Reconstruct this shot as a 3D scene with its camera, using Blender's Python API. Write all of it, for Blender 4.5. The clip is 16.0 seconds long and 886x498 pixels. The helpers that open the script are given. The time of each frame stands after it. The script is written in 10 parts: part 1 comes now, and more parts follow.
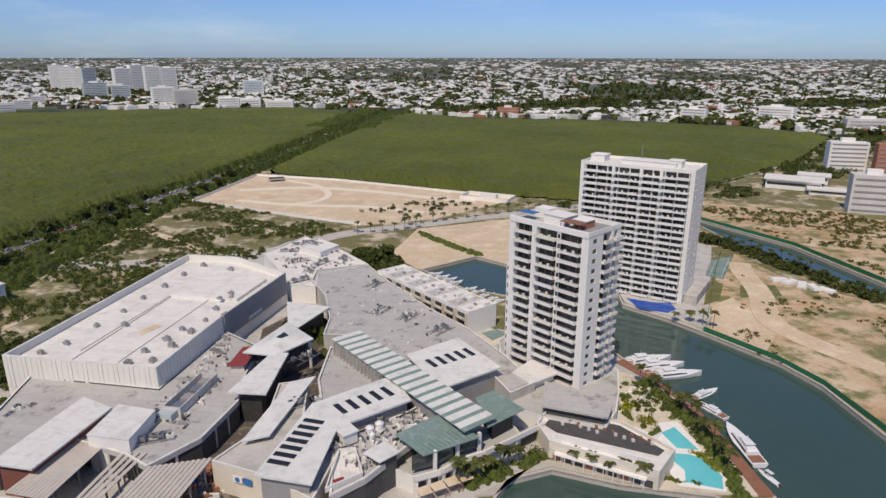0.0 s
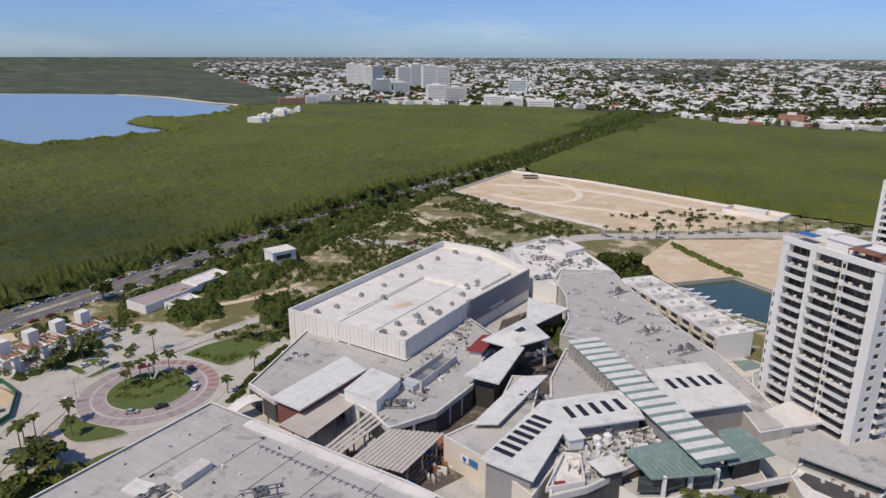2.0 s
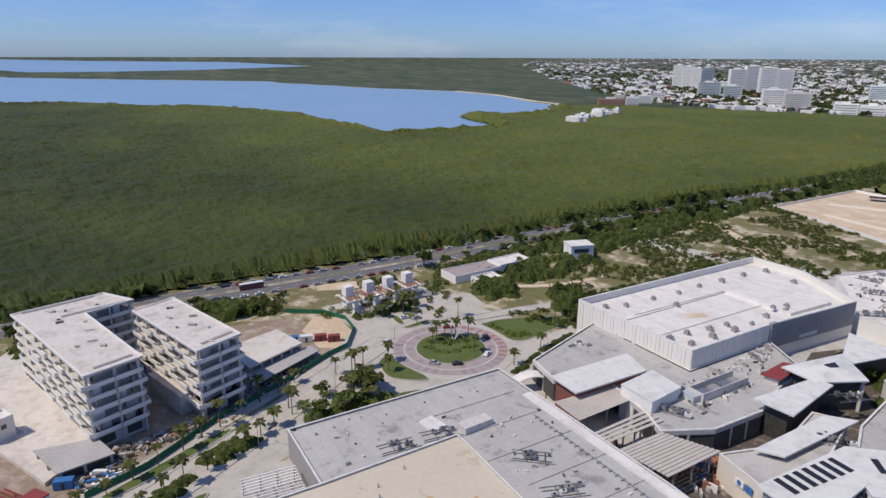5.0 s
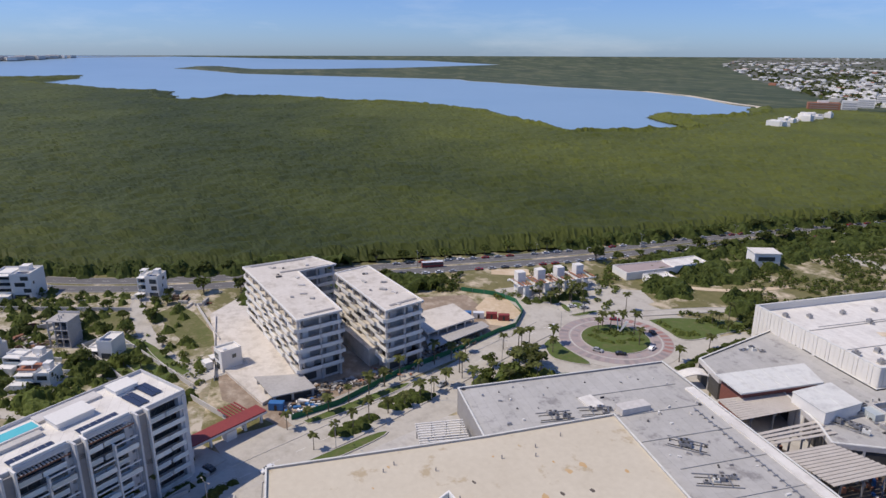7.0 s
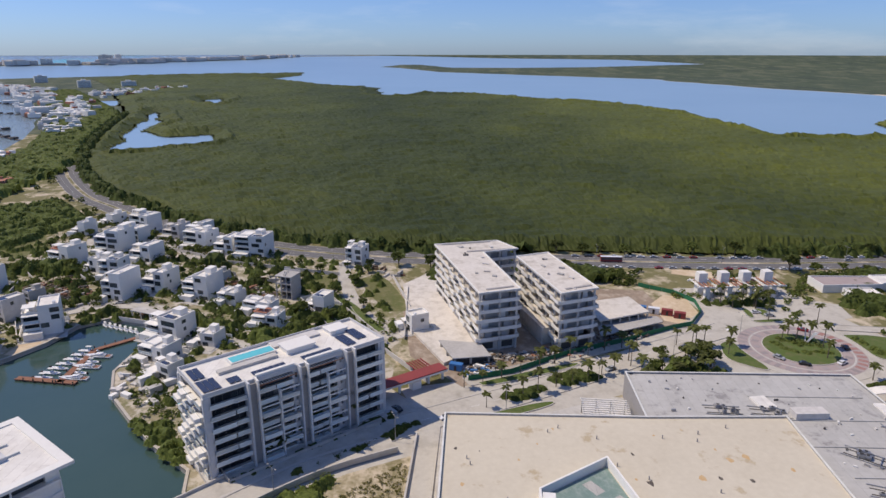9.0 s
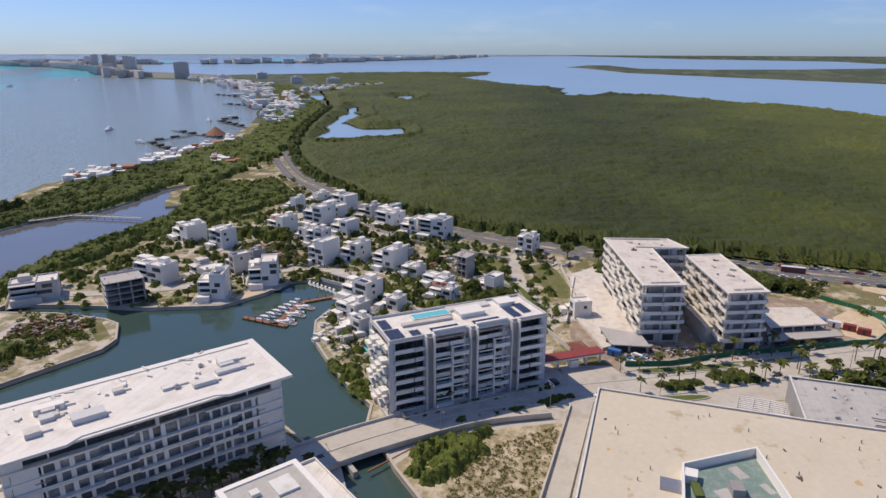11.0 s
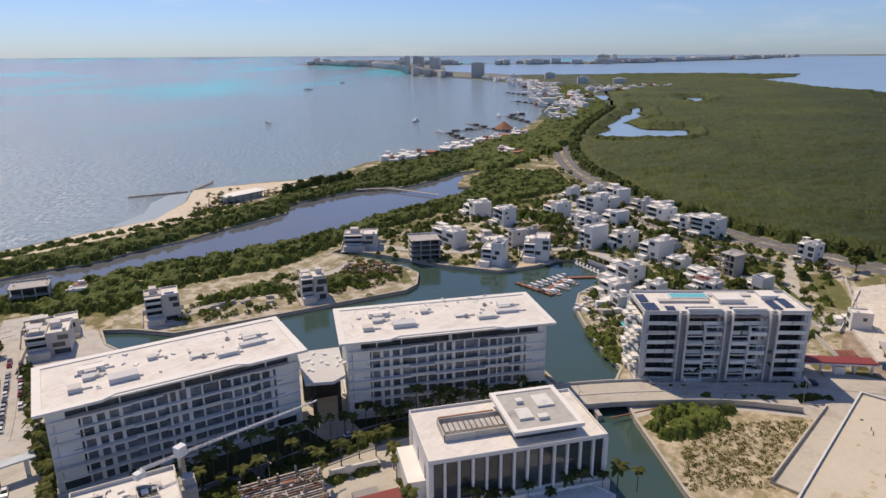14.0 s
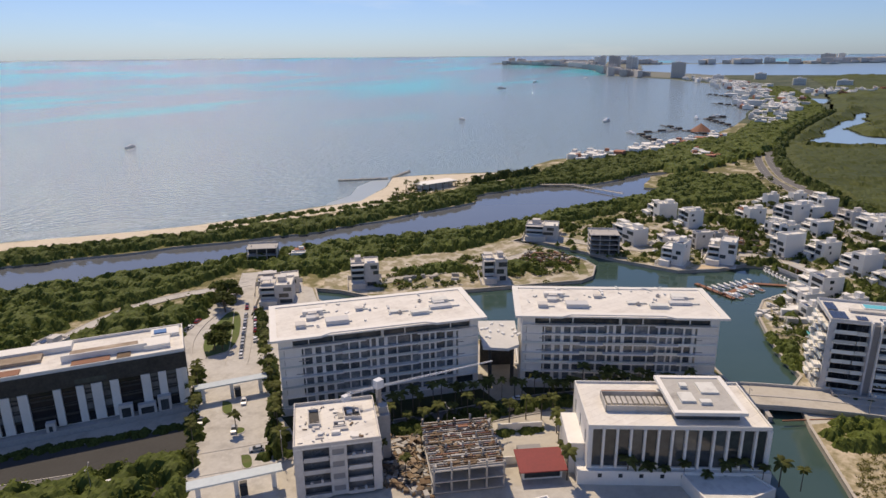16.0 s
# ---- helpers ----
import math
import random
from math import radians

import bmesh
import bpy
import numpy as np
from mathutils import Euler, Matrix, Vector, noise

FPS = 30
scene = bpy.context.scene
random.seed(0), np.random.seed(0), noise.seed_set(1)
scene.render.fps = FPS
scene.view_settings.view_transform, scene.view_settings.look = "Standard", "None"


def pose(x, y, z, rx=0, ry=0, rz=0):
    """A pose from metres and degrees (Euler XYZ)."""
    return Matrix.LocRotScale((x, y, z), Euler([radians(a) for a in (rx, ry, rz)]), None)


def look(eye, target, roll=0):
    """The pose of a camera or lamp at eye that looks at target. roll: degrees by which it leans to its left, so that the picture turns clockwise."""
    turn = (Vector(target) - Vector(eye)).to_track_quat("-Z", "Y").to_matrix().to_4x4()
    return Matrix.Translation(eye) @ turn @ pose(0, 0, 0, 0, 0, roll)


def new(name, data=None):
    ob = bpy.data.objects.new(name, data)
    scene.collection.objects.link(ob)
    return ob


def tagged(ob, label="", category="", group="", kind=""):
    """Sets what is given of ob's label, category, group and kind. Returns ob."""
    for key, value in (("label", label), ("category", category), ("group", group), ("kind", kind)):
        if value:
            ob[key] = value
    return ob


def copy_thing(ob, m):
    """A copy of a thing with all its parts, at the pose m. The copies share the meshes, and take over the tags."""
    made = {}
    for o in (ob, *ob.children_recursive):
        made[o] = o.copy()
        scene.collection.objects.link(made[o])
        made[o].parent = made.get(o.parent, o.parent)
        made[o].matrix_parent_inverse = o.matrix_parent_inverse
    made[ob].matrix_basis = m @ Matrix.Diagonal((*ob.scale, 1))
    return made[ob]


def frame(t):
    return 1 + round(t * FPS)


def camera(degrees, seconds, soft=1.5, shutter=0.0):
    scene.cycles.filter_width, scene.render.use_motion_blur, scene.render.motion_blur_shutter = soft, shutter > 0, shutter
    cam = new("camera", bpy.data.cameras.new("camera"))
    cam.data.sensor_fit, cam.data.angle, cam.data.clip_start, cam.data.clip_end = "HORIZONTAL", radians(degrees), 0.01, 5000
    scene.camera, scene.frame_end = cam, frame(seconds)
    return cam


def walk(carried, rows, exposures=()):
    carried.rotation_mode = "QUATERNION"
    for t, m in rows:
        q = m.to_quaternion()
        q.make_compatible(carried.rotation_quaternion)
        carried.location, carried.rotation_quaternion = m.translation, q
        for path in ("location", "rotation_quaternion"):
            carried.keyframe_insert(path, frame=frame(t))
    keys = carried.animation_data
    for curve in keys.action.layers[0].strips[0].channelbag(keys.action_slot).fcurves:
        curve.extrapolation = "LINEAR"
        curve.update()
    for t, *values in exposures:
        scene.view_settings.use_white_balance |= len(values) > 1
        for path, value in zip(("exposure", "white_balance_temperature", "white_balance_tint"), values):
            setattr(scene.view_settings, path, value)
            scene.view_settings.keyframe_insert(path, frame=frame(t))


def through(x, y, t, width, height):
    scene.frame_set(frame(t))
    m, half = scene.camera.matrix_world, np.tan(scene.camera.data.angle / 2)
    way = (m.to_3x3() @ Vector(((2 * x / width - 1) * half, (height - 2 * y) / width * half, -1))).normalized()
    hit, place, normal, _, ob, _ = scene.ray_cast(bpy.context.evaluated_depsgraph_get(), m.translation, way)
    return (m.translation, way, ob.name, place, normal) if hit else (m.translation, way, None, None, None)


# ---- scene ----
cam = camera(68.9, 16.0)
PATH = [
    (0, (1.682, 1.778, 115.283), (1.69, 3.692, 114.704), 0.1),
    (0.5, (1.695, 2.314, 115.079), (1.516, 4.22, 114.5), 0.1),
    (1, (1.38, 2.192, 115.219), (1.007, 4.07, 114.639), 0.1),
    (1.5, (0.831, 1.877, 115.472), (0.274, 3.707, 114.892), 0.1),
    (2, (0.348, 1.971, 115.238), (-0.37, 3.746, 114.658), 0.2),
    (2.5, (0.94, 1.904, 115.487), (0.088, 3.618, 114.906), 0.1),
    (3, (0.732, 1.857, 115.055), (-0.269, 3.489, 114.475), 0.1),
    (3.5, (0.898, 0.753, 114.851), (-0.223, 2.305, 114.271), 0.2),
    (4, (2.152, -1.149, 114.996), (0.908, 0.306, 114.416), 0.2),
    (4.5, (4.007, -3.409, 115.053), (2.659, -2.049, 114.473), 0.2),
    (5, (6.766, -5.986, 115.166), (5.316, -4.736, 114.586), 0.2),
    (7.5, (25.509, -18.124, 114.706), (23.718, -17.453, 114.121), 0.1),
    (8, (30.438, -19.852, 114.732), (28.6, -19.325, 114.147), 0.0),
    (8.5, (34.717, -21.341, 114.578), (32.848, -20.936, 113.992), 0.0),
    (9, (39.103, -22.503, 114.383), (37.212, -22.226, 113.796), -0.0),
    (11.5, (66.864, -23.117, 114.274), (64.991, -23.497, 113.687), 0.1),
    (12, (72.719, -21.65, 114.218), (70.877, -22.163, 113.631), -0.0),
    (12.5, (77.984, -20.114, 114.106), (76.18, -20.748, 113.52), -0.1),
    (13, (83.502, -18.285, 113.858), (81.748, -19.049, 113.272), -0.2),
    (13.5, (88.232, -16.325, 113.755), (86.534, -17.204, 113.17), -0.2),
    (14, (93.197, -13.836, 113.615), (91.569, -14.84, 113.031), -0.3),
    (14.5, (97.641, -11.296, 113.502), (96.086, -12.41, 112.918), -0.3),
    (15, (101.859, -8.109, 113.263), (100.39, -9.335, 112.681), -0.4),
    (15.5, (105.784, -4.637, 113.216), (104.407, -5.966, 112.633), -0.4),
    (16, (109.369, -1.348, 113.309), (108.093, -2.773, 112.728), -0.5),
]
walk(cam, [(t, look(eye, target, roll)) for t, eye, target, roll in PATH], [(0, 0.11, 7700, 12), (3, 0.12, 7250, 12), (5, 0.18, 7100, 13), (9, 0.25, 7450, 14), (12, 0.28, 8100, 15), (16, 0.25, 8850, 14)])

# ---- daylight: clear noon sky, one sun ----
SUN_AZ, SUN_EL = 160.0, 55.0          # degrees anticlockwise from +y, degrees up
world = bpy.data.worlds.new("sky")
scene.world = world
world.use_nodes = True
wn = world.node_tree.nodes
sky = wn.new("ShaderNodeTexSky")
sky.sky_type, sky.sun_disc = "NISHITA", False
sky.sun_elevation, sky.sun_rotation = radians(SUN_EL), radians(-SUN_AZ)
sky.air_density, sky.dust_density, sky.ozone_density = 0.85, 0.7, 5.0
sky.altitude = 900
wn["Background"].inputs["Strength"].default_value = 0.175
haze = wn.new("ShaderNodeMix")                # the clear marine air takes the yellow out of the low sky
haze.data_type, haze.blend_type = "RGBA", "MULTIPLY"
haze.inputs[0].default_value, haze.inputs[7].default_value = 1.0, (0.43, 0.55, 0.765, 1)
world.node_tree.links.new(sky.outputs[0], haze.inputs[6])
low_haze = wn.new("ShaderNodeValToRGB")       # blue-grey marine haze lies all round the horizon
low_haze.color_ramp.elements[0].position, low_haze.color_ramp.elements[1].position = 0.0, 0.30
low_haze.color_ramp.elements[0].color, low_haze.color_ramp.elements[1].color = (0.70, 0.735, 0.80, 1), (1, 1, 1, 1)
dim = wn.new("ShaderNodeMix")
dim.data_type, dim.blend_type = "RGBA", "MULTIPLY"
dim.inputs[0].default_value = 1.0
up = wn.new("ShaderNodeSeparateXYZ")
# thin fair-weather wisps
geo = wn.new("ShaderNodeTexCoord")
wisp = wn.new("ShaderNodeTexNoise")
wisp.inputs["Scale"].default_value, wisp.inputs["Detail"].default_value, wisp.inputs["Roughness"].default_value = 3.0, 7.0, 0.62
flat = wn.new("ShaderNodeVectorMath")
flat.operation = "MULTIPLY"
flat.inputs[1].default_value = (1.0, 1.0, 5.5)
ramp = wn.new("ShaderNodeValToRGB")
ramp.color_ramp.elements[0].position, ramp.color_ramp.elements[1].position = 0.53, 0.78
ramp.color_ramp.elements[1].color = (0.20, 0.20, 0.20, 1)
cloud = wn.new("ShaderNodeMix")
cloud.data_type = "RGBA"
cloud.inputs[7].default_value = (4.4, 4.8, 5.2, 1)
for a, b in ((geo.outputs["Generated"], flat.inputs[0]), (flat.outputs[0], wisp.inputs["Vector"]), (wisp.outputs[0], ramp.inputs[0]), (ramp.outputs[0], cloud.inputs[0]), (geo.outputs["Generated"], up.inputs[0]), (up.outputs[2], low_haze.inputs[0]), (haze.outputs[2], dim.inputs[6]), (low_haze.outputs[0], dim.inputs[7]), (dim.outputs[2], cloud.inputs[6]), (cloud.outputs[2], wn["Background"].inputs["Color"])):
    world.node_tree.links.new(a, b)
sun = new("sun", bpy.data.lights.new("sun", "SUN"))
sun.data.energy, sun.data.angle, sun.data.color = 2.75, radians(0.5), (1.0, 0.95, 0.875)
sa, se = radians(SUN_AZ), radians(SUN_EL)
sun.matrix_world = look((-500 * math.sin(sa) * math.cos(se), 500 * math.cos(sa) * math.cos(se), 500 * math.sin(se)), (0, 0, 0))

# ---- materials ----
def mat(name, a, b=None, rough=0.8, big=0.05, small=1.5, mix=0.5, bump=0.0, metal=0.0, rnd=0.0, spec=0.4, c=None, stretch=None, dist=0.4, deep=0.0, sheets=None, cut=(0.48, 0.72)):
    """Two colours mixed by noise at two scales (per metre), a third in sparse patches, with fine relief."""
    m = bpy.data.materials.new(name)
    m.use_nodes = True
    nt = m.node_tree
    n, ln = nt.nodes, nt.links
    p = n["Principled BSDF"]
    p.inputs["Roughness"].default_value, p.inputs["Metallic"].default_value = rough, metal
    p.inputs["Specular IOR Level"].default_value = spec
    geo = n.new("ShaderNodeNewGeometry")
    src = geo.outputs["Position"]
    if stretch:
        vm = n.new("ShaderNodeVectorMath")
        vm.operation = "MULTIPLY"
        vm.inputs[1].default_value = stretch
        ln.new(src, vm.inputs[0])
        src = vm.outputs[0]
    if b is None:
        b = tuple(v * 0.85 for v in a)
    t1, t2 = n.new("ShaderNodeTexNoise"), n.new("ShaderNodeTexNoise")
    for t, s, d in ((t1, big, 4), (t2, small, 3)):
        t.inputs["Scale"].default_value, t.inputs["Detail"].default_value, t.inputs["Roughness"].default_value = s, d, 0.6
        ln.new(src, t.inputs["Vector"])
    mm = n.new("ShaderNodeMix")
    mm.inputs[0].default_value = mix
    ln.new(t1.outputs[0], mm.inputs[2])
    ln.new(t2.outputs[0], mm.inputs[3])
    ramp = n.new("ShaderNodeValToRGB")
    ramp.color_ramp.elements[0].position, ramp.color_ramp.elements[1].position = 0.5 - dist / 2, 0.5 + dist / 2
    ramp.color_ramp.elements[0].color, ramp.color_ramp.elements[1].color = (*a, 1), (*b, 1)
    ln.new(mm.outputs[0], ramp.inputs[0])
    col = ramp.outputs[0]
    if c:
        t3 = n.new("ShaderNodeTexNoise")
        t3.inputs["Scale"].default_value, t3.inputs["Detail"].default_value = big * 2.7, 5
        ln.new(src, t3.inputs["Vector"])
        r3 = n.new("ShaderNodeValToRGB")
        t3.inputs["Roughness"].default_value = 0.68
        r3.color_ramp.elements[0].position, r3.color_ramp.elements[1].position = cut
        ln.new(t3.outputs[0], r3.inputs[0])
        m3 = n.new("ShaderNodeMix")
        m3.data_type = "RGBA"
        m3.inputs[7].default_value = (*c, 1)
        ln.new(r3.outputs[0], m3.inputs[0])
        ln.new(col, m3.inputs[6])
        col = m3.outputs[2]
    if sheets:                                   # laid sheets with dark laps, each of its own tone
        bk = n.new("ShaderNodeTexBrick")
        bk.inputs["Scale"].default_value, bk.inputs["Brick Width"].default_value, bk.inputs["Row Height"].default_value = 1.0, sheets[0], sheets[1]
        bk.inputs["Mortar Size"].default_value, bk.inputs["Mortar Smooth"].default_value = 0.05, 0.4
        bk.inputs["Color1"].default_value, bk.inputs["Color2"].default_value, bk.inputs["Mortar"].default_value = (1, 1, 1, 1), (0.92, 0.92, 0.92, 1), (0.72, 0.71, 0.70, 1)
        rot = n.new("ShaderNodeVectorRotate")
        rot.rotation_type, rot.inputs["Angle"].default_value = "Z_AXIS", sheets[2]
        ln.new(geo.outputs["Position"], rot.inputs["Vector"])
        ln.new(rot.outputs[0], bk.inputs["Vector"])
        ms = n.new("ShaderNodeMix")
        ms.data_type, ms.blend_type = "RGBA", "MULTIPLY"
        ms.inputs[0].default_value = 1.0
        ln.new(col, ms.inputs[6])
        ln.new(bk.outputs[0], ms.inputs[7])
        col = ms.outputs[2]
    if rnd:
        oi, hs = n.new("ShaderNodeObjectInfo"), n.new("ShaderNodeHueSaturation")
        mr = n.new("ShaderNodeMapRange")
        mr.inputs[3].default_value, mr.inputs[4].default_value = 1 - rnd, 1 + rnd
        ln.new(oi.outputs["Random"], mr.inputs[0])
        ln.new(mr.outputs[0], hs.inputs["Value"])
        ln.new(col, hs.inputs["Color"])
        col = hs.outputs[0]
    ln.new(col, p.inputs["Base Color"])
    if bump:
        bp = n.new("ShaderNodeBump")
        bp.inputs["Strength"].default_value, bp.inputs["Distance"].default_value = min(1, bump), deep or max(0.05, bump * 0.3)
        ln.new(t2.outputs[0], bp.inputs["Height"])
        ln.new(bp.outputs[0], p.inputs["Normal"])
    return m


def leaf_mat(name, a, b, rnd=0.25, through=0.48, spread=(0.6, 1.35), big=0.08, mix=0.6, dist=0.4, small=0.9):
    """Foliage: tone varies leaf by leaf and tree by tree."""
    m = mat(name, a, b, rough=0.6, big=big, small=small, mix=mix, dist=dist, rnd=rnd, spec=0.1)
    n, ln = m.node_tree.nodes, m.node_tree.links
    p = n["Principled BSDF"]
    src = p.inputs["Base Color"].links[0].from_socket
    geo, hs, mr = n.new("ShaderNodeNewGeometry"), n.new("ShaderNodeHueSaturation"), n.new("ShaderNodeMapRange")
    mr.inputs[3].default_value, mr.inputs[4].default_value = spread
    ln.new(geo.outputs["Random Per Island"], mr.inputs[0])
    ln.new(mr.outputs[0], hs.inputs["Value"])
    ln.new(src, hs.inputs["Color"])
    ln.new(hs.outputs[0], p.inputs["Base Color"])
    tr, mx = n.new("ShaderNodeBsdfTranslucent"), n.new("ShaderNodeMixShader")   # light comes through leaves
    mx.inputs[0].default_value = through
    ln.new(hs.outputs[0], tr.inputs["Color"])
    ln.new(p.outputs[0], mx.inputs[1])
    ln.new(tr.outputs[0], mx.inputs[2])
    ln.new(mx.outputs[0], n["Material Output"].inputs["Surface"])
    return m


def water_mat(name, a, b, c=None, rough=0.12, wave=0.4, bump=0.15, big=0.01, stretch=None, spec=0.5, deep=0.0, cut=(0.52, 0.68)):
    return mat(name, a, b, rough=rough, big=big, small=wave, mix=0.15, bump=bump, spec=spec, c=c, stretch=stretch, cut=cut, deep=deep)


M_WHITE = mat("white_render", (0.83, 0.81, 0.76), (0.745, 0.72, 0.66), big=0.12, small=1.1, rough=0.75, rnd=0.05)
M_CREAM_WHITE = mat("cream_white_render", (0.78, 0.745, 0.68), (0.68, 0.645, 0.58), big=0.12, small=1.1, rough=0.75, rnd=0.05)
M_BOX = mat("ribbed_store_cladding", (0.79, 0.755, 0.68), (0.72, 0.685, 0.61), big=0.12, small=0.9, rough=0.8)
M_WHITE_OLD = mat("weathered_white_render", (0.68, 0.65, 0.61), (0.50, 0.47, 0.43), big=0.1, small=0.7, rough=0.85, rnd=0.06)
M_CONC = mat("raw_concrete", (0.50, 0.48, 0.45), (0.36, 0.34, 0.31), big=0.15, small=1.2, rough=0.9, bump=0.1)
M_CONC_PALE = mat("pale_concrete", (0.58, 0.555, 0.51), (0.46, 0.435, 0.39), big=0.06, small=0.8, rough=0.9, c=(0.36, 0.335, 0.30))
M_ROOF_WHITE = mat("white_roof_membrane", (0.83, 0.80, 0.735), (0.73, 0.695, 0.63), big=0.06, small=0.6, rough=0.8, c=(0.64, 0.60, 0.54), sheets=(11.0, 2.6, 0.17))
M_ROOF_GREY = mat("grey_roof_membrane", (0.53, 0.515, 0.48), (0.425, 0.41, 0.375), big=0.05, small=0.5, rough=0.8, c=(0.29, 0.275, 0.26), sheets=(14.0, 3.2, 0.17), cut=(0.56, 0.66))
M_RUST = mat("rust_stain", (0.55, 0.33, 0.13), (0.58, 0.44, 0.27), rough=0.9, big=0.5, small=2.0)
# brown paving darkened for the shade between mall roofs; also tar patches
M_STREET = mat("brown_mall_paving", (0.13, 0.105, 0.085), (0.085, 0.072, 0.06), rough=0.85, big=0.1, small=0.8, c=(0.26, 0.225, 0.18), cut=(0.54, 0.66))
M_CREAM = mat("cream_render", (0.74, 0.665, 0.545), (0.65, 0.575, 0.46), big=0.1, small=0.9, rough=0.8)
M_SITE = mat("dusty_white_concrete", (0.72, 0.67, 0.60), (0.58, 0.53, 0.46), big=0.08, small=0.7, rough=0.9, c=(0.46, 0.41, 0.34))
M_ROOF_METAL = mat("white_sheet_metal", (0.75, 0.745, 0.69), (0.67, 0.665, 0.615), big=0.1, small=0.4, rough=0.6, spec=0.3, c=(0.54, 0.53, 0.49))
M_DECK = mat("beige_deck_coating", (0.65, 0.585, 0.46), (0.555, 0.49, 0.375), big=0.04, small=0.5, rough=0.85, c=(0.47, 0.38, 0.25), cut=(0.60, 0.68))
M_WALL_GREY = mat("grey_wall", (0.33, 0.32, 0.31), (0.27, 0.26, 0.255), big=0.1, small=0.8, rough=0.8)
# black cladding and fittings; also stands in for shade under roofs
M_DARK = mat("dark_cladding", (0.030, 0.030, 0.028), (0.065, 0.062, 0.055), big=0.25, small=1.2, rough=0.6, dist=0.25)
# near-black stands in for shade in rooms and openings; also dark clutter
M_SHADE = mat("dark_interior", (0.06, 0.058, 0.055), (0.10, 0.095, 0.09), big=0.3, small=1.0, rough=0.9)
M_GLASS = mat("window_glass", (0.035, 0.042, 0.046), (0.085, 0.095, 0.095), big=0.3, small=0.5, rough=0.06, spec=0.6, rnd=0.4)
M_GLASS_DIM = mat("dim_balcony_glass", (0.045, 0.044, 0.042), (0.13, 0.12, 0.11), big=0.5, small=1.2, rough=0.15, spec=0.5, rnd=0.6, dist=0.25)
M_GLASS_BAY = mat("curtained_bay_glass", (0.085, 0.09, 0.09), (0.34, 0.34, 0.32), big=0.35, small=0.9, rough=0.12, spec=0.5, rnd=0.5, dist=0.3)
M_GLASS_BLUE = mat("grey_blue_window_glass", (0.085, 0.10, 0.11), (0.26, 0.275, 0.28), big=0.3, small=0.6, rough=0.08, spec=0.6, rnd=0.45)
M_GLASS_G = mat("greenish_rail_glass", (0.54, 0.60, 0.585), (0.66, 0.71, 0.69), big=0.3, small=0.7, rough=0.08, spec=0.6, rnd=0.2)
# window glass with reflected light put into a paler colour
M_GLASS_PALE = mat("sunlit_window_glass", (0.11, 0.115, 0.115), (0.24, 0.24, 0.23), big=0.3, small=0.6, rough=0.1, spec=0.6, rnd=0.5)
M_WALL_LIGHT = mat("light_grey_render", (0.62, 0.62, 0.615), (0.53, 0.53, 0.525), big=0.1, small=0.8, rough=0.8)
M_SKYLIGHT = mat("black_skylight_panel", (0.016, 0.017, 0.02), (0.03, 0.03, 0.033), rough=0.12, spec=0.5)
M_GREEN_ROOF = mat("green_sheet_roof", (0.15, 0.235, 0.205), (0.21, 0.295, 0.26), rough=0.7, big=0.2, small=1.0, c=(0.30, 0.36, 0.33), stretch=(1.0, 1.0, 1.0))
M_RED = mat("red_sheet_roof", (0.30, 0.055, 0.05), (0.23, 0.045, 0.042), rough=0.7, big=0.3, small=1.0)
M_TERRACOTTA = mat("terracotta_tile", (0.45, 0.20, 0.12), (0.33, 0.14, 0.09), rough=0.85, big=0.3, small=1.5)
M_WOOD = mat("weathered_timber", (0.32, 0.15, 0.09), (0.22, 0.10, 0.06), rough=0.8, big=0.3, small=2.0)
M_PERGOLA = mat("bleached_pergola_slat", (0.58, 0.53, 0.46), (0.46, 0.41, 0.35), rough=0.85, big=0.3, small=2.0)
M_STEEL = mat("galvanised_steel", (0.42, 0.43, 0.44), (0.33, 0.33, 0.34), rough=0.45, metal=0.7, big=0.5, small=3.0)
M_RUBBER = mat("black_rubber", (0.02, 0.02, 0.02), rough=0.9)
M_STONE = mat("quay_stone", (0.55, 0.50, 0.43), (0.40, 0.36, 0.30), rough=0.9, big=0.2, small=1.5, bump=0.2)
M_ASPHALT = mat("sun_bleached_asphalt", (0.17, 0.165, 0.16), (0.13, 0.125, 0.12), rough=0.9, big=0.05, small=0.9)
# dark asphalt with the office block's shadow put into its colour
M_ASPHALT_SHADE = mat("dark_asphalt", (0.065, 0.063, 0.06), (0.045, 0.044, 0.042), rough=0.9, big=0.08, small=0.9)
M_ROADC = mat("pale_concrete_road", (0.55, 0.515, 0.445), (0.46, 0.425, 0.365), rough=0.9, big=0.05, small=0.7, c=(0.37, 0.335, 0.28))
M_KERB = mat("kerb_concrete", (0.55, 0.52, 0.47), (0.45, 0.42, 0.38), rough=0.9)
M_PAVER = mat("pink_pavers", (0.42, 0.345, 0.32), (0.35, 0.28, 0.265), rough=0.85, big=0.2, small=2.0)
M_PAVER_RED = mat("red_brown_pavers", (0.40, 0.215, 0.18), (0.32, 0.17, 0.145), rough=0.85, big=0.2, small=2.0)
M_PAVER_GREY = mat("mauve_grey_pavers", (0.36, 0.315, 0.305), (0.29, 0.25, 0.245), rough=0.85, big=0.2, small=2.0, rnd=0.15)
M_BRICK = mat("red_brown_wall", (0.27, 0.10, 0.075), (0.19, 0.07, 0.055), rough=0.85, big=0.2, small=1.2)
M_PAINT = mat("road_paint", (0.75, 0.74, 0.70), rough=0.7)
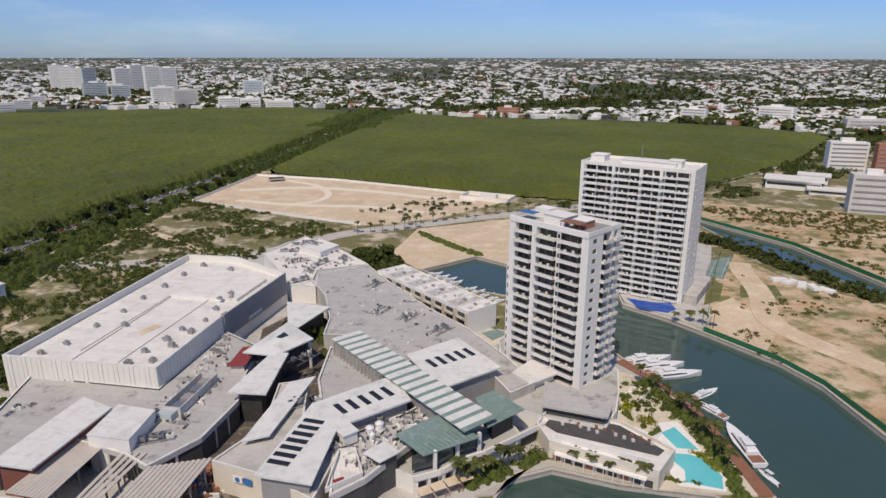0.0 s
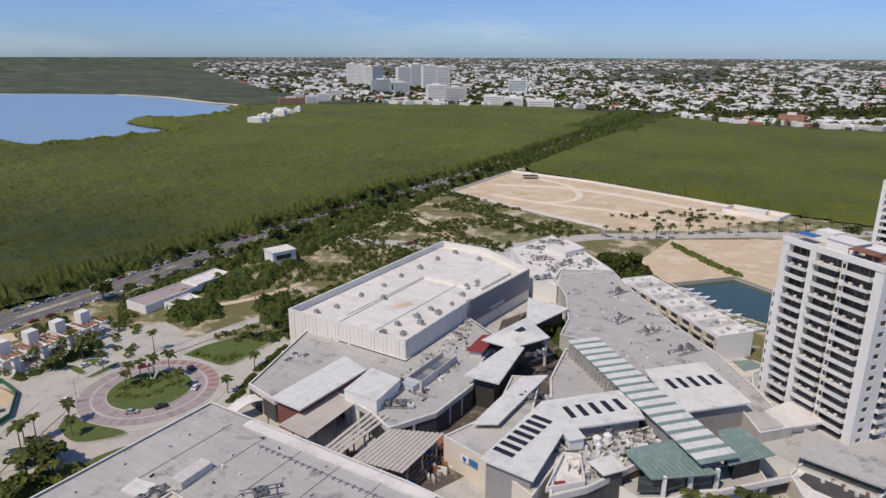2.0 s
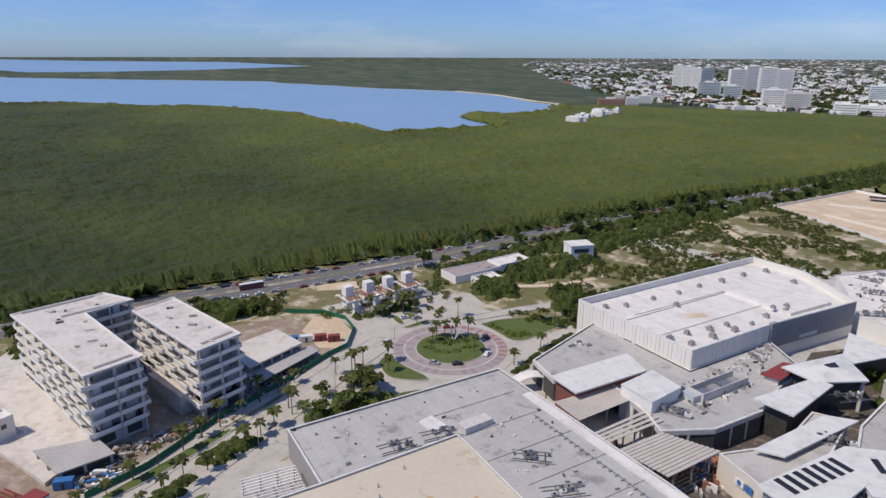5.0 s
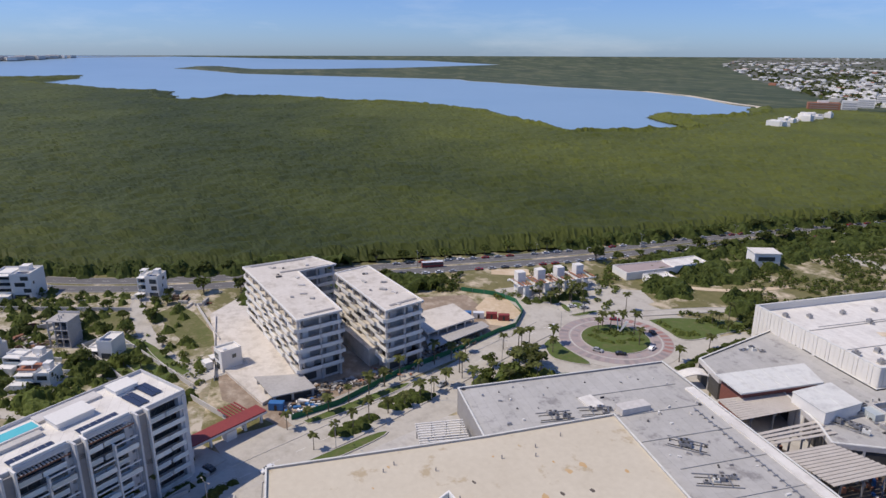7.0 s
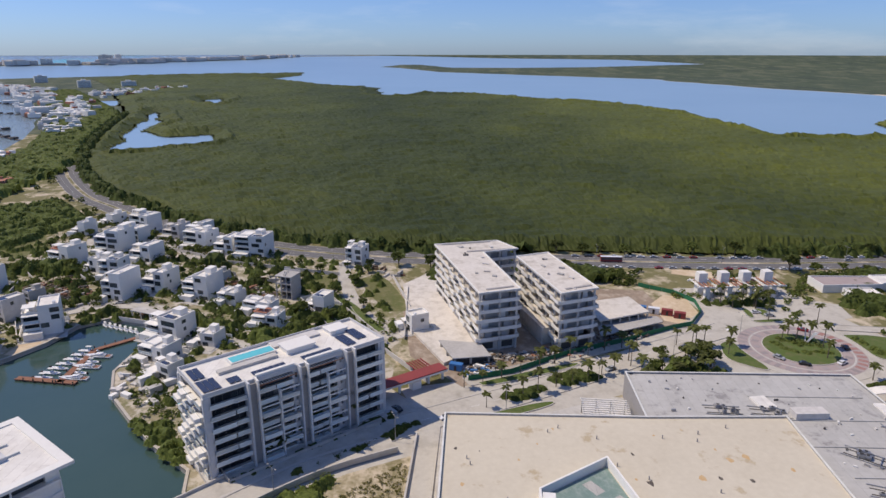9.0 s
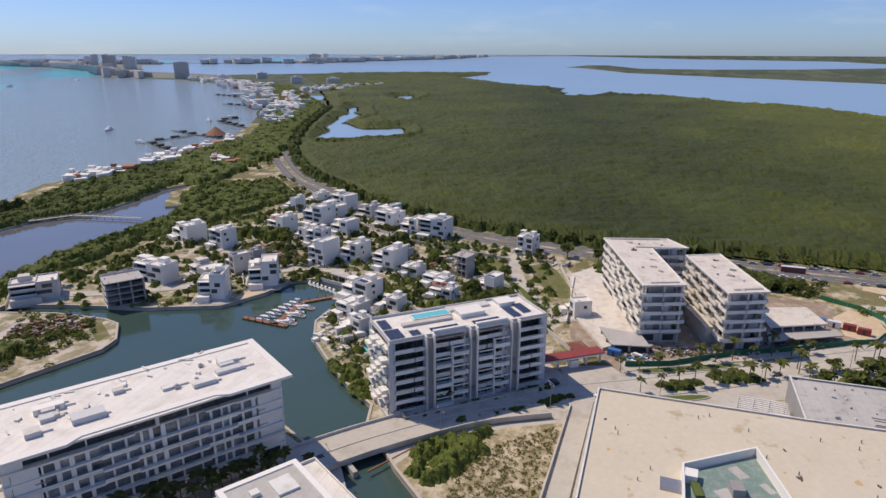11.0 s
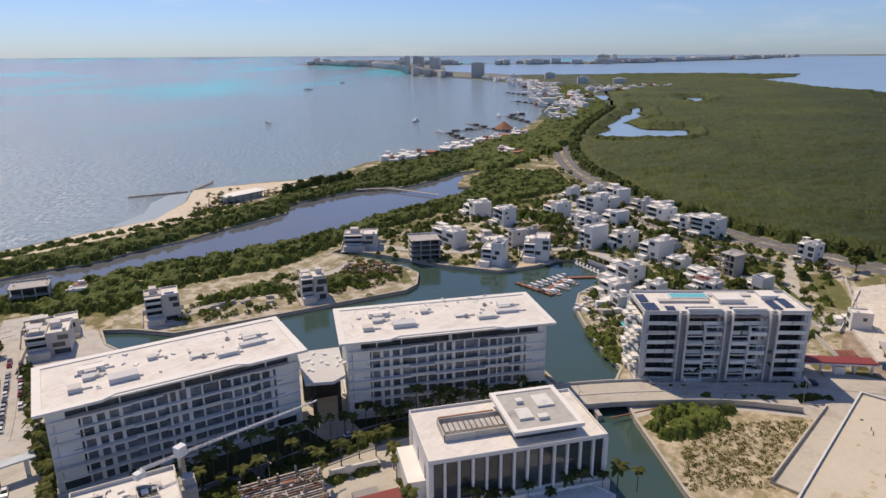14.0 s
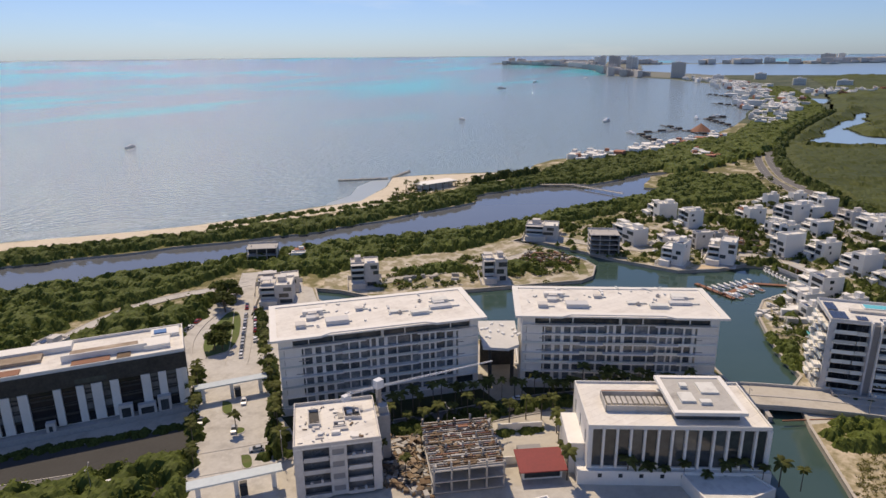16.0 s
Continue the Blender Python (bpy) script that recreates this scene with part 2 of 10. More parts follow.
M_SAND = mat("pale_sand", (0.70, 0.56, 0.39), (0.50, 0.37, 0.23), rough=0.95, big=0.03, small=0.5, bump=0.2, c=(0.74, 0.63, 0.47))
M_TRACK = mat("pale_sand_track", (0.80, 0.71, 0.56), (0.72, 0.61, 0.45), rough=0.95, big=0.06, small=0.7)
M_BEACH = mat("beach_sand", (0.70, 0.62, 0.49), (0.60, 0.51, 0.385), rough=0.95, big=0.05, small=0.6, c=(0.48, 0.42, 0.28), cut=(0.56, 0.66))
M_DIRT = mat("building_site_dirt", (0.36, 0.275, 0.20), (0.23, 0.175, 0.125), rough=0.95, big=0.07, small=0.6, bump=0.4, c=(0.50, 0.42, 0.33))
M_SCRUB = mat("dry_scrub_ground", (0.22, 0.19, 0.085), (0.12, 0.122, 0.042), rough=0.95, big=0.022, small=0.35, bump=0.6, c=(0.56, 0.47, 0.34), dist=0.3, cut=(0.50, 0.62))
M_LOT = mat("vacant_plot_ground", (0.36, 0.30, 0.205), (0.175, 0.172, 0.070), rough=0.95, big=0.05, small=0.5, bump=0.3, c=(0.53, 0.47, 0.375), dist=0.25, cut=(0.47, 0.58))
M_WILD = mat("overgrown_sand_lot", (0.62, 0.49, 0.33), (0.48, 0.30, 0.16), rough=0.95, big=0.03, small=0.5, mix=0.25, bump=0.3, c=(0.19, 0.185, 0.07), dist=0.2, cut=(0.46, 0.60))
M_TUSSOCK = mat("dry_tussock_ground", (0.40, 0.33, 0.21), (0.20, 0.175, 0.080), rough=0.95, big=0.07, small=0.9, bump=0.6, c=(0.56, 0.47, 0.34), dist=0.3, cut=(0.44, 0.6))
M_GRASS = mat("lawn", (0.105, 0.150, 0.032), (0.075, 0.108, 0.025), rough=0.9, big=0.1, small=1.5, bump=0.3, c=(0.15, 0.145, 0.06))
def mangrove_mat():
    """Canopy with light and shade put into its colour, palest north, in drifts."""
    m = leaf_mat("mangrove_canopy", (0.066, 0.080, 0.019), (0.034, 0.045, 0.011), 0.0, 0.06, (0.92, 1.08), 0.006, 0.3, 0.28, 0.15)
    n, ln = m.node_tree.nodes, m.node_tree.links
    dim_tone = [q for q in n if q.bl_idname == "ShaderNodeValToRGB"][0]
    lit_tone = n.new("ShaderNodeValToRGB")
    for i, c in enumerate(((0.142, 0.156, 0.028), (0.084, 0.100, 0.021))):
        lit_tone.color_ramp.elements[i].position, lit_tone.color_ramp.elements[i].color = dim_tone.color_ramp.elements[i].position, (*c, 1)
    ln.new(dim_tone.inputs[0].links[0].from_socket, lit_tone.inputs[0])
    geo, sep, drift = n.new("ShaderNodeNewGeometry"), n.new("ShaderNodeSeparateXYZ"), n.new("ShaderNodeTexNoise")
    drift.inputs["Scale"].default_value, drift.inputs["Detail"].default_value = 0.004, 3
    ln.new(geo.outputs["Position"], sep.inputs[0])
    ln.new(geo.outputs["Position"], drift.inputs["Vector"])
    wob, northing = n.new("ShaderNodeMath"), n.new("ShaderNodeMapRange")
    wob.operation = "MULTIPLY_ADD"
    wob.inputs[1].default_value = 500.0
    ln.new(drift.outputs[0], wob.inputs[0])
    ln.new(sep.outputs[1], wob.inputs[2])
    northing.inputs[1].default_value, northing.inputs[2].default_value = -250.0, 1050.0
    ln.new(wob.outputs[0], northing.inputs[0])
    # painted brightness along y: middling south, darkest midway, full in the north
    shade_ramp = n.new("ShaderNodeValToRGB")
    shade_ramp.color_ramp.elements[0].color = (0.5, 0.5, 0.5, 1)
    for at, v in ((0.27, 0.32), (0.40, 0.0), (0.54, 0.12), (0.72, 0.72)):
        shade_ramp.color_ramp.elements.new(at).color = (v, v, v, 1)
    ln.new(northing.outputs[0], shade_ramp.inputs[0])
    mx = n.new("ShaderNodeMix")
    mx.data_type = "RGBA"
    ln.new(shade_ramp.outputs[0], mx.inputs[0])
    ln.new(dim_tone.outputs[0], mx.inputs[6])
    ln.new(lit_tone.outputs[0], mx.inputs[7])
    for link in list(dim_tone.outputs[0].links):
        if link.to_node != mx:
            ln.new(mx.outputs[2], link.to_socket)
    return m


M_MANGROVE = mangrove_mat()
M_HEDGE = leaf_mat("hedge_canopy", (0.155, 0.190, 0.046), (0.085, 0.112, 0.028), 0.1, 0.3, (0.8, 1.25), 0.05)
M_WOODS = leaf_mat("tree_belt_canopy", (0.096, 0.122, 0.030), (0.055, 0.076, 0.020), 0.1, 0.3, (0.7, 1.3), 0.05)
M_FIELD = mat("rough_green_field", (0.105, 0.125, 0.032), (0.16, 0.15, 0.060), rough=0.95, big=0.05, small=0.8, bump=0.6, c=(0.26, 0.22, 0.12), dist=0.3, deep=0.5)
M_DUG = mat("dug_brown_earth", (0.13, 0.085, 0.055), (0.20, 0.135, 0.085), rough=0.95, big=0.1, small=0.8, bump=0.6, c=(0.36, 0.28, 0.19), deep=0.6)
M_MUD = mat("mangrove_floor", (0.05, 0.055, 0.02), (0.035, 0.04, 0.015), rough=0.9, big=0.05, small=0.3)
M_FOREST = mat("far_woodland", (0.036, 0.056, 0.026), (0.070, 0.090, 0.042), rough=0.9, big=0.006, small=0.035, mix=0.35, dist=0.22, stretch=(0.5, 1.0, 1.0), c=(0.115, 0.125, 0.065), cut=(0.50, 0.60))
M_CITYGROUND = mat("town_ground", (0.055, 0.072, 0.035), (0.17, 0.165, 0.14), rough=0.95, big=0.004, small=0.025, mix=0.6, dist=0.22)
M_STRIP = mat("sandbar_ground", (0.23, 0.235, 0.205), (0.16, 0.17, 0.135), rough=0.95, big=0.003, small=0.02)
M_CANAL = water_mat("canal_water", (0.040, 0.078, 0.066), (0.052, 0.092, 0.076), rough=0.10, wave=0.5, bump=0.06, big=0.02)
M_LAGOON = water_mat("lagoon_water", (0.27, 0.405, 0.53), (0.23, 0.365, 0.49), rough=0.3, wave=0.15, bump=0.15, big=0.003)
M_RIVER = water_mat("river_water", (0.12, 0.13, 0.145), (0.14, 0.15, 0.16), rough=0.06, wave=0.3, bump=0.015, big=0.02)
def sea_mat():
    """Grey-blue chop, with turquoise sand shoals offshore in long drifts."""
    m = water_mat("sea_water", (0.235, 0.308, 0.335), (0.282, 0.354, 0.376), c=(0.07, 0.52, 0.58), rough=0.13, wave=0.17, bump=1.0, big=0.0004, stretch=(0.8, 1.5, 1.0), spec=0.4, deep=3.6, cut=(0.50, 0.60))
    n, ln = m.node_tree.nodes, m.node_tree.links
    mix = [q for q in n if q.bl_idname == "ShaderNodeMix" and q.data_type == "RGBA"][0]
    src = mix.inputs[0].links[0].from_socket
    geo, sep, off = n.new("ShaderNodeNewGeometry"), n.new("ShaderNodeSeparateXYZ"), n.new("ShaderNodeMapRange")
    off.inputs[1].default_value, off.inputs[2].default_value = -1150.0, -1750.0
    mul = n.new("ShaderNodeMath")
    mul.operation = "MULTIPLY"
    ln.new(geo.outputs["Position"], sep.inputs[0])
    ln.new(sep.outputs[1], off.inputs[0])
    ln.new(off.outputs[0], mul.inputs[0])
    ln.new(src, mul.inputs[1])
    best = mul.outputs[0]
    warp, bend, push = n.new("ShaderNodeTexNoise"), n.new("ShaderNodeVectorMath"), n.new("ShaderNodeVectorMath")
    warp.inputs["Scale"].default_value, warp.inputs["Detail"].default_value = 0.004, 4
    bend.operation, push.operation = "SCALE", "ADD"
    bend.inputs[3].default_value = 330.0
    ln.new(geo.outputs["Position"], warp.inputs["Vector"])
    ln.new(warp.outputs["Color"], bend.inputs[0])
    ln.new(bend.outputs[0], push.inputs[0])
    ln.new(geo.outputs["Position"], push.inputs[1])
    # centre, half length, half width, heading in degrees, strength
    for x, y, half, wide, turn, most in ((-1430, -1900, 720, 190, 37, 1.0), (-420, -1500, 480, 70, 18, 0.7), (-600, -960, 130, 45, 12, 0.4), (-1150, -2450, 900, 110, 20, 0.6)):
        mp, ln2, fall, top = n.new("ShaderNodeMapping"), n.new("ShaderNodeVectorMath"), n.new("ShaderNodeMapRange"), n.new("ShaderNodeMath")
        mp.vector_type = "TEXTURE"
        mp.inputs["Location"].default_value = (x + 165, y + 165, 0)
        mp.inputs["Rotation"].default_value = (0, 0, radians(turn))
        mp.inputs["Scale"].default_value = (half, wide, 5000)
        ln2.operation, top.operation = "LENGTH", "MAXIMUM"
        fall.inputs[1].default_value, fall.inputs[2].default_value, fall.inputs[4].default_value = 1.25, 0.35, most
        ln.new(push.outputs[0], mp.inputs["Vector"])
        ln.new(mp.outputs[0], ln2.inputs[0])
        ln.new(ln2.outputs["Value"], fall.inputs[0])
        ln.new(fall.outputs[0], top.inputs[0])
        ln.new(best, top.inputs[1])
        best = top.outputs[0]
    ln.new(best, mix.inputs[0])
    return m


M_SEA = sea_mat()
M_SHALLOW = water_mat("shallow_water", (0.34, 0.39, 0.38), (0.40, 0.43, 0.40), rough=0.3, wave=0.16, bump=0.4, big=0.02)
M_POOL = water_mat("pool_water", (0.10, 0.52, 0.56), (0.14, 0.60, 0.62), rough=0.05, wave=1.0, bump=0.1, big=0.1)
M_POOL_BLUE = mat("blue_pool_lining", (0.01, 0.07, 0.36), (0.012, 0.085, 0.40), rough=0.2, big=0.2, small=0.8)
M_LEAF = leaf_mat("tree_leaves", (0.155, 0.185, 0.048), (0.095, 0.122, 0.034))
M_LEAF_DARK = leaf_mat("mangrove_leaves", (0.135, 0.160, 0.046), (0.085, 0.105, 0.031))
M_LEAF_PALM = leaf_mat("palm_fronds", (0.17, 0.185, 0.060), (0.11, 0.125, 0.042))
M_LEAF_DRY = leaf_mat("dry_shrub_leaves", (0.22, 0.21, 0.06), (0.14, 0.14, 0.045))
M_BARK = mat("bark", (0.16, 0.13, 0.10), (0.11, 0.09, 0.07), rough=0.95, big=0.5, small=4)
M_BOAT = mat("white_gelcoat", (0.80, 0.80, 0.79), (0.74, 0.74, 0.73), rough=0.25, spec=0.5)
M_NET = mat("green_site_net", (0.012, 0.13, 0.06), (0.018, 0.16, 0.075), rough=0.8, big=0.3, small=1.0)
M_BLUE = mat("blue_tarpaulin", (0.04, 0.18, 0.42), (0.03, 0.14, 0.35), rough=0.6)
M_PV = mat("solar_panel", (0.03, 0.04, 0.07), (0.045, 0.055, 0.09), rough=0.15, spec=0.6, big=0.5, small=2)
CAR_MATS = [mat("car_paint_" + k, v, v, rough=0.25, spec=0.6) for k, v in (("white", (0.75, 0.75, 0.75)), ("silver", (0.40, 0.41, 0.42)), ("black", (0.02, 0.02, 0.022)), ("red", (0.30, 0.02, 0.02)))]

# ---- building tools ----
MESHES = {}
I4 = Matrix.Identity(4)
T3 = Matrix.Translation


def mesh_of(name, verts, faces, mats, index=None, smooth=False):
    me = bpy.data.meshes.new(name)
    me.from_pydata([tuple(v) for v in verts], [], [tuple(f) for f in faces])
    for m in mats if isinstance(mats, (list, tuple)) else [mats]:
        me.materials.append(m)
    if index is not None:
        me.polygons.foreach_set("material_index", np.array(index, dtype=np.int32))
    if smooth:
        me.polygons.foreach_set("use_smooth", np.ones(len(me.polygons), dtype=bool))
    me.update()
    return me


def put(name, me, parent=None, m=I4, label=""):
    ob = new(name, me)
    ob.parent = parent
    ob.matrix_basis = m
    if label:
        ob["label"] = label
    return ob


def part(name, bm, material, parent, label="", m=I4):
    me = bpy.data.meshes.new(name)
    bm.to_mesh(me)
    bm.free()
    me.materials.append(material)
    return put(name, me, parent, m, label)


def thing(name, m, label, category, group="", kind=""):
    ob = new(name)
    ob.matrix_basis = m
    ob.empty_display_size = 0.5
    return tagged(ob, label, category, group, kind)


BOXF = [(0, 3, 2, 1), (4, 5, 6, 7), (0, 1, 5, 4), (1, 2, 6, 5), (2, 3, 7, 6), (3, 0, 4, 7)]


def box_mesh(w, d, h, material):
    """A box from the origin corner; alike boxes share one mesh."""
    key = (round(w, 2), round(d, 2), round(h, 2), material.name)
    if key not in MESHES:
        w, d, h = key[:3]
        v = [(0, 0, 0), (w, 0, 0), (w, d, 0), (0, d, 0), (0, 0, h), (w, 0, h), (w, d, h), (0, d, h)]
        MESHES[key] = mesh_of("block", v, BOXF, material)
    return MESHES[key]


def pbox(name, parent, m, x, y, z, w, d, h, material, label=""):
    return put(name, box_mesh(w, d, h, material), parent, m @ T3((x, y, z)), label)


def boxes_mesh(name, boxes, material):
    """Several boxes (x, y, z, w, d, h) joined into one mesh."""
    v, f = [], []
    for x, y, z, w, d, h in boxes:
        k = len(v)
        v += [(x, y, z), (x + w, y, z), (x + w, y + d, z), (x, y + d, z), (x, y, z + h), (x + w, y, z + h), (x + w, y + d, z + h), (x, y + d, z + h)]
        f += [tuple(i + k for i in q) for q in BOXF]
    return mesh_of(name, v, f, material)


def area2(poly):
    return sum(a[0] * b[1] - b[0] * a[1] for a, b in zip(poly, poly[1:] + poly[:1]))


def ccw(poly):
    poly = [tuple(p) for p in poly]
    return poly if area2(poly) > 0 else poly[::-1]


def inset(poly, d):
    """The outline moved inwards by d (anticlockwise outlines)."""
    out, n = [], len(poly)
    for i in range(n):
        a, b, c = Vector(poly[i - 1]), Vector(poly[i]), Vector(poly[(i + 1) % n])
        e1, e2 = (b - a).normalized(), (c - b).normalized()
        n1, n2 = Vector((-e1.y, e1.x)), Vector((-e2.y, e2.x))
        k = (n1 + n2) / max(0.3, 1 + n1.dot(n2))
        out.append((b.x + k.x * d, b.y + k.y * d))
    return out


def prism(name, poly, z0, z1, material, parent=None, label="", m=I4):
    """A solid of an outline between two heights."""
    poly = ccw(poly)
    n = len(poly)
    v = [(x, y, z0) for x, y in poly] + [(x, y, z1) for x, y in poly]
    f = [tuple(range(n))[::-1], tuple(range(n, 2 * n))] + [(i, (i + 1) % n, n + (i + 1) % n, n + i) for i in range(n)]
    return put(name, mesh_of(name, v, f, material), parent, m, label)


def ring(name, poly, wide, z0, z1, material, parent=None, label="", m=I4):
    """A wall of some width that follows an outline."""
    poly = ccw(poly)
    inn, n = inset(poly, wide), len(poly)
    v = [(x, y, z) for z in (z0, z1) for q in (poly, inn) for x, y in q]
    f = []
    for i in range(n):
        j = (i + 1) % n
        f += [(i, j, 2 * n + j, 2 * n + i), (n + j, n + i, 3 * n + i, 3 * n + j), (2 * n + i, 2 * n + j, 3 * n + j, 3 * n + i), (j, i, n + i, n + j)]
    return put(name, mesh_of(name, v, f, material), parent, m, label)


def side(p, q):
    """The pose whose x runs from p to q and whose y points to the left of that, and the length."""
    d = Vector((q[0] - p[0], q[1] - p[1]))
    return pose(p[0], p[1], 0, 0, 0, math.degrees(math.atan2(d.y, d.x))), d.length


def along(pts, step):
    """Points at even steps on a line, with the heading in radians."""
    out, left = [], 0.0
    for a, b in zip(pts, pts[1:]):
        d = math.hypot(b[0] - a[0], b[1] - a[1])
        h = math.atan2(b[1] - a[1], b[0] - a[0])
        s = left
        while s < d:
            out.append((a[0] + (b[0] - a[0]) * s / d, a[1] + (b[1] - a[1]) * s / d, h))
            s += step
        left = s - d
    return out


def smooth_line(pts, times=2):
    """Rounds a line's corners."""
    for _ in range(times):
        q = [pts[0]]
        for a, b in zip(pts, pts[1:]):
            q += [(a[0] * 0.75 + b[0] * 0.25, a[1] * 0.75 + b[1] * 0.25), (a[0] * 0.25 + b[0] * 0.75, a[1] * 0.25 + b[1] * 0.75)]
        pts = q + [pts[-1]]
    return pts


def offset_line(pts, d):
    """The line moved to its left by d."""
    out = []
    for i, p in enumerate(pts):
        a, b = pts[max(0, i - 1)], pts[min(len(pts) - 1, i + 1)]
        h = math.hypot(b[0] - a[0], b[1] - a[1]) or 1
        out.append((p[0] - (b[1] - a[1]) / h * d, p[1] + (b[0] - a[0]) / h * d))
    return out


def inside(px, py, poly):
    """Which of the points lie in the outline (arrays)."""
    px, py = np.asarray(px, float), np.asarray(py, float)
    r = np.zeros(px.shape, bool)
    for (x0, y0), (x1, y1) in zip(poly, poly[1:] + poly[:1]):
        if y0 != y1:
            r ^= ((y0 > py) != (y1 > py)) & (px < (x1 - x0) * (py - y0) / (y1 - y0) + x0)
    return r


def value_noise(x, y, cell, seed):
    """Smooth noise from 0 to 1 on a lattice of that cell (arrays)."""
    x, y = np.asarray(x) / cell, np.asarray(y) / cell
    xi, yi = np.floor(x).astype(np.int64), np.floor(y).astype(np.int64)
    fx, fy = x - xi, y - yi
    fx, fy = fx * fx * (3 - 2 * fx), fy * fy * (3 - 2 * fy)

    def h(a, b):
        k = (a * 374761393 + b * 668265263 + seed * 974711) & 0xFFFFFFFF
        k = ((k ^ (k >> 13)) * 1274126177) & 0xFFFFFFFF
        return ((k ^ (k >> 16)) & 0xFFFF) / 65535.0
    return (h(xi, yi) * (1 - fx) + h(xi + 1, yi) * fx) * (1 - fy) + (h(xi, yi + 1) * (1 - fx) + h(xi + 1, yi + 1) * fx) * fy


# The distance: past NEAR metres the land is drawn in towards the viewer's high ground and lifted, so that
# twenty kilometres of plain and sea end within the lens's reach at the same height against the sky.
MID, HIGH, NEAR, REACH = (50.0, -10.0), 115.0, 2500.0, 4900.0


def far(x, y, z=0.0):
    dx, dy = np.asarray(x, float) - MID[0], np.asarray(y, float) - MID[1]
    d = np.maximum(np.hypot(dx, dy), 1.0)
    s = np.where(d > NEAR, (NEAR + (REACH - NEAR) * (1 - NEAR / d)) / d, 1.0)
    return MID[0] + dx * s, MID[1] + dy * s, HIGH - (HIGH - z) * s, s

from mathutils.geometry import delaunay_2d_cdt

# ---- land and water ----
SHORE = [(3000, -1500), (700, -690), (300, -575), (20, -468), (-51, -440), (-111, -431), (-179, -424), (-229, -453), (-262, -487), (-287, -476), (-376, -418), (-411, -440), (-452, -443), (-539, -427), (-662, -422), (-761, -416), (-1050, -500), (-1374, -622), (-1700, -800), (-2110, -1010), (-2471, -1437), (-2687, -1852), (-3443, -2545), (-4300, -3500), (-4900, -4900), (-5500, -5200), (-5500, -3900), (-5900, -2800), (-7850, -1950), (-9000, -1480), (-13200, -1150), (-16500, 300)]
SEA = SHORE + [(MID[0] + 18900 * math.cos(radians(a)), MID[1] + 18900 * math.sin(radians(a))) for a in range(182, 328, 5)]
LAGOON = [(-1015, 1224), (-902, 1097), (-873, 983), (-899, 930), (-971, 921), (-914, 835), (-858, 801), (-759, 773), (-763, 676), (-802, 627), (-800, 575), (-900, 600), (-1060, 605), (-1240, 620), (-1480, 540), (-1560, 435), (-1765, 340), (-1876, 180), (-1730, 145), (-1740, 65), (-2090, 75), (-2290, -68), (-2525, -189), (-2910, -340), (-3230, -245), (-3740, -261), (-3512, -379), (-3492, -782), (-3220, -1187), (-3000, -1500), (-3400, -2150), (-4900, -3100), (-5517, -3000), (-5798, -2112), (-7739, -1669), (-8911, -1225), (-13000, -900), (-15500, 800), (-13000, 1700), (-10234, 2300), (-8352, 3511), (-5487, 3110), (-4616, 1732), (-4482, 1152), (-4600, 718)]
LAGOON += [(-5650, 600), (-5600, 440), (-4888, 238), (-4534, 366), (-3862, 470), (-3675, 500), (-3081, 918), (-2970, 985), (-2622, 1260), (-2432, 1246), (-1885, 1320), (-1575, 1400), (-1367, 1364), (-1108, 1246)]
RIVER = [(700, -560), (330, -440), (44, -366), (0, -355), (-47, -345), (-98, -335), (-150, -312), (-203, -294), (-260, -291), (-314, -282), (-356, -278), (-395, -283), (-388, -296), (-402, -305), (-438, -321), (-471, -314), (-476, -322), (-450, -333), (-410, -332), (-368, -338), (-336, -360), (-300, -371), (-264, -373), (-243, -358), (-160, -363), (-95, -368), (-22, -398), (32, -415), (330, -510), (700, -640)]
POND = [(-770, -304), (-930, -334), (-1088, -360), (-1303, -391), (-1098, -328), (-985, -326), (-930, -290), (-905, -268), (-938, -210), (-846, -193), (-815, -250)]
POND_B = [(-1635, -599), (-1647, -555), (-1480, -518), (-1500, -560)]
POND_C = [(-1653, -361), (-1663, -325), (-1498, -310), (-1520, -345)]
BASIN = [(-94, -57), (-66, -36), (-30, -5), (-8, 40), (0, 100), (17, 150), (21, 157), (34, 162), (52, 155), (76, 150), (84, 140), (93, 148), (91, 173), (89, 194), (80, 219), (74, 234), (70, 246), (60, 264), (48, 290), (36, 302), (14, 313), (-8, 343), (23, 367), (42, 350), (75, 318), (90, 302), (89, 290), (105, 273), (116, 257), (134, 229), (140, 211), (142, 178), (145, 90), (90, 60), (30, 10), (0, -30), (-54, -55), (-92, -72)]
BASIN += [(-108, -92), (-121, -108), (-73, -167), (-52, -182), (-36, -192), (-40, -258), (-47, -272), (-54, -262), (-61, -243), (-82, -230), (-104, -217), (-127, -204), (-154, -188), (-164, -188), (-179, -197), (-183, -206), (-186, -232), (-183, -262), (-191, -262), (-195, -237), (-197, -195), (-204, -162), (-223, -148), (-240, -142), (-246, -131), (-236, -112), (-215, -109), (-193, -113), (-175, -108), (-158, -97), (-141, -85), (-127, -72), (-117, -71)]
UPPER_CANAL = [(150, 505), (190, 455), (222, 390), (234, 318), (300, 200), (280, 190), (223, 300), (204, 356), (189, 394), (184, 442), (145, 490)]
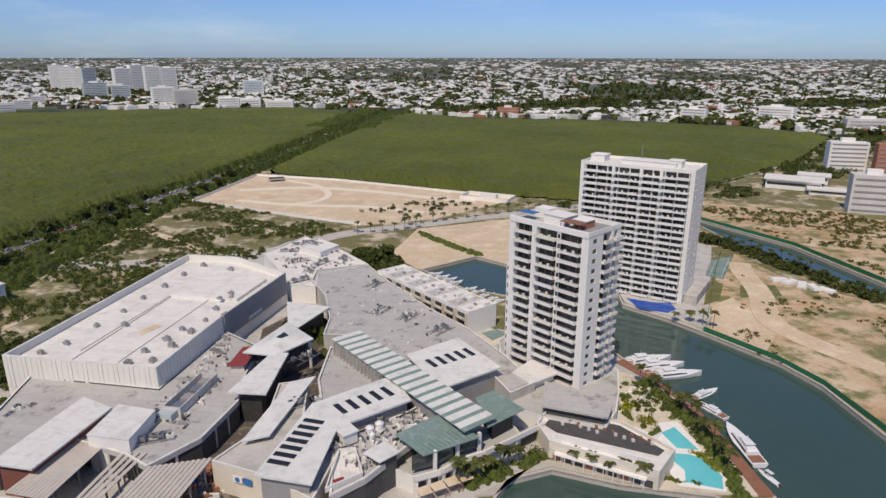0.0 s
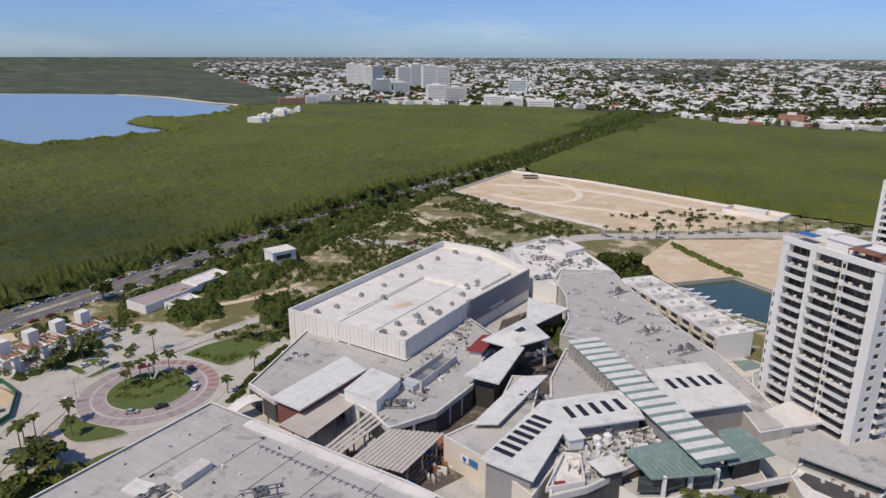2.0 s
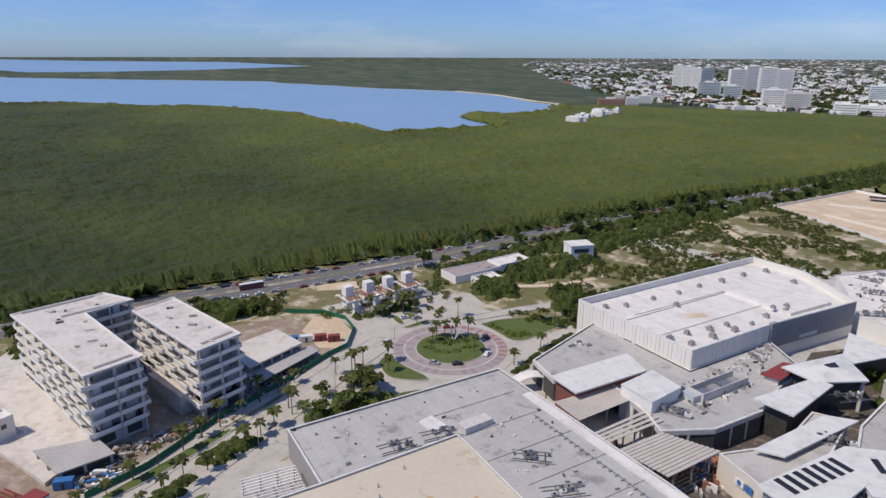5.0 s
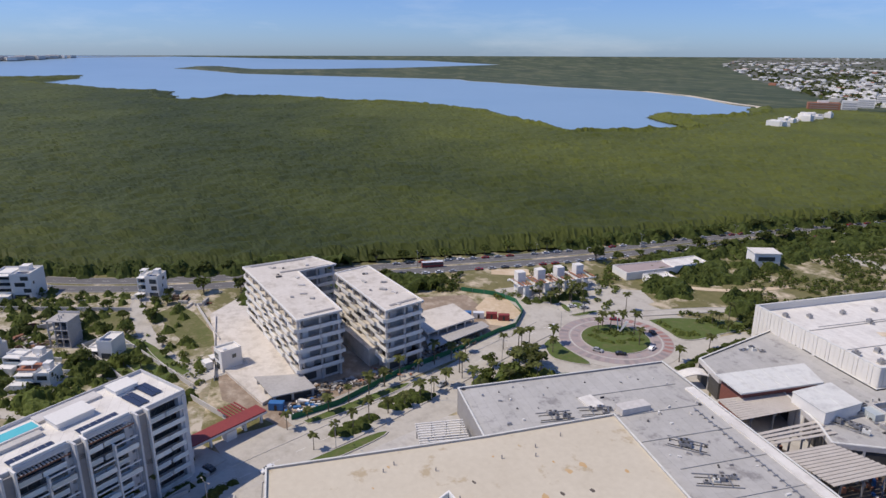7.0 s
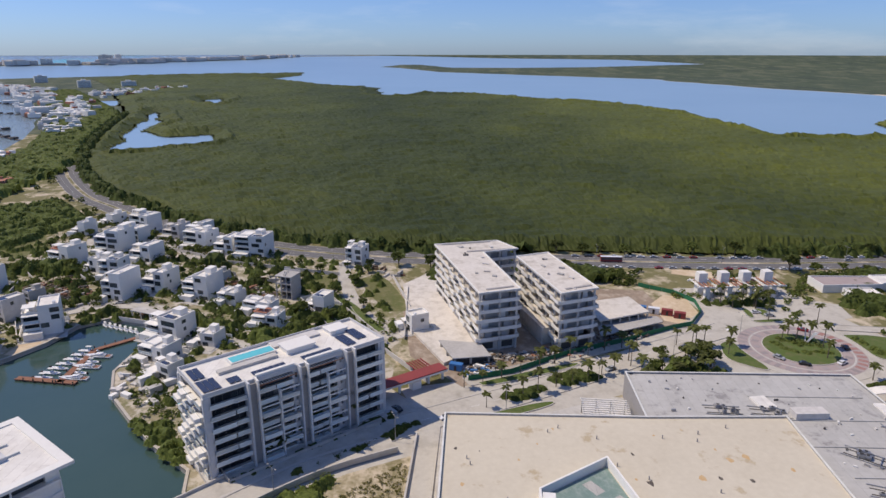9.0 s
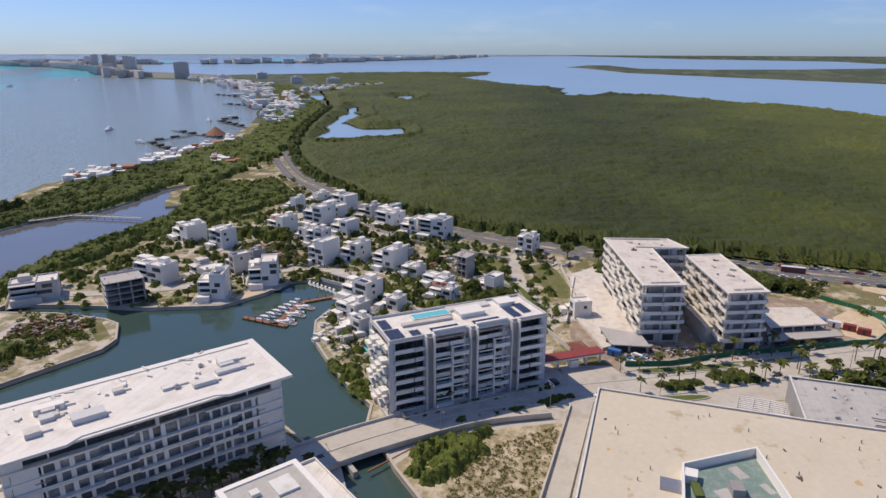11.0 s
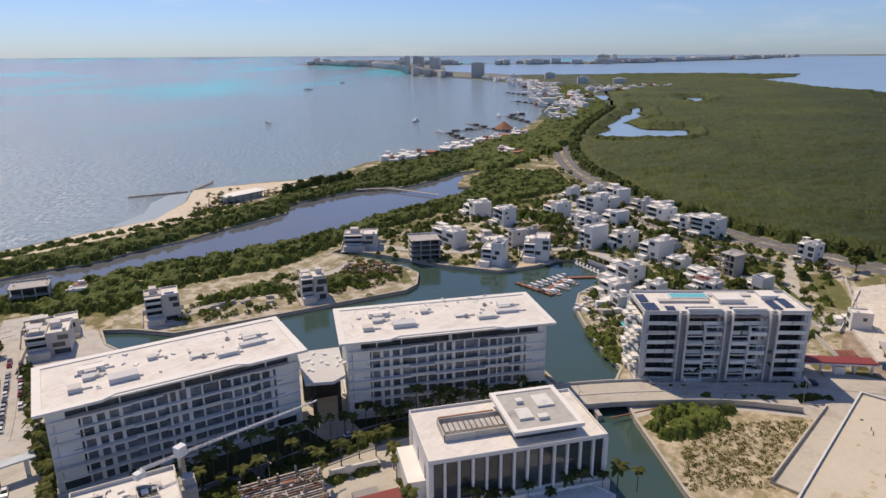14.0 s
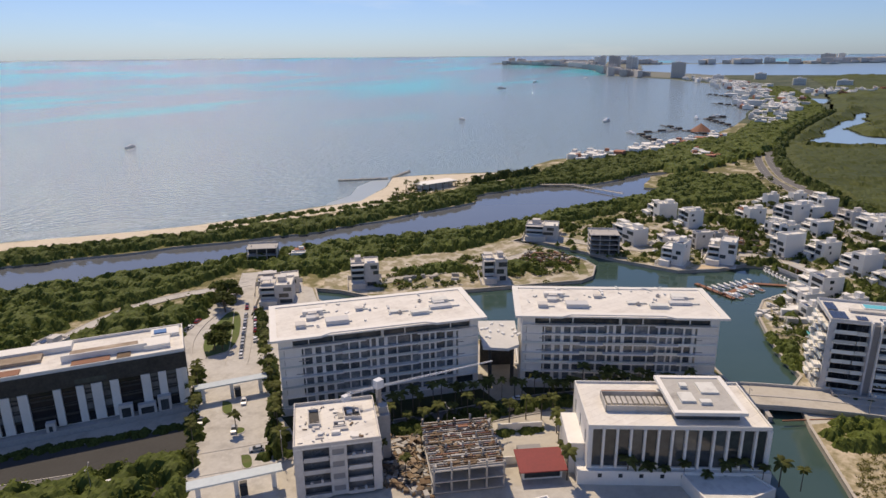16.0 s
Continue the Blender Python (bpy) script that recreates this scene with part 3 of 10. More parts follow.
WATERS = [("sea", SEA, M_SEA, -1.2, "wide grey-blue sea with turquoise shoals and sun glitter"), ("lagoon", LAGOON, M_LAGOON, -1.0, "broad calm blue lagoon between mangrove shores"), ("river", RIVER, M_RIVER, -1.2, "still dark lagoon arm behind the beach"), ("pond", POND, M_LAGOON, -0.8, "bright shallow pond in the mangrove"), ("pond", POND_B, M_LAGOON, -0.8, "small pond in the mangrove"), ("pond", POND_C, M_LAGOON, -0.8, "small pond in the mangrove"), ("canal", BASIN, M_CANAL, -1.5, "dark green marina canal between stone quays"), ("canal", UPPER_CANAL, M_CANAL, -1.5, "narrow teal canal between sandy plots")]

BOULEVARD = [(-3000, -1090), (-2050, -800), (-1258, -447), (-892, -377), (-672, -317), (-520, -241), (-466, -195), (-402, -146), (-347, -73), (-321, -15), (-306, 45), (-297, 97), (-286, 150), (-275, 208), (-267, 288), (-257, 361), (-240, 462), (-225, 531), (-205, 636), (-190, 750), (-146, 1074), (-100, 1400)]
MANGROVE_WEST = offset_line(BOULEVARD[2:21], 18) + [(-190, 1400), (-352, 1470), (-691, 1390), (-950, 1300), (-1000, 1130), (-1100, 1000), (-1700, 1000), (-2600, 500), (-3700, -200), (-3600, -1000), (-3000, -1100), (-2200, -760)]
MANGROVE_EAST = [(-125, 1074), (-176, 690), (-168, 645), (-90, 614), (31, 550), (75, 534), (130, 515), (244, 581), (388, 708), (575, 950), (500, 1100), (282, 1195), (56, 1235), (-100, 1365)]
CITY = [(-975, 1475), (-691, 1405), (-352, 1485), (-190, 1415), (56, 1250), (282, 1208), (500, 1115), (600, 960), (700, 900), (1500, 700), (9000, 4000), (16000, 10000), (7000, 17700), (-4000, 18500), (-12500, 14200), (-5000, 5400), (-1900, 2300)]
def band_of(line, wide):
    return offset_line(line, wide) + offset_line(line, -wide)[::-1]


ZONES = [
    # dark planted soil before the hotels, its colour also deepening the shade there
    ([(25, -176), (-36, -145), (-34, -134), (0, -149), (27, -162)], M_MUD), ([(-47, -136), (-95, -88), (-91, -80), (-70, -106), (-43, -126)], M_MUD),
    ([(-2600, -1250), (-2600, -2500), (-4800, -5400), (-5700, -5400), (-6200, -3000), (-9000, -1700), (-17500, -900), (-17500, 900), (-15400, 700), (-13000, -820), (-8900, -1150), (-5750, -2000), (-5450, -2900), (-4900, -3000), (-3350, -2050), (-2950, -1450)], M_STRIP),
    ([(-38, -196), (10, -216), (45, -232), (66, -262), (40, -280), (-14, -296), (-44, -284), (-46, -274), (-39, -258)], M_CONC_PALE),
    # first zone: street before the dark office, shadow painted in
    ([(47, -190), (130, -224), (150, -190), (64, -152)], M_ASPHALT_SHADE), (band_of([(-1580, 1410), (-1370, 1378), (-1110, 1262), (-1010, 1236), (-892, 1104)], 10), M_BEACH),
    # mall street, with the shade put into its paving colour
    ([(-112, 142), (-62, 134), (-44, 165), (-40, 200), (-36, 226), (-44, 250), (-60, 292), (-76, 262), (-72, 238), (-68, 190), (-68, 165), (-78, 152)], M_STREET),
    ([(-172, 98), (-166, 106), (-150, 112), (-142, 128), (-138, 128), (-150, 90), (-158, 76), (-164, 90)], M_GRASS), ([(-238, 127), (-233, 136), (-214, 132.5), (-203.6, 118.3), (-208.2, 112.9), (-228, 116)], M_SAND), ([(-274, 150), (-271, 159), (-267, 168), (-255, 173), (-259, 158), (-267, 146)], M_SAND), ([(-246, 136), (-214, 134), (-202, 130), (-194, 172), (-199, 198), (-214, 203), (-222, 192), (-240, 190)], M_ROADC), ([(-157, 174), (-156, 216), (-150, 216), (-149, 178), (-138, 156), (-148, 160)], M_ROADC),
    ([(-345, -215), (-365, -202), (-400, -222), (-428, -240), (-405, -250), (-370, -240)], M_FIELD), ([(-244, -256), (-300, -242), (-296, -252), (-250, -268)], M_FIELD),
    ([(-262, -160), (-300, -182), (-278, -188), (-262, -180), (-256, -168)], M_DUG), ([(-295, -182), (-262, -150), (-270, -142), (-308, -170)], M_DUG), ([(-292, -88), (-266, -60), (-256, -62), (-258, -74), (-280, -92)], M_DUG),
    ([(-308, -110), (-318, -102), (-300, -86), (-286, -92)], M_FIELD), ([(-290, -10), (-276, -4), (-236, 4), (-236, -8), (-262, -16), (-282, -20)], M_FIELD), ([(-284, -48), (-262, -40), (-270, -28), (-292, -36)], M_FIELD), ([(-205, -196), (-214, -190), (-213, -176), (-206, -178)], M_FIELD), ([(-214, -160), (-232, -158), (-224, -150), (-212, -154)], M_SAND),
    ([(-158, -234), (-170, -238), (-184, -222), (-176, -206), (-164, -214)], M_DUG), ([(-170, -204), (-180, -206), (-168, -194), (-160, -194)], M_FIELD), ([(-44, -262), (-64, -246), (-128, -208), (-158, -192), (-186, -236), (-182, -266), (-148, -268), (-108, -290), (-60, -284)], M_LOT),
    ([(128, 290), (138, 312), (146, 326), (150, 320), (138, 296)], M_FIELD), ([(150, 300), (158, 318), (176, 318), (172, 302)], M_FIELD), ([(-213, -14), (-206, -26), (-254, -46), (-260, -38)], M_GRASS), ([(120, 262), (134, 240), (150, 262), (146, 300), (132, 290)], M_SAND),
    ([(-199, 514), (-179, 632), (-94, 606), (31, 543), (65, 527), (20, 480), (-2, 458), (-54, 440), (-97, 460)], M_SAND),
    ([(-29, 372), (-14, 431), (51, 458), (95, 470), (42, 352), (23, 369), (-10, 343)], M_SAND),
    ([(150, 505), (223, 520), (308, 483), (330, 440), (310, 330), (240, 320), (224, 391), (192, 458)], M_WILD),
    ([(118, 259), (150, 330), (179, 373), (188, 322), (216, 290), (270, 190), (146, 90), (143, 178), (141, 212), (135, 231)], M_WILD),
    ([(-95, -58), (-107, -50), (-119, -27), (-125, -8), (-83, -8), (-45, -12), (-64, -35)], M_TUSSOCK),
    ([(300, -575), (20, -468), (-51, -440), (-111, -431), (-179, -424), (-229, -453), (-262, -487), (-287, -476), (-376, -418), (-380, -405), (-330, -402), (-285, -412), (-230, -408), (-190, -400), (-111, -410), (-51, -421), (20, -447), (300, -555)], M_BEACH),
    ([(-262, 0), (-265, 50), (-245, 120), (-205, 118), (-182, 62), (-163, 14), (-190, -2)], M_DIRT),
    ([(-195, 170), (-215, 190), (-160, 200), (-150, 185), (-120, 150), (-140, 146), (-150, 70), (-132, 0), (-165, -8), (-170, 40), (-186, 100), (-215, 125), (-212, 150)], M_ROADC),
    ([(-150, 60), (-120, 150), (-150, 200), (-130, 325), (-95, 400), (-30, 330), (25, 262), (70, 240), (90, 190), (90, 152), (52, 158), (34, 166), (12, 150), (-20, 120), (-20, 60), (-60, -8), (-135, 0)], M_CONC_PALE),
    ([(48, 290), (92, 304), (90, 290), (118, 258), (172, 390), (150, 420), (60, 345), (40, 330)], M_CONC_PALE),
    ([(-92, -75), (-140, -20), (-165, -12), (-140, 8), (-60, -8), (-20, -20), (0, -35), (60, -60), (140, -120), (160, -250), (115, -265), (40, -232), (-52, -180), (-118, -108)], M_ROADC),
    ([(-60, -250), (-110, -226), (-182, -204), (-186, -240), (-184, -268), (-225, -280), (-300, -262), (-345, -240), (-420, -200), (-330, -58), (-308, 0), (-262, 4), (-205, -4), (-150, -15), (-118, -68), (-130, -180)], M_LOT),
    (MANGROVE_WEST, M_MUD), (MANGROVE_EAST, M_MUD), (CITY, M_CITYGROUND),
]


def dense(poly):
    """The outline with its long sides cut, finer near the middle of the place."""
    out = []
    for a, b in zip(poly, poly[1:] + poly[:1]):
        d = math.hypot(b[0] - a[0], b[1] - a[1])
        r = min(math.hypot(a[0] - MID[0], a[1] - MID[1]), math.hypot(b[0] - MID[0], b[1] - MID[1]))
        k = max(1, int(d / max(25.0, r / 12)))
        out += [(a[0] + (b[0] - a[0]) * i / k, a[1] + (b[1] - a[1]) * i / k) for i in range(k)]
    return out


def rough_shore(poly, amount, cell):
    """A natural shoreline: small bays and points."""
    out = []
    for a, b in zip(poly, poly[1:] + poly[:1]):
        d = math.hypot(b[0] - a[0], b[1] - a[1])
        k = max(1, min(40, int(d / cell)))
        for i in range(k):
            x, y = a[0] + (b[0] - a[0]) * i / k, a[1] + (b[1] - a[1]) * i / k
            w = amount * (float(value_noise(x, y, cell * 2.2, 5)) - 0.5) * 2
            out.append((x + (b[1] - a[1]) / d * w, y - (b[0] - a[0]) / d * w))
    return out


WATER_LINES = [rough_shore(p, a, c) if a else p for (_, p, *_), (a, c) in zip(WATERS, ((6, 30), (14, 40), (4, 12), (8, 25), (5, 20), (5, 20), (0, 0), (0, 0)))]


def lay_land():
    pts, edges = [], []

    def outline(poly):
        k = len(pts)
        pts.extend(Vector(p) for p in poly)
        edges.extend((k + i, k + (i + 1) % len(poly)) for i in range(len(poly)))
    for p in WATER_LINES:
        outline(dense(p))
    for p, _ in ZONES:
        outline(dense(p))
    rng = random.Random(3)
    for d in (60, 120, 200, 300, 420, 560, 740, 960, 1250, 1600, 2000, 2500, 2800, 3200, 3700, 4300, 5100, 6200, 7800, 10000, 13500, 19000):
        for i in range(72):
            a = math.radians(5 * i + (0 if d == 19000 else rng.uniform(-1, 1)))
            pts.append(Vector((MID[0] + d * math.cos(a), MID[1] + d * math.sin(a))))
    v, _, f, *_ = delaunay_2d_cdt(pts, edges, [], 0, 0.01)
    xy = np.array([(p.x, p.y) for p in v])
    tri = np.array([t for t in f if len(t) == 3])
    mid = xy[tri].mean(1)
    kind = np.full(len(tri), -1)
    for i, p in enumerate(WATER_LINES):
        kind[inside(mid[:, 0], mid[:, 1], p) & (kind < 0)] = i
    zone = np.zeros(len(tri), int)
    free = np.ones(len(tri), bool)
    for i, (p, _) in enumerate(ZONES):
        hit = inside(mid[:, 0], mid[:, 1], p) & free
        zone[hit] = i + 1
        free &= ~hit
    west = free & (np.hypot(mid[:, 0] - MID[0], mid[:, 1] - MID[1]) > 1100)
    zone[west] = len(ZONES) + 1
    X, Y, Z, S = far(xy[:, 0], xy[:, 1])
    land = kind < 0
    verts = [(x, y, z) for x, y, z in zip(X, Y, Z)]
    faces = [tuple(t) for t in tri[land]]
    index = list(zone[land])
    # banks: the land's edge goes down to the bed
    wet = {}
    for t, k in zip(tri[~land], kind[~land]):
        for a, b in ((t[0], t[1]), (t[1], t[2]), (t[2], t[0])):
            wet[(a, b)] = k
    low = {}
    for t in tri[land]:
        for a, b in ((t[0], t[1]), (t[1], t[2]), (t[2], t[0])):
            if (b, a) in wet:
                for c in (a, b):
                    if c not in low:
                        low[c] = len(verts)
                        verts.append((X[c], Y[c], Z[c] - 4 * S[c]))
                faces.append((b, a, low[a], low[b]))
                index.append(len(ZONES) + 2)
    mats = [M_SCRUB] + [m for _, m in ZONES] + [M_FOREST, M_STONE]
    tagged(new("ground", mesh_of("ground", verts, faces, mats, index)), "flat coastal ground of scrub, sand, paving and far town", "ground", kind="structure")
    for i, (name, _, material, level, label) in enumerate(WATERS):
        use = tri[kind == i]
        ids, back = np.unique(use, return_inverse=True)
        x, y, z, _ = far(xy[ids, 0], xy[ids, 1], level)
        tagged(new(name + "_water", mesh_of(name, list(zip(x, y, z)), back.reshape(-1, 3), material)), label, "water", kind="structure")


lay_land()
for nm, poly in (("quay_edge", BASIN), ("quay_edge", UPPER_CANAL)):
    tagged(ring(nm, inset(ccw(poly), -0.9), 0.9, -0.4, 0.3, M_STONE), "pale stone coping along the canal quays", "quay", kind="structure")

# ---- roads ----
def strip(name, line, wide, z0, z1, material, parent=None, label=""):
    """A road slab that follows a line."""
    a, b = offset_line(line, wide / 2), offset_line(line, -wide / 2)
    n = len(line)
    v = [(x, y, z) for z in (z0, z1) for q in (a, b) for x, y in q]
    f = []
    for i in range(n - 1):
        f += [(2 * n + i, 3 * n + i, 3 * n + i + 1, 2 * n + i + 1), (i, 2 * n + i, 2 * n + i + 1, i + 1), (n + i, n + i + 1, 3 * n + i + 1, 3 * n + i)]
    f += [(0, n, 3 * n, 2 * n), (n - 1, 3 * n - 1, 4 * n - 1, 2 * n - 1)]
    return put(name, mesh_of(name, v, f, material), parent, I4, label)


LAID = [0]


def road(line, wide, label, material=None, marks=True, kerb=True, name="road"):
    line = smooth_line(line)
    LAID[0] += 1
    lift = 0.006 * LAID[0]
    r = strip(name, line, wide, -0.1, 0.1, material or M_ASPHALT)
    r.location.z = lift
    tagged(r, label, "road", kind="structure")
    if kerb:
        for s in (1, -1):
            strip("kerb", offset_line(line, s * (wide / 2 + 0.15)), 0.3, 0, 0.24, M_KERB, r)
    if marks:
        v, f = [], []
        for x, y, h in along(line, 9.0):
            c, s = math.cos(h), math.sin(h)
            k = len(v)
            v += [(x + c * u - s * w, y + s * u + c * w, 0.106) for u, w in ((0, -0.09), (3.5, -0.09), (3.5, 0.09), (0, 0.09))]
            f.append((k, k + 1, k + 2, k + 3))
        put("lane_marks", mesh_of("lane_marks", v, f, M_PAINT), r)
    return line


BLVD = [p for p in BOULEVARD if p[0] > -1300]
WEST_LANES = road(offset_line(BLVD, 6.0), 8.5, "grey asphalt boulevard carriageway with dashed lines")
EAST_LANES = road(offset_line(BLVD, -6.0), 8.5, "grey asphalt boulevard carriageway with dashed lines")
RING_ROAD = road([(-250, 345), (-180, 352), (-120, 362), (-101, 378), (-84, 396), (-59, 421), (-22, 436), (35, 465), (108, 495), (170, 530), (244, 590), (360, 690)], 13.0, "wide pale asphalt ring road past the sand lots", M_ROADC)
MALL_ROAD = road([(-196, 135), (-186, 108), (-172, 76), (-158, 42), (-147, 8), (-138, -18), (-127, -38), (-116, -52)], 12.0, "pale concrete mall road with planted edges", M_ROADC)
road([(-166, 16), (-175, 45), (-187, 82), (-198, 118)], 6.0, "pale concrete site lane beside a green fence", M_ROADC, marks=False)
QUAY_ROAD = road([(-93, -78), (-72, -104), (-44, -124), (-20, -134), (20, -152), (60, -170), (130, -205)], 11.0, "shaded quay street in front of the hotels", M_ASPHALT)
VILLA_ROAD = road([(-152, -8), (-190, -30), (-206, -64), (-232, -86), (-262, -120), (-262, -150), (-232, -178), (-212, -222), (-206, -262)], 7.0, "narrow pale villa street", M_ROADC, marks=False)
road([(-206, -6), (-240, -22), (-300, -30), (-312, -18)], 6.0, "pale lane to the boulevard", M_ROADC, marks=False)
road([(-262, -128), (-300, -150), (-340, -170), (-392, -190), (-430, -178)], 6.0, "narrow pale villa street", M_ROADC, marks=False)
road([(-260, -100), (-300, -96), (-330, -108), (-380, -150)], 6.0, "narrow pale villa street", M_ROADC, marks=False)
road([(64, -128), (44, -170), (30, -204), (22, -222)], 24.0, "pale paved marina avenue with gate canopies", M_CONC_PALE, marks=False)
road([(20, -220), (9, -238), (-7, -270), (-24, -302), (-34, -318)], 8.0, "pale lane with parked cars beside the lawn", M_CONC_PALE, marks=False)
road([(34, -224), (33, -240), (22, -262), (0, -282), (-14, -290)], 6.0, "pale lane with parked cars beside the lawn", M_CONC_PALE, marks=False)
road([(120, -262), (86, -276), (56, -297), (34, -308), (10, -311), (-12, -305), (-26, -302)], 6.0, "pale lane between the grounds and the river hedge", M_CONC_PALE, marks=False)
road([(-60, -262), (-110, -248), (-160, -236), (-179, -240)], 6.0, "dusty pale lane along the far quay", M_ROADC, marks=False)
# lane through the scrub to the entrance, beach track
road([(-212, 224), (-203.5, 230.4), (-194, 244.7), (-189.4, 258.6), (-187, 276)], 4.0, "sandy lane through the scrub", M_SAND, marks=False, kerb=False, name="track")
road([(-120, 345), (-165, 400), (-205, 430), (-235, 440)], 6.0, "sandy track through the scrub", M_SAND, marks=False, kerb=False, name="track")
road([(-192, 176), (-187.4, 190.8), (-182.4, 208.5), (-176, 224), (-164, 246)], 5.5, "pale lane to the boulevard", M_ROADC, marks=False)


def disc(name, x, y, r, z0, z1, material, parent, rx=1.0, n=40, label="", turn=0):
    t = radians(turn)
    pts = []
    for i in range(n):
        a = 2 * math.pi * i / n
        u, w = r * rx * math.cos(a), r * math.sin(a)
        pts.append((x + u * math.cos(t) - w * math.sin(t), y + u * math.sin(t) + w * math.cos(t)))
    return prism(name, pts, z0, z1, material, parent, label)


ra = thing("roundabout", I4, "roundabout with pink paving and a planted island", "roundabout", kind="structure")
RX, RY = -173.2, 153.5
disc("paving", RX, RY, 27.0, 0.02, 0.13, M_ROADC, ra)
disc("paver_ring", RX, RY, 23.4, 0.05, 0.16, M_PAVER, ra, label="pink paver ring")
disc("paver_band", RX, RY, 19.3, 0.1, 0.18, M_CONC_PALE, ra)
disc("inner_ring", RX, RY, 18.6, 0.1, 0.2, M_PAVER, ra, label="pink paver ring")
disc("kerb", RX, RY, 14.4, 0.1, 0.42, M_KERB, ra)
disc("island_lawn", RX, RY, 14.0, 0.1, 0.5, M_GRASS, ra, label="round lawn island")
for k in range(36):
    a = 360 * k / 36
    put("paver_panel", box_mesh(3.3, 1.9, 0.06, M_PAVER_RED if 20 < a < 130 else M_PAVER_GREY), ra, T3((RX, RY, 0.125)) @ pose(0, 0, 0, 0, 0, a) @ T3((19.7, 0, 0)))
    if k % 2:
        put("paver_panel", box_mesh(2.6, 2.2, 0.06, M_PAVER_GREY), ra, T3((RX, RY, 0.165)) @ pose(0, 0, 0, 0, 0, a) @ T3((15.3, 0, 0)))
for turn, lean, high in ((150, 5.0, 6.2), (38, 2.6, 5.2)):
    put("sail_blade", mesh_of("sail_blade", [(0, 0, 0), (0.8, 0, 0), (lean + 1.3, 0, high), (lean, 0, high), (0, 0.3, 0), (0.8, 0.3, 0), (lean + 1.3, 0.3, high), (lean, 0.3, high)], [(0, 1, 2, 3), (7, 6, 5, 4), (0, 4, 5, 1), (1, 5, 6, 2), (2, 6, 7, 3), (3, 7, 4, 0)], M_BOAT), ra, T3((-178, 159, 0.5)) @ pose(0, 0, 0, 0, 0, turn))
def lawn(poly, label="clipped green lawn with kerb"):
    g = thing("lawn_bed", I4, label, "lawn")
    poly = smooth_line(poly + [poly[0]])[:-1]
    ring("kerb", poly, 0.3, 0, 0.32, M_KERB, g)
    prism("grass", inset(ccw(poly), 0.3), 0.0, 0.28, M_GRASS, g)
lawn([(-181.6, 123.4), (-184.5, 127.5), (-183.4, 130.8), (-174.4, 129.3), (-160, 131.2), (-157.8, 128.7), (-164.4, 122), (-170.5, 118.8)])
lawn([(-216.5, 154.4), (-215.2, 157.5), (-204.6, 154.7), (-205.5, 151.3)])
lawn([(-214.8, 159.6), (-214.4, 164.2), (-205.4, 164.9), (-204.2, 158.5)])
lawn([(-202.4, 150.6), (-202.6, 165.7), (-199.2, 165.5), (-199, 152.6)])
lawn([(-158, 76), (-150, 70), (-138, 130), (-146, 134), (-160, 116)], "clipped lawn under palms")
lawn([(-182.9, 179.3), (-172.1, 179), (-160.3, 176.9), (-157.7, 184.9), (-158.4, 199.7), (-156.6, 214.1), (-161.2, 220), (-171.6, 206.7), (-181.6, 190.3)], "broad lawn with shrubs")
lawn([(-165, 20), (-161, 22), (-172, 62), (-176, 60)], "narrow planted road median")
lawn([(-141, 8), (-137, 10), (-146, 44), (-150, 42)], "narrow planted road verge")
lawn([(26, -234), (13, -233), (-5, -266), (-3, -275), (10, -263), (22, -248)], "green lawn with dark trees beside parked cars")
lawn([(39 + 2.4 * math.cos(k), -177 + 2.4 * math.sin(k)) for k in range(6)], "small round planted bed in the avenue")
lawn([(35.1, -198.3), (32.3, -195.3), (36.2, -187), (39.1, -190.1)], "clipped green bed in the avenue")
lawn([(44.4, -164.6), (41.4, -162.8), (44.3, -155.8), (47.2, -157.7)], "small planted avenue median")
lawn([(-216, -10), (-206, -22), (-252, -40), (-262, -28)], "narrow grass plot behind a wall")

road([(-175, 560), (-120, 575), (-60, 560), (10, 520), (30, 520)], 9.0, "pale sandy haul track across the lot", M_TRACK, marks=False, kerb=False, name="track")
road([(-150, 610), (-110, 585), (-90, 540), (-100, 510), (-130, 505)], 6.0, "pale sandy haul track across the lot", M_TRACK, marks=False, kerb=False, name="track")
road([(-165, 520), (-110, 500), (-60, 500), (-10, 478)], 7.0, "pale sandy haul track across the lot", M_TRACK, marks=False, kerb=False, name="track")
road([(174, 356), (168, 338), (163, 304), (150, 275), (152, 255), (172, 222)], 12.0, "pale sandy track on the canal lot", M_SAND, marks=False, kerb=False, name="track")
# bridge over the canal
br = thing("bridge", I4, "pale concrete road bridge over the canal", "bridge")
line = smooth_line([(-134, -14), (-127, -36), (-116, -54), (-100, -76), (-84, -92), (-66, -106)])
strip("deck", line, 15.0, 0.3, 1.3, M_ROADC, br)
for s in (7.4, -7.4):
    strip("parapet", offset_line(line, s), 0.4, 1.3, 2.2, M_CONC_PALE, br)
strip("median", line, 1.0, 1.3, 1.5, M_KERB, br)
for x, y in ((-113, -60), (-96, -72)):
    pbox("pier", br, pose(x, y, -3, 0, 0, 40), -7, -0.7, 0, 14, 1.4, 3.4, M_CONC)
put("pipe", box_mesh(26, 0.4, 0.4, M_WOOD), br, side((-112, -48), (-90, -66))[0] @ T3((0, 0, -0.2)))

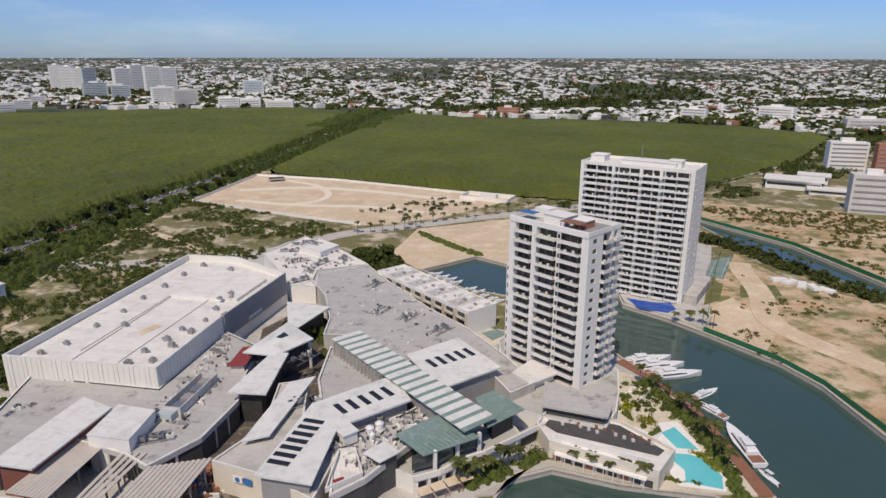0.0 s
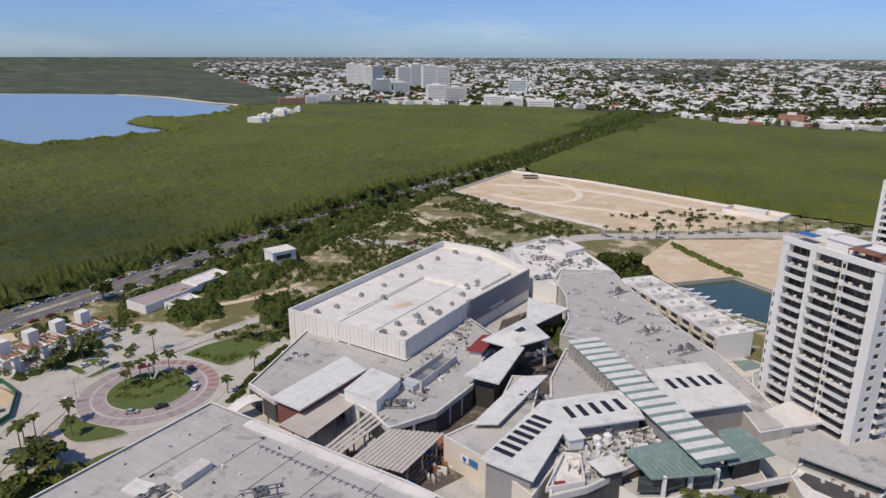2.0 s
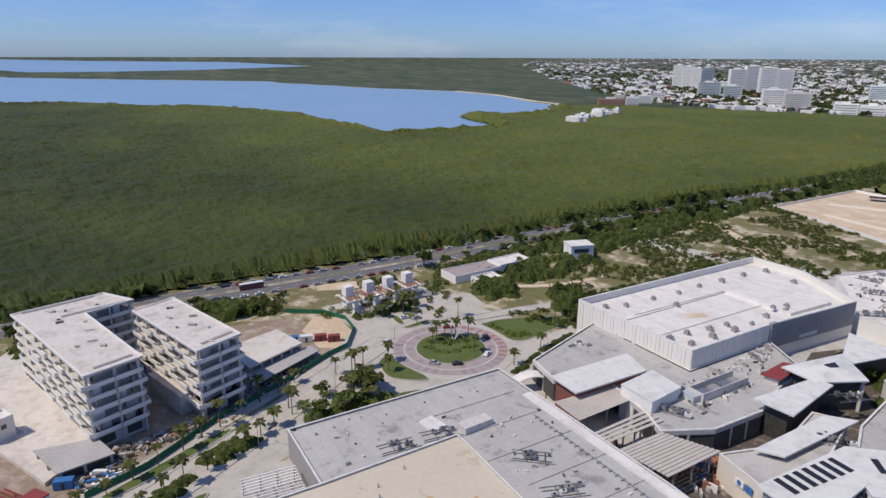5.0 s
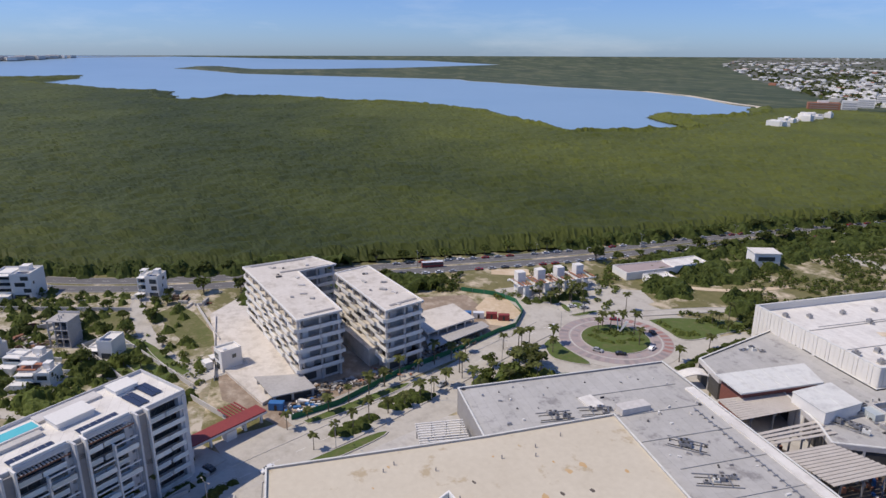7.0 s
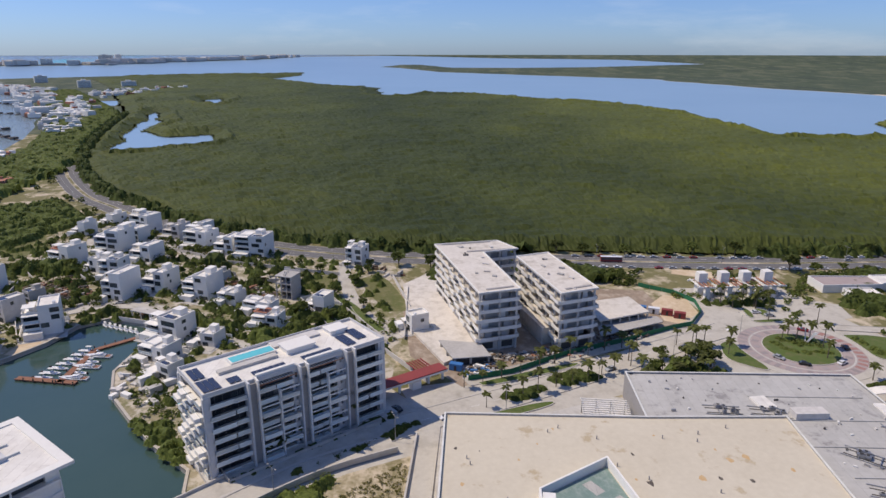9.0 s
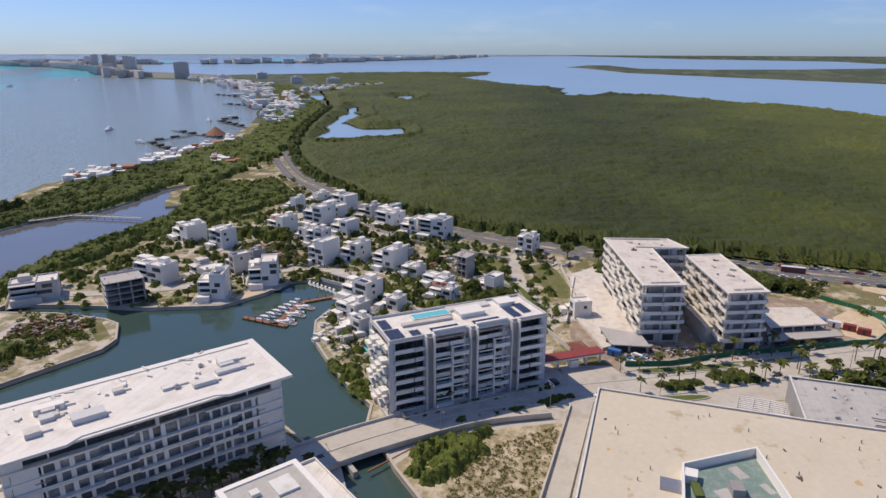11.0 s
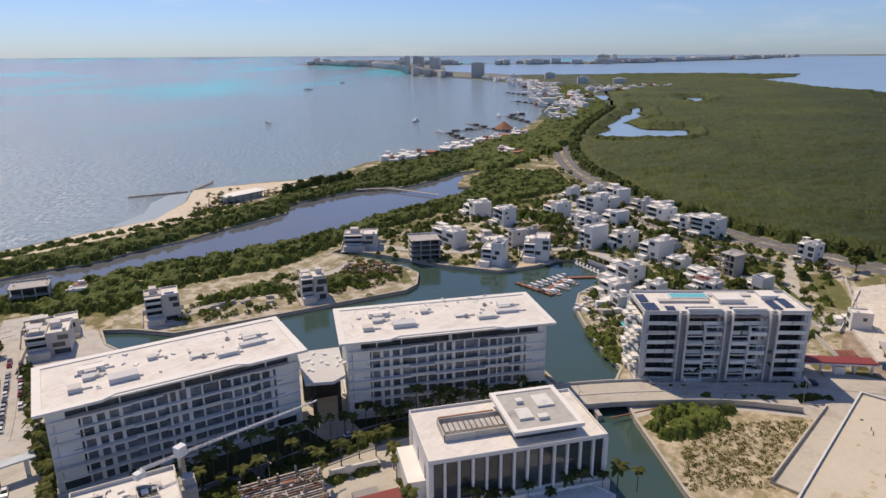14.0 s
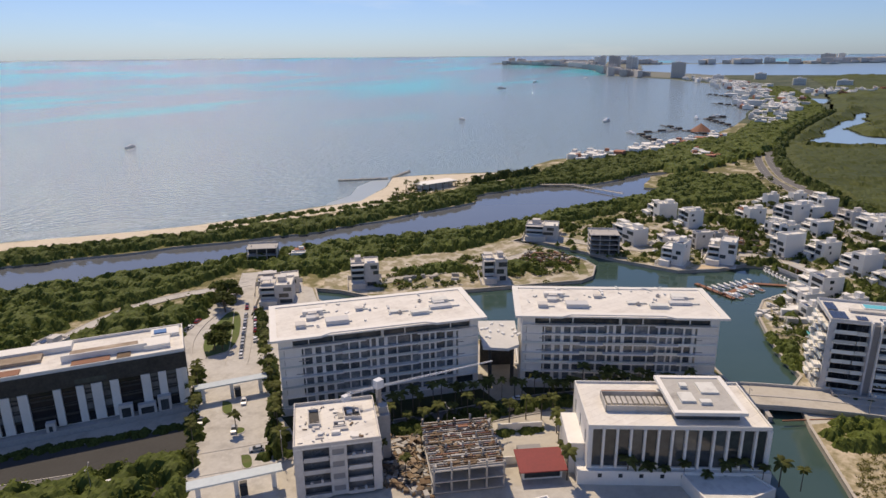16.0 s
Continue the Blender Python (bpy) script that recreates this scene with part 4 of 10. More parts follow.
# ---- multi-storey buildings ----
def storeys(parent, m, length, z0, floors, fh, bays, wall, slab, out=0.0, glass=None, rail=None, rec=1.4, slab_h=0.35):
    """One face of a building: x along it, y inwards. bays: (width share, kind) where kind is wall, pier, window, glazing, balcony or open."""
    glass, rail = glass or M_GLASS, rail or wall
    total = sum(b[0] for b in bays)
    x = 0.0
    high = floors * fh
    for share, kind in bays:
        w = length * share / total
        if kind in ("wall", "pier"):
            pbox("wall" if kind == "wall" else "pier", parent, m, x, -0.02 if kind == "wall" else -0.25, z0, w, rec + 0.3, high, wall)
        elif kind == "window":
            a, sill, top = w * 0.16, fh * 0.32, fh * 0.22
            put("wall", boxes_mesh("wall", [(0, 0, 0, a, 0.3, high), (w - a, 0, 0, a, 0.3, high)] + [(a, 0, i * fh, w - 2 * a, 0.3, sill) for i in range(floors)] + [(a, 0, (i + 1) * fh - top, w - 2 * a, 0.3, top) for i in range(floors)], wall), parent, m @ T3((x, 0, z0)))
            for i in range(floors):
                pbox("window", parent, m, x + a, 0.2, z0 + i * fh + sill, w - 2 * a, 0.06, fh - sill - top, glass)
        elif kind in ("glazing", "balcony"):
            back = 0.6 if kind == "glazing" else rec
            for i in range(floors):
                pbox("window", parent, m, x + 0.05, back, z0 + i * fh + slab_h, w - 0.1, 0.08, fh - slab_h, glass)
                if kind == "balcony":
                    v = (i * 7 + int(x * 3)) % 5
                    o, a = out + (0.0, 0.25, 0.0, 0.12, 0.0)[v], (0.0, 0.0, 0.25, 0.0, 0.4)[v]
                    low = (i * 5 + int(x * 2)) % 3 == 0
                    key = ("balcony", round(w, 2), o, a, slab.name, low)
                    if key not in MESHES:
                        rh = 0.55 if low else 0.95
                        MESHES[key] = boxes_mesh("balcony", [(a, -o, 0, w - 2 * a, o + 0.3, slab_h)] + ([(a, -o, slab_h, w - 2 * a, 0.12, rh), (a, -o, slab_h, 0.12, o, rh), (w - a - 0.12, -o, slab_h, 0.12, o, rh)] + ([(w * 0.62, -o * 0.6, slab_h, 0.7, 0.6, 1.3), (w * 0.2, -o * 0.5, slab_h, 0.9, 0.7, 0.9)] if low else []) if rail == wall else []), slab)
                    bal = put("balcony", MESHES[key], parent, m @ T3((x, 0, z0 + i * fh)))
                    if rail != wall:
                        put("rail_glass", box_mesh(w - 2 * a, 0.08, 1.15, rail), bal, T3((a, -o, slab_h)))
            n = max(1, round(w / 2.6))
            if n > 1:
                put("mullion", boxes_mesh("mullion", [(k * w / n - 0.06, back - 0.08, 0, 0.12, 0.1, high) for k in range(1, n)], M_WALL_GREY), parent, m @ T3((x, 0, z0)))
        x += w


def block(name, label, cat, p, q, deep, z0, floors, fh, front, right, back, left, wall, slab, roof, out=0.0, rail=None, glass=None, rec=1.4, parapet=1.1, slab_h=0.35, group="", core=None, roof_out=0.0):
    """A building on a rectangle: p to q is the front, which faces to the right of that way."""
    m0, length = side(p, q)
    b = thing(name, m0, label, cat, group)
    high = z0 + floors * fh
    # the default near-black core carries the shade of the rooms behind the facade
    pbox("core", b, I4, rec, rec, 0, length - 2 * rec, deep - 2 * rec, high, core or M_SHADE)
    if z0 > 0.6:
        pbox("base", b, I4, 0.1, 0.1, 0, length - 0.2, deep - 0.2, z0, wall)
    for i in range(floors):
        pbox("floor_slab", b, I4, 0.04, 0.04, z0 + i * fh, length - 0.08, deep - 0.08, slab_h, slab)
    for m, n, bays in ((I4, length, front), (T3((length, 0, 0)) @ pose(0, 0, 0, 0, 0, 90), deep, right), (T3((length, deep, 0)) @ pose(0, 0, 0, 0, 0, 180), length, back), (T3((0, deep, 0)) @ pose(0, 0, 0, 0, 0, 270), deep, left)):
        if bays:
            storeys(b, m, n, z0, floors, fh, bays, wall, slab, out, glass, rail, rec, slab_h)
    e = roof_out + (out if roof_out or not front else 0.0)
    pbox("roof", b, I4, -e, -e, high, length + 2 * e, deep + 2 * e, 0.5, roof)
    if parapet:
        ring("parapet", [(-e, -e), (length + e, -e), (length + e, deep + e), (-e, deep + e)], 0.3, high + 0.5, high + 0.5 + parapet, wall, b)
    return b, length, high + 0.5


def roof_box(b, x, y, z, w, d, h, material, name="roof_house", over=0.3):
    """A small roof house with its own overhanging slab."""
    h0 = pbox(name, b, I4, x, y, z, w, d, h, material)
    put("roof_slab", box_mesh(w + 2 * over, d + 2 * over, 0.25, M_WHITE), h0, T3((-over, -over, h)))
    return h0


W, P, N, G, B = "wall", "pier", "window", "glazing", "balcony"

# residential tower beside the shopping centre
b, n, z = block("residential_tower", "white sixteen-storey residential tower with stacked balconies", "apartment building", (26.3, 223.0), (48.9, 198.6), 18.5, 5.0, 16, 3.38,
                [(1.6, W), (4.5, B), (1.2, P), (5, B), (0.9, N), (5, B), (1.6, W)], [(1.4, W), (2.6, N), (2.2, W), (3.6, B), (1.0, P), (3.4, B)], [(8, W)], [(3, W), (4, N), (4, B), (3, W)],
                M_WHITE, M_CREAM_WHITE, M_CONC_PALE, out=1.1, rec=1.8, parapet=1.5, glass=M_GLASS_DIM)
roof_box(b, 11, 5, z, 9, 7, 3.0, M_WHITE)
pbox("side_wing", b, I4, -1.9, 1.2, 5, 1.95, 9, 37.5, M_WHITE)
for i in range(11):
    pbox("window", b, I4, -1.5, 1.14, 6.2 + 3.38 * i, 1.0, 0.12, 1.5, M_GLASS)
pbox("roof_frame", b, I4, 0, -0.25, z - 0.5, 33.2, 0.5, 1.9, M_WHITE)
roof_box(b, 22, 7, z, 5, 5, 2.6, M_TERRACOTTA)
pbox("roof_tank_room", b, I4, 3, 10, z, 6, 5, 3.2, M_WHITE)
pbox("blue_awning", b, I4, 1.5, 3, z + 2.4, 6, 4, 0.15, M_BLUE, "blue roof awning")
pbox("roof_pergola", b, I4, 20, 2, z + 2.5, 8, 4, 0.2, M_WOOD)
for x in (20.2, 27.6):
    for y in (2.2, 5.6):
        pbox("pergola_post", b, I4, x, y, z, 0.2, 0.2, 2.5, M_WOOD)
pbox("terrace_deck", b, I4, 21, 0.6, z, 11, 17, 0.12, M_WALL_GREY)

# second tower across the canal
b, n, z = block("residential_tower", "white twenty-storey residential tower with continuous balcony bands", "apartment building", (71.0, 318.5), (116.5, 289.0), 24.0, 1.5, 20, 3.1,
                [(1, W), (4, B), (3, B), (0.7, P), (3.4, B), (2.6, B), (0.7, P), (4, B), (0.7, P), (3.2, B), (3, B), (1, W)], [(1.5, W), (2, N), (6, W), (2, N), (3, W)], [(8, W)], [(2, W), (4, B), (2, N), (2, W)],
                M_WHITE, M_WHITE, M_ROOF_WHITE, out=1.7, rec=1.6, parapet=1.2, glass=M_GLASS_DIM)
for k in range(10):
    pbox("facade_pier", b, I4, 2.4 + k * (n - 5.2) / 9, -0.1 + 0.3 * (k % 2), 1.5, 0.36, 1.5, 62, M_WHITE)
for i in range(1, 20):
    pbox("floor_band", b, I4, 2.0, -1.78, 1.46 + 3.1 * i, n - 4, 0.6, 0.5, M_WHITE)
roof_box(b, 2, 8, z, 7, 8, 3.2, M_WHITE)
roof_box(b, 18, 6, z, 26, 9, 2.4, M_WHITE)
roof_box(b, 40, 8, z, 6, 6, 3.4, M_WHITE)
pbox("mast", b, I4, 26, 12, z, 0.25, 0.25, 9, M_STEEL, "thin steel roof mast")
pbox("garden_wing", b, I4, 54.4, 4, 0, 6, 30, 4.5, M_CONC_PALE, "low garage wing with flat roof")

# hotels on the quay
def hotel(p, q, deep, label):
    b, n, z = block("hotel", label, "hotel", p, q, deep, 2.4, 7, 3.5, None, [(3, W), (2, N), (8, W), (2, N), (3, W)], [(8, W)], [(3, W), (2, N), (6, W), (2, N), (3, W)],
                    M_WHITE, M_WHITE, M_ROOF_WHITE, out=0.35, rec=1.3, parapet=0.0, slab_h=0.28, group="quay hotels", roof_out=1.6)
    r = random.Random(int(n))
    fh, z0 = 3.5, 2.4
    top = z0 + 6 * fh
    e = n * 0.115
    # blind end panels over a glazed base, with slit windows at the corners
    for x0, w in ((1.7, e - 2.2), (n - e + 0.5, e - 2.2)):
        pbox("end_panel", b, I4, x0, -0.35, z0 + fh, w, 1.6, 5 * fh, M_WHITE)
        pbox("end_glazing", b, I4, x0, 0.4, z0, w, 0.1, fh, M_GLASS)
    for x0 in (0.0, n - 0.35):
        pbox("corner_pier", b, I4, x0, -0.3, z0, 0.35, 1.5, 6 * fh, M_WHITE)
    for k in range(3):
        pbox("louvre_strip", b, I4, e - 3.6 + k, -0.5, z0 + fh * (2 + 1.3 * k), 3.2, 0.15, 0.22, M_WALL_GREY)
        pbox("louvre_strip", b, I4, n - e + 0.2, -0.5, z0 + fh * (2 + 1.3 * k), 3.0 - 0.4 * k, 0.15, 0.22, M_WALL_GREY)
    # bays between irregular piers
    x = e
    while x < n - e - 0.6:
        pw = r.choice((0.45, 0.6, 0.9, 1.1))
        pbox("pier", b, I4, x, 0.05, z0, pw, 1.25, 6 * fh, M_WHITE)
        bw = min(r.choice((1.5, 1.9, 2.3, 3.0, 4.4)), n - e - x - pw)
        if bw > 0.5:
            for i in range(6):
                pbox("window", b, I4, x + pw, 0.75, z0 + i * fh + 0.3, bw, 0.1, fh - 0.3, M_GLASS_BLUE)
        x += pw + bw
    # continuous balcony edges that step in and out, with glass rails
    cuts = [0.4, n * 0.3, n * 0.42, n * 0.68, n * 0.8, n - 0.4]
    for i in range(7):
        for k, (u, w) in enumerate(zip(cuts, cuts[1:])):
            if i == 6 and k == 2:
                continue
            o = 0.75 + 0.45 * ((k + i // 2) % 2)
            edge = pbox("balcony_edge", b, I4, u, -o, z0 + i * fh - 0.16, w - u, o + 0.4, 0.52, M_WHITE)
            if i < 6 and (i + k) % 2 == 0:
                put("rail_glass", box_mesh(w - u, 0.06, 0.7, M_GLASS_G), edge, T3((0, 0, 0.42)))
    # dark set-back top storey below the wide roof
    pbox("top_storey_glass", b, I4, 0.6, 0.9, top + 0.3, n - 1.2, 0.15, fh - 0.3, M_GLASS, "dark glazed top storey")
    for k in range(9):
        pbox("top_post", b, I4, 1.5 + k * (n - 3.5) / 8, 0.2, top + 0.3, 0.35, 0.35, fh - 0.3, M_WHITE if k % 3 else M_DARK)
    pbox("end_wall", b, I4, 0.3, -0.2, top + 0.2, 4.2, 1.0, fh - 0.2, M_WHITE)
    pbox("end_wall", b, I4, n - 3.0, -0.2, top + 0.2, 2.4, 1.0, fh - 0.2, M_WHITE)
    pbox("stone_plinth", b, I4, -0.5, -1.4, 0, n + 1, deep + 2, 2.4, M_WALL_LIGHT, "pale stone-faced plinth")
    ring("roof_edge", [(-2.4, -2.8), (n * 0.2, -2.8), (n * 0.25, -0.9), (n * 0.72, -0.9), (n * 0.77, -2.8), (n + 2.4, -2.8), (n + 2.4, deep + 2.4), (-2.4, deep + 2.4)], 2.2, z - 0.45, z + 0.3, M_WHITE, b)
    pbox("light_box", b, I4, n * 0.5, -0.8, z - 3.4, 0.5, 0.4, 3.0, M_WHITE)
    return b, n, z


H1 = hotel((-48.0, -136.6), (-94.8, -89.2), 24.5, "white eight-storey quay hotel with dark recessed windows")
H2 = hotel((23.6, -176.0), (-35.8, -145.8), 25.5, "long white eight-storey quay hotel with a stone plinth")

# link roof with skylight bubbles between the hotels
link = thing("entrance_canopy", I4, "low white entrance canopy with oval skylights between two hotels", "canopy")
prism("canopy_slab", [(-50, -160.5), (-60.5, -151), (-46.2, -136.0), (-41.0, -136.5), (-35.5, -143.0)], 15.6, 16.6, M_WALL_LIGHT, link)
rng = random.Random(8)
for k in range(14):
    x, y = -48 + rng.uniform(-7, 6), -148 + rng.uniform(-7, 7)
    bm = bmesh.new()
    bmesh.ops.create_cone(bm, segments=8, radius1=1.3, radius2=1.0, depth=0.5, cap_ends=True)
    part("skylight", bm, M_BOAT, link, m=T3((x, y, 16.85)) @ pose(0, 0, 0, 0, 0, rng.uniform(0, 90)) @ Matrix.Diagonal((1.0, 0.5, 1, 1)))
# black columns and an added back wall stand in for the dark void below
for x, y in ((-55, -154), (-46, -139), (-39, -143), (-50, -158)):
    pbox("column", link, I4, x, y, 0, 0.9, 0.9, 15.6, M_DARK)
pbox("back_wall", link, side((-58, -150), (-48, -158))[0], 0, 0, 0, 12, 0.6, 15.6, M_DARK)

# office building by the bridge
b, n, z = block("office_building", "white office block with tall dark window bays and stepped roof", "office building", (-20.4, -88.4), (-55.0, -54.7), 24.6, 4.6, 1, 12.0,
                [(0.6, P)] + [(2.2, G), (0.45, P)] * 13, [(1, P), (3, G), (1, P), (9, W), (1, P)], [(0.6, P)] + [(2.2, G), (0.45, P)] * 13, [(2, W), (1.4, N), (4, W), (1.4, N), (4, W), (1.4, N), (2, W)],
                M_WHITE, M_WHITE, M_ROOF_WHITE, out=0.25, rec=1.0, parapet=0.7)
pbox("plinth", b, I4, -2.5, -1.2, 0, n + 3.5, 26.5, 4.4, M_WHITE)
for k in range(8):
    pbox("window", b, I4, 3 + k * 5.6, -1.24, 2.4, 1.1, 0.1, 1.2, M_GLASS)
pbox("stair_wing", b, I4, -4.5, 4, 0, 5, 16, 9.5, M_WHITE)
up = pbox("penthouse", b, I4, 24.5, 4.5, z, 17, 17.5, 3.0, M_GLASS, "glazed roof storey")
ring("penthouse_frame", [(-1.5, -2.5), (18, -2.5), (18, 18.5), (-1.5, 18.5)], 1.4, 2.6, 3.6, M_WHITE, up)
put("penthouse_roof", box_mesh(17, 18, 0.3, M_ROOF_GREY), up, T3((0, -0.6, 3.0)))
put("roof_plant", boxes_mesh("roof_plant", [(2, 3, 0, 4, 5, 0.7), (7, 2, 0, 3, 2, 0.9), (9, 8, 0, 5, 6, 0.6), (4, 11, 0, 2, 2, 1)], M_ROOF_METAL), up, T3((0, 0, 3.3)))
put("plant_screen", boxes_mesh("plant_screen", [(0, 0, 0, 19, 0.3, 1.9), (0, 8, 0, 19, 0.3, 1.9), (0, 0, 0, 0.3, 8.3, 1.9)] + [(1 + 1.5 * k, 2.5, 0, 1.1, 4, 1.3) for k in range(12)], M_CONC_PALE), b, T3((6, 8, z)))
put("roof_duct", box_mesh(16, 0.5, 0.4, M_WOOD), b, T3((7, 19, z)))

# apartment building by the basin
b, n, z = block("apartment_building", "grey and white seven-storey apartment block with glass balconies", "apartment building", (-120.0, -63.4), (-149.6, -13.9), 20.5, 1.2, 7, 3.55,
                [(1.0, P), (5.2, B), (3, B), (0.8, P), (0.9, N), (0.8, P), (4, B), (4, B), (0.5, P), (0.9, N), (0.5, P), (4.6, B), (4.6, B), (0.8, P), (0.9, N), (0.8, P), (6, B), (4, B), (1.0, P)],
                [(2, W), (4, B), (1.2, W), (3, N), (2, W)], [(2, W), (9, G), (1, P), (9, G), (2, W)], [(0.6, P), (4, B), (4, B), (4, B), (0.6, P)],
                M_WALL_LIGHT, M_WHITE, M_ROOF_WHITE, out=0.8, rail=M_GLASS_G, rec=1.9, parapet=0.9, glass=M_GLASS_BAY, slab_h=0.25)
# grey strips stand proud of the front in place of shaded slots
for x, w in ((12.2, 2.2), (27.8, 2.0), (43.2, 2.4)):
    pbox("dark_slot", b, I4, x, -1.05, 1.2, w, 0.4, z - 1.2, M_WALL_GREY, "grey strip painted for the shade of a vertical slot")
    pbox("fin_wall", b, I4, x + w, -2.2, 0.5, 0.5, 3.2, z + 0.6, M_WHITE)
    pbox("fin_wall", b, I4, x - 0.5, -2.2, 0.5, 0.5, 3.2, z + 0.6, M_WALL_LIGHT)
for x0, w in ((15.2, 11.6), (30.6, 11.6)):
    for i in range(6):
        half = w * (0.5 if i % 2 else 0.46)
        xx = x0 + (w - half if i % 2 else 0)
        pbox("bay_rim", b, I4, xx, -2.25, 4.45 + 3.55 * i, half, 0.3, 0.3, M_WHITE)
        pbox("bay_slab", b, I4, xx, -2.2, 1.2 + 3.55 * i, half, 1.4, 0.35, M_WHITE)
        pbox("bay_glass", b, I4, xx, -2.2, 1.55 + 3.55 * i, half, 0.1, 1.05, M_GLASS_G)
        pbox("bay_post", b, I4, x0 + w * 0.5 - 0.2, -2.2, 1.2 + 3.55 * i, 0.4, 1.4, 3.55, M_WHITE)
    pbox("roof_parapet", b, I4, x0, 0.2, z, w, 1.0, 1.6, M_WHITE)
    for k in range(int(w / 0.8)):
        pbox("trellis_slat", b, I4, x0 + 0.8 * k, -1.2, z - 1.0, 0.4, 3.0, 0.15, M_PERGOLA)
    pbox("trellis_beam", b, I4, x0, -1.2, z - 1.3, w, 0.25, 0.3, M_WOOD)
for x0, y0, w, d in ((1, 2, 6, 7), (1.2, 10.5, 5, 7), (8.5, 2.5, 5, 3.4), (15.5, 2.6, 11, 2.6), (31, 2.6, 11, 2.6), (46, 3, 4, 8), (51, 5, 4, 8)):
    for k in range(int(w / 1.7)):
        pbox("solar_panel", b, I4, x0 + k * 1.7, y0, z + 0.35, 1.6, d, 0.08, M_PV)
pool = pbox("roof_pool", b, I4, 13, 12.5, z, 14, 4.5, 1.0, M_WHITE)
put("pool_water", box_mesh(13.2, 3.7, 0.08, M_POOL), pool, T3((0.4, 0.4, 0.97)))
roof_box(b, 29, 9, z, 9, 6, 1.5, M_WHITE)
roof_box(b, 46, 13, z, 6, 5, 1.3, M_WHITE)
pbox("roof_terrace", b, I4, 27.5, 15.5, z, 16, 4, 0.7, M_WHITE_OLD)
pbox("roof_terrace", b, I4, 8, 9.5, z, 18, 2.2, 0.9, M_CONC_PALE)
pbox("plinth", b, I4, -1.5, -3.2, 0, n + 4, 25, 1.1, M_CONC_PALE)
for i in range(7):
    for k in range(4):
        o = 0.6 + 0.9 * ((i + k) % 3)
        pbox("end_balcony", b, I4, -o, 1.5 + k * 4.6, 1.2 + 3.55 * i, o + 0.3, 3.6 + 0.5 * ((i * k) % 2), 1.25, M_WHITE)
put("plinth_wall", boxes_mesh("plinth_wall", [(0, 0, 0, 50, 0.3, 2.2), (0, 0, 0, 0.3, 22, 2.6)], M_CONC_PALE), b, T3((3, -4.5, 0)))


# concrete shells on the building site
def shell(poly, label, seed):
    """A concrete shell on an outline: base storey, five open storeys with staggered white balconies, flat roof."""
    rng = random.Random(seed)
    poly = ccw(poly)
    b = thing("unfinished_building", I4, label, "building shell", "concrete shells")
    z0, fh, floors = 5.0, 3.95, 5
    z = z0 + fh * floors
    prism("core", inset(poly, 3.2), 0, z, M_CONC, b)
    prism("base", inset(poly, 1.0), 0, z0, M_SITE, b)
    for i in range(floors):
        prism("floor_slab", inset(poly, 0.2), z0 + i * fh - 0.35, z0 + i * fh, M_SITE, b)
    prism("roof", inset(poly, -0.5), z, z + 0.45, M_SITE, b)
    ring("edge_beam", inset(poly, -0.5), 0.5, z + 0.45, z + 0.85, M_WHITE, b)
    for k, (p, q) in enumerate(zip(poly, poly[1:] + poly[:1])):
        m, n = side(p, q)
        saw = n > 24
        bays = max(1, round(n / (8.5 if saw else 8.0)))
        for j in range(bays):
            w = n / bays
            for i in range(floors):
                o = (0.4 + 0.9 * ((i + j) % 2) if saw else 0.35)
                gap = 0.12
                put("balcony", boxes_mesh("balcony", [(0, -o, -0.3, w - gap, o + 0.5, 0.3), (0, -o, 0, w - gap, 0.2, 1.15), (0, -o, 0, 0.2, o, 1.15), (w - gap - 0.2, -o, 0, 0.2, o, 1.15)], M_WHITE), b, m @ T3((j * w, 0, z0 + i * fh)))
                if rng.random() < 0.7:
                    u = rng.uniform(0.2, 0.5) * w
                    put("infill_wall", box_mesh(round(u, 1), 0.25, fh - 0.4, rng.choice((M_SITE, M_WHITE_OLD, M_WHITE))), b, m @ T3((j * w + rng.uniform(0.2, 0.4) * w, 2.2, z0 + i * fh)))
            put("column", box_mesh(0.8, 0.8, z - 0.4, M_WHITE_OLD), b, m @ T3((j * w, 0.5, 0)))
            if not saw:
                # a near-black panel stands in for the shade in each base opening
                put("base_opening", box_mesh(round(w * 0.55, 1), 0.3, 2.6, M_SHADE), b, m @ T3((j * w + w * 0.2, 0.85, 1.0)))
    c = (sum(p[0] for p in poly) / len(poly), sum(p[1] for p in poly) / len(poly))
    for k in range(22):
        x, y = c[0] + rng.uniform(-24, 24), c[1] + rng.uniform(-14, 14)
        if bool(inside([x], [y], inset(poly, 3))[0]):
            pbox("roof_clutter", b, pose(x, y, 0, 0, 0, rng.uniform(0, 90)), 0, 0, z + 0.45, rng.uniform(0.5, 2.8), rng.uniform(0.4, 1.4), rng.uniform(0.2, 0.7), rng.choice((M_CONC, M_WALL_GREY, M_WHITE_OLD, M_SHADE)))
    return b, z + 0.45


AB, az = shell([(-188.5, 25.2), (-191.3, 41.6), (-240.4, 37.0), (-243.6, 54.0), (-257.8, 47.6), (-255.4, 17.0), (-236.0, 19.6)], "unfinished white concrete apartment shell with open storeys", 3)
BB, bz = shell([(-184.0, 56.4), (-187.6, 72.0), (-235.2, 66.4), (-231.5, 51.2)], "second unfinished concrete apartment shell with open storeys", 4)
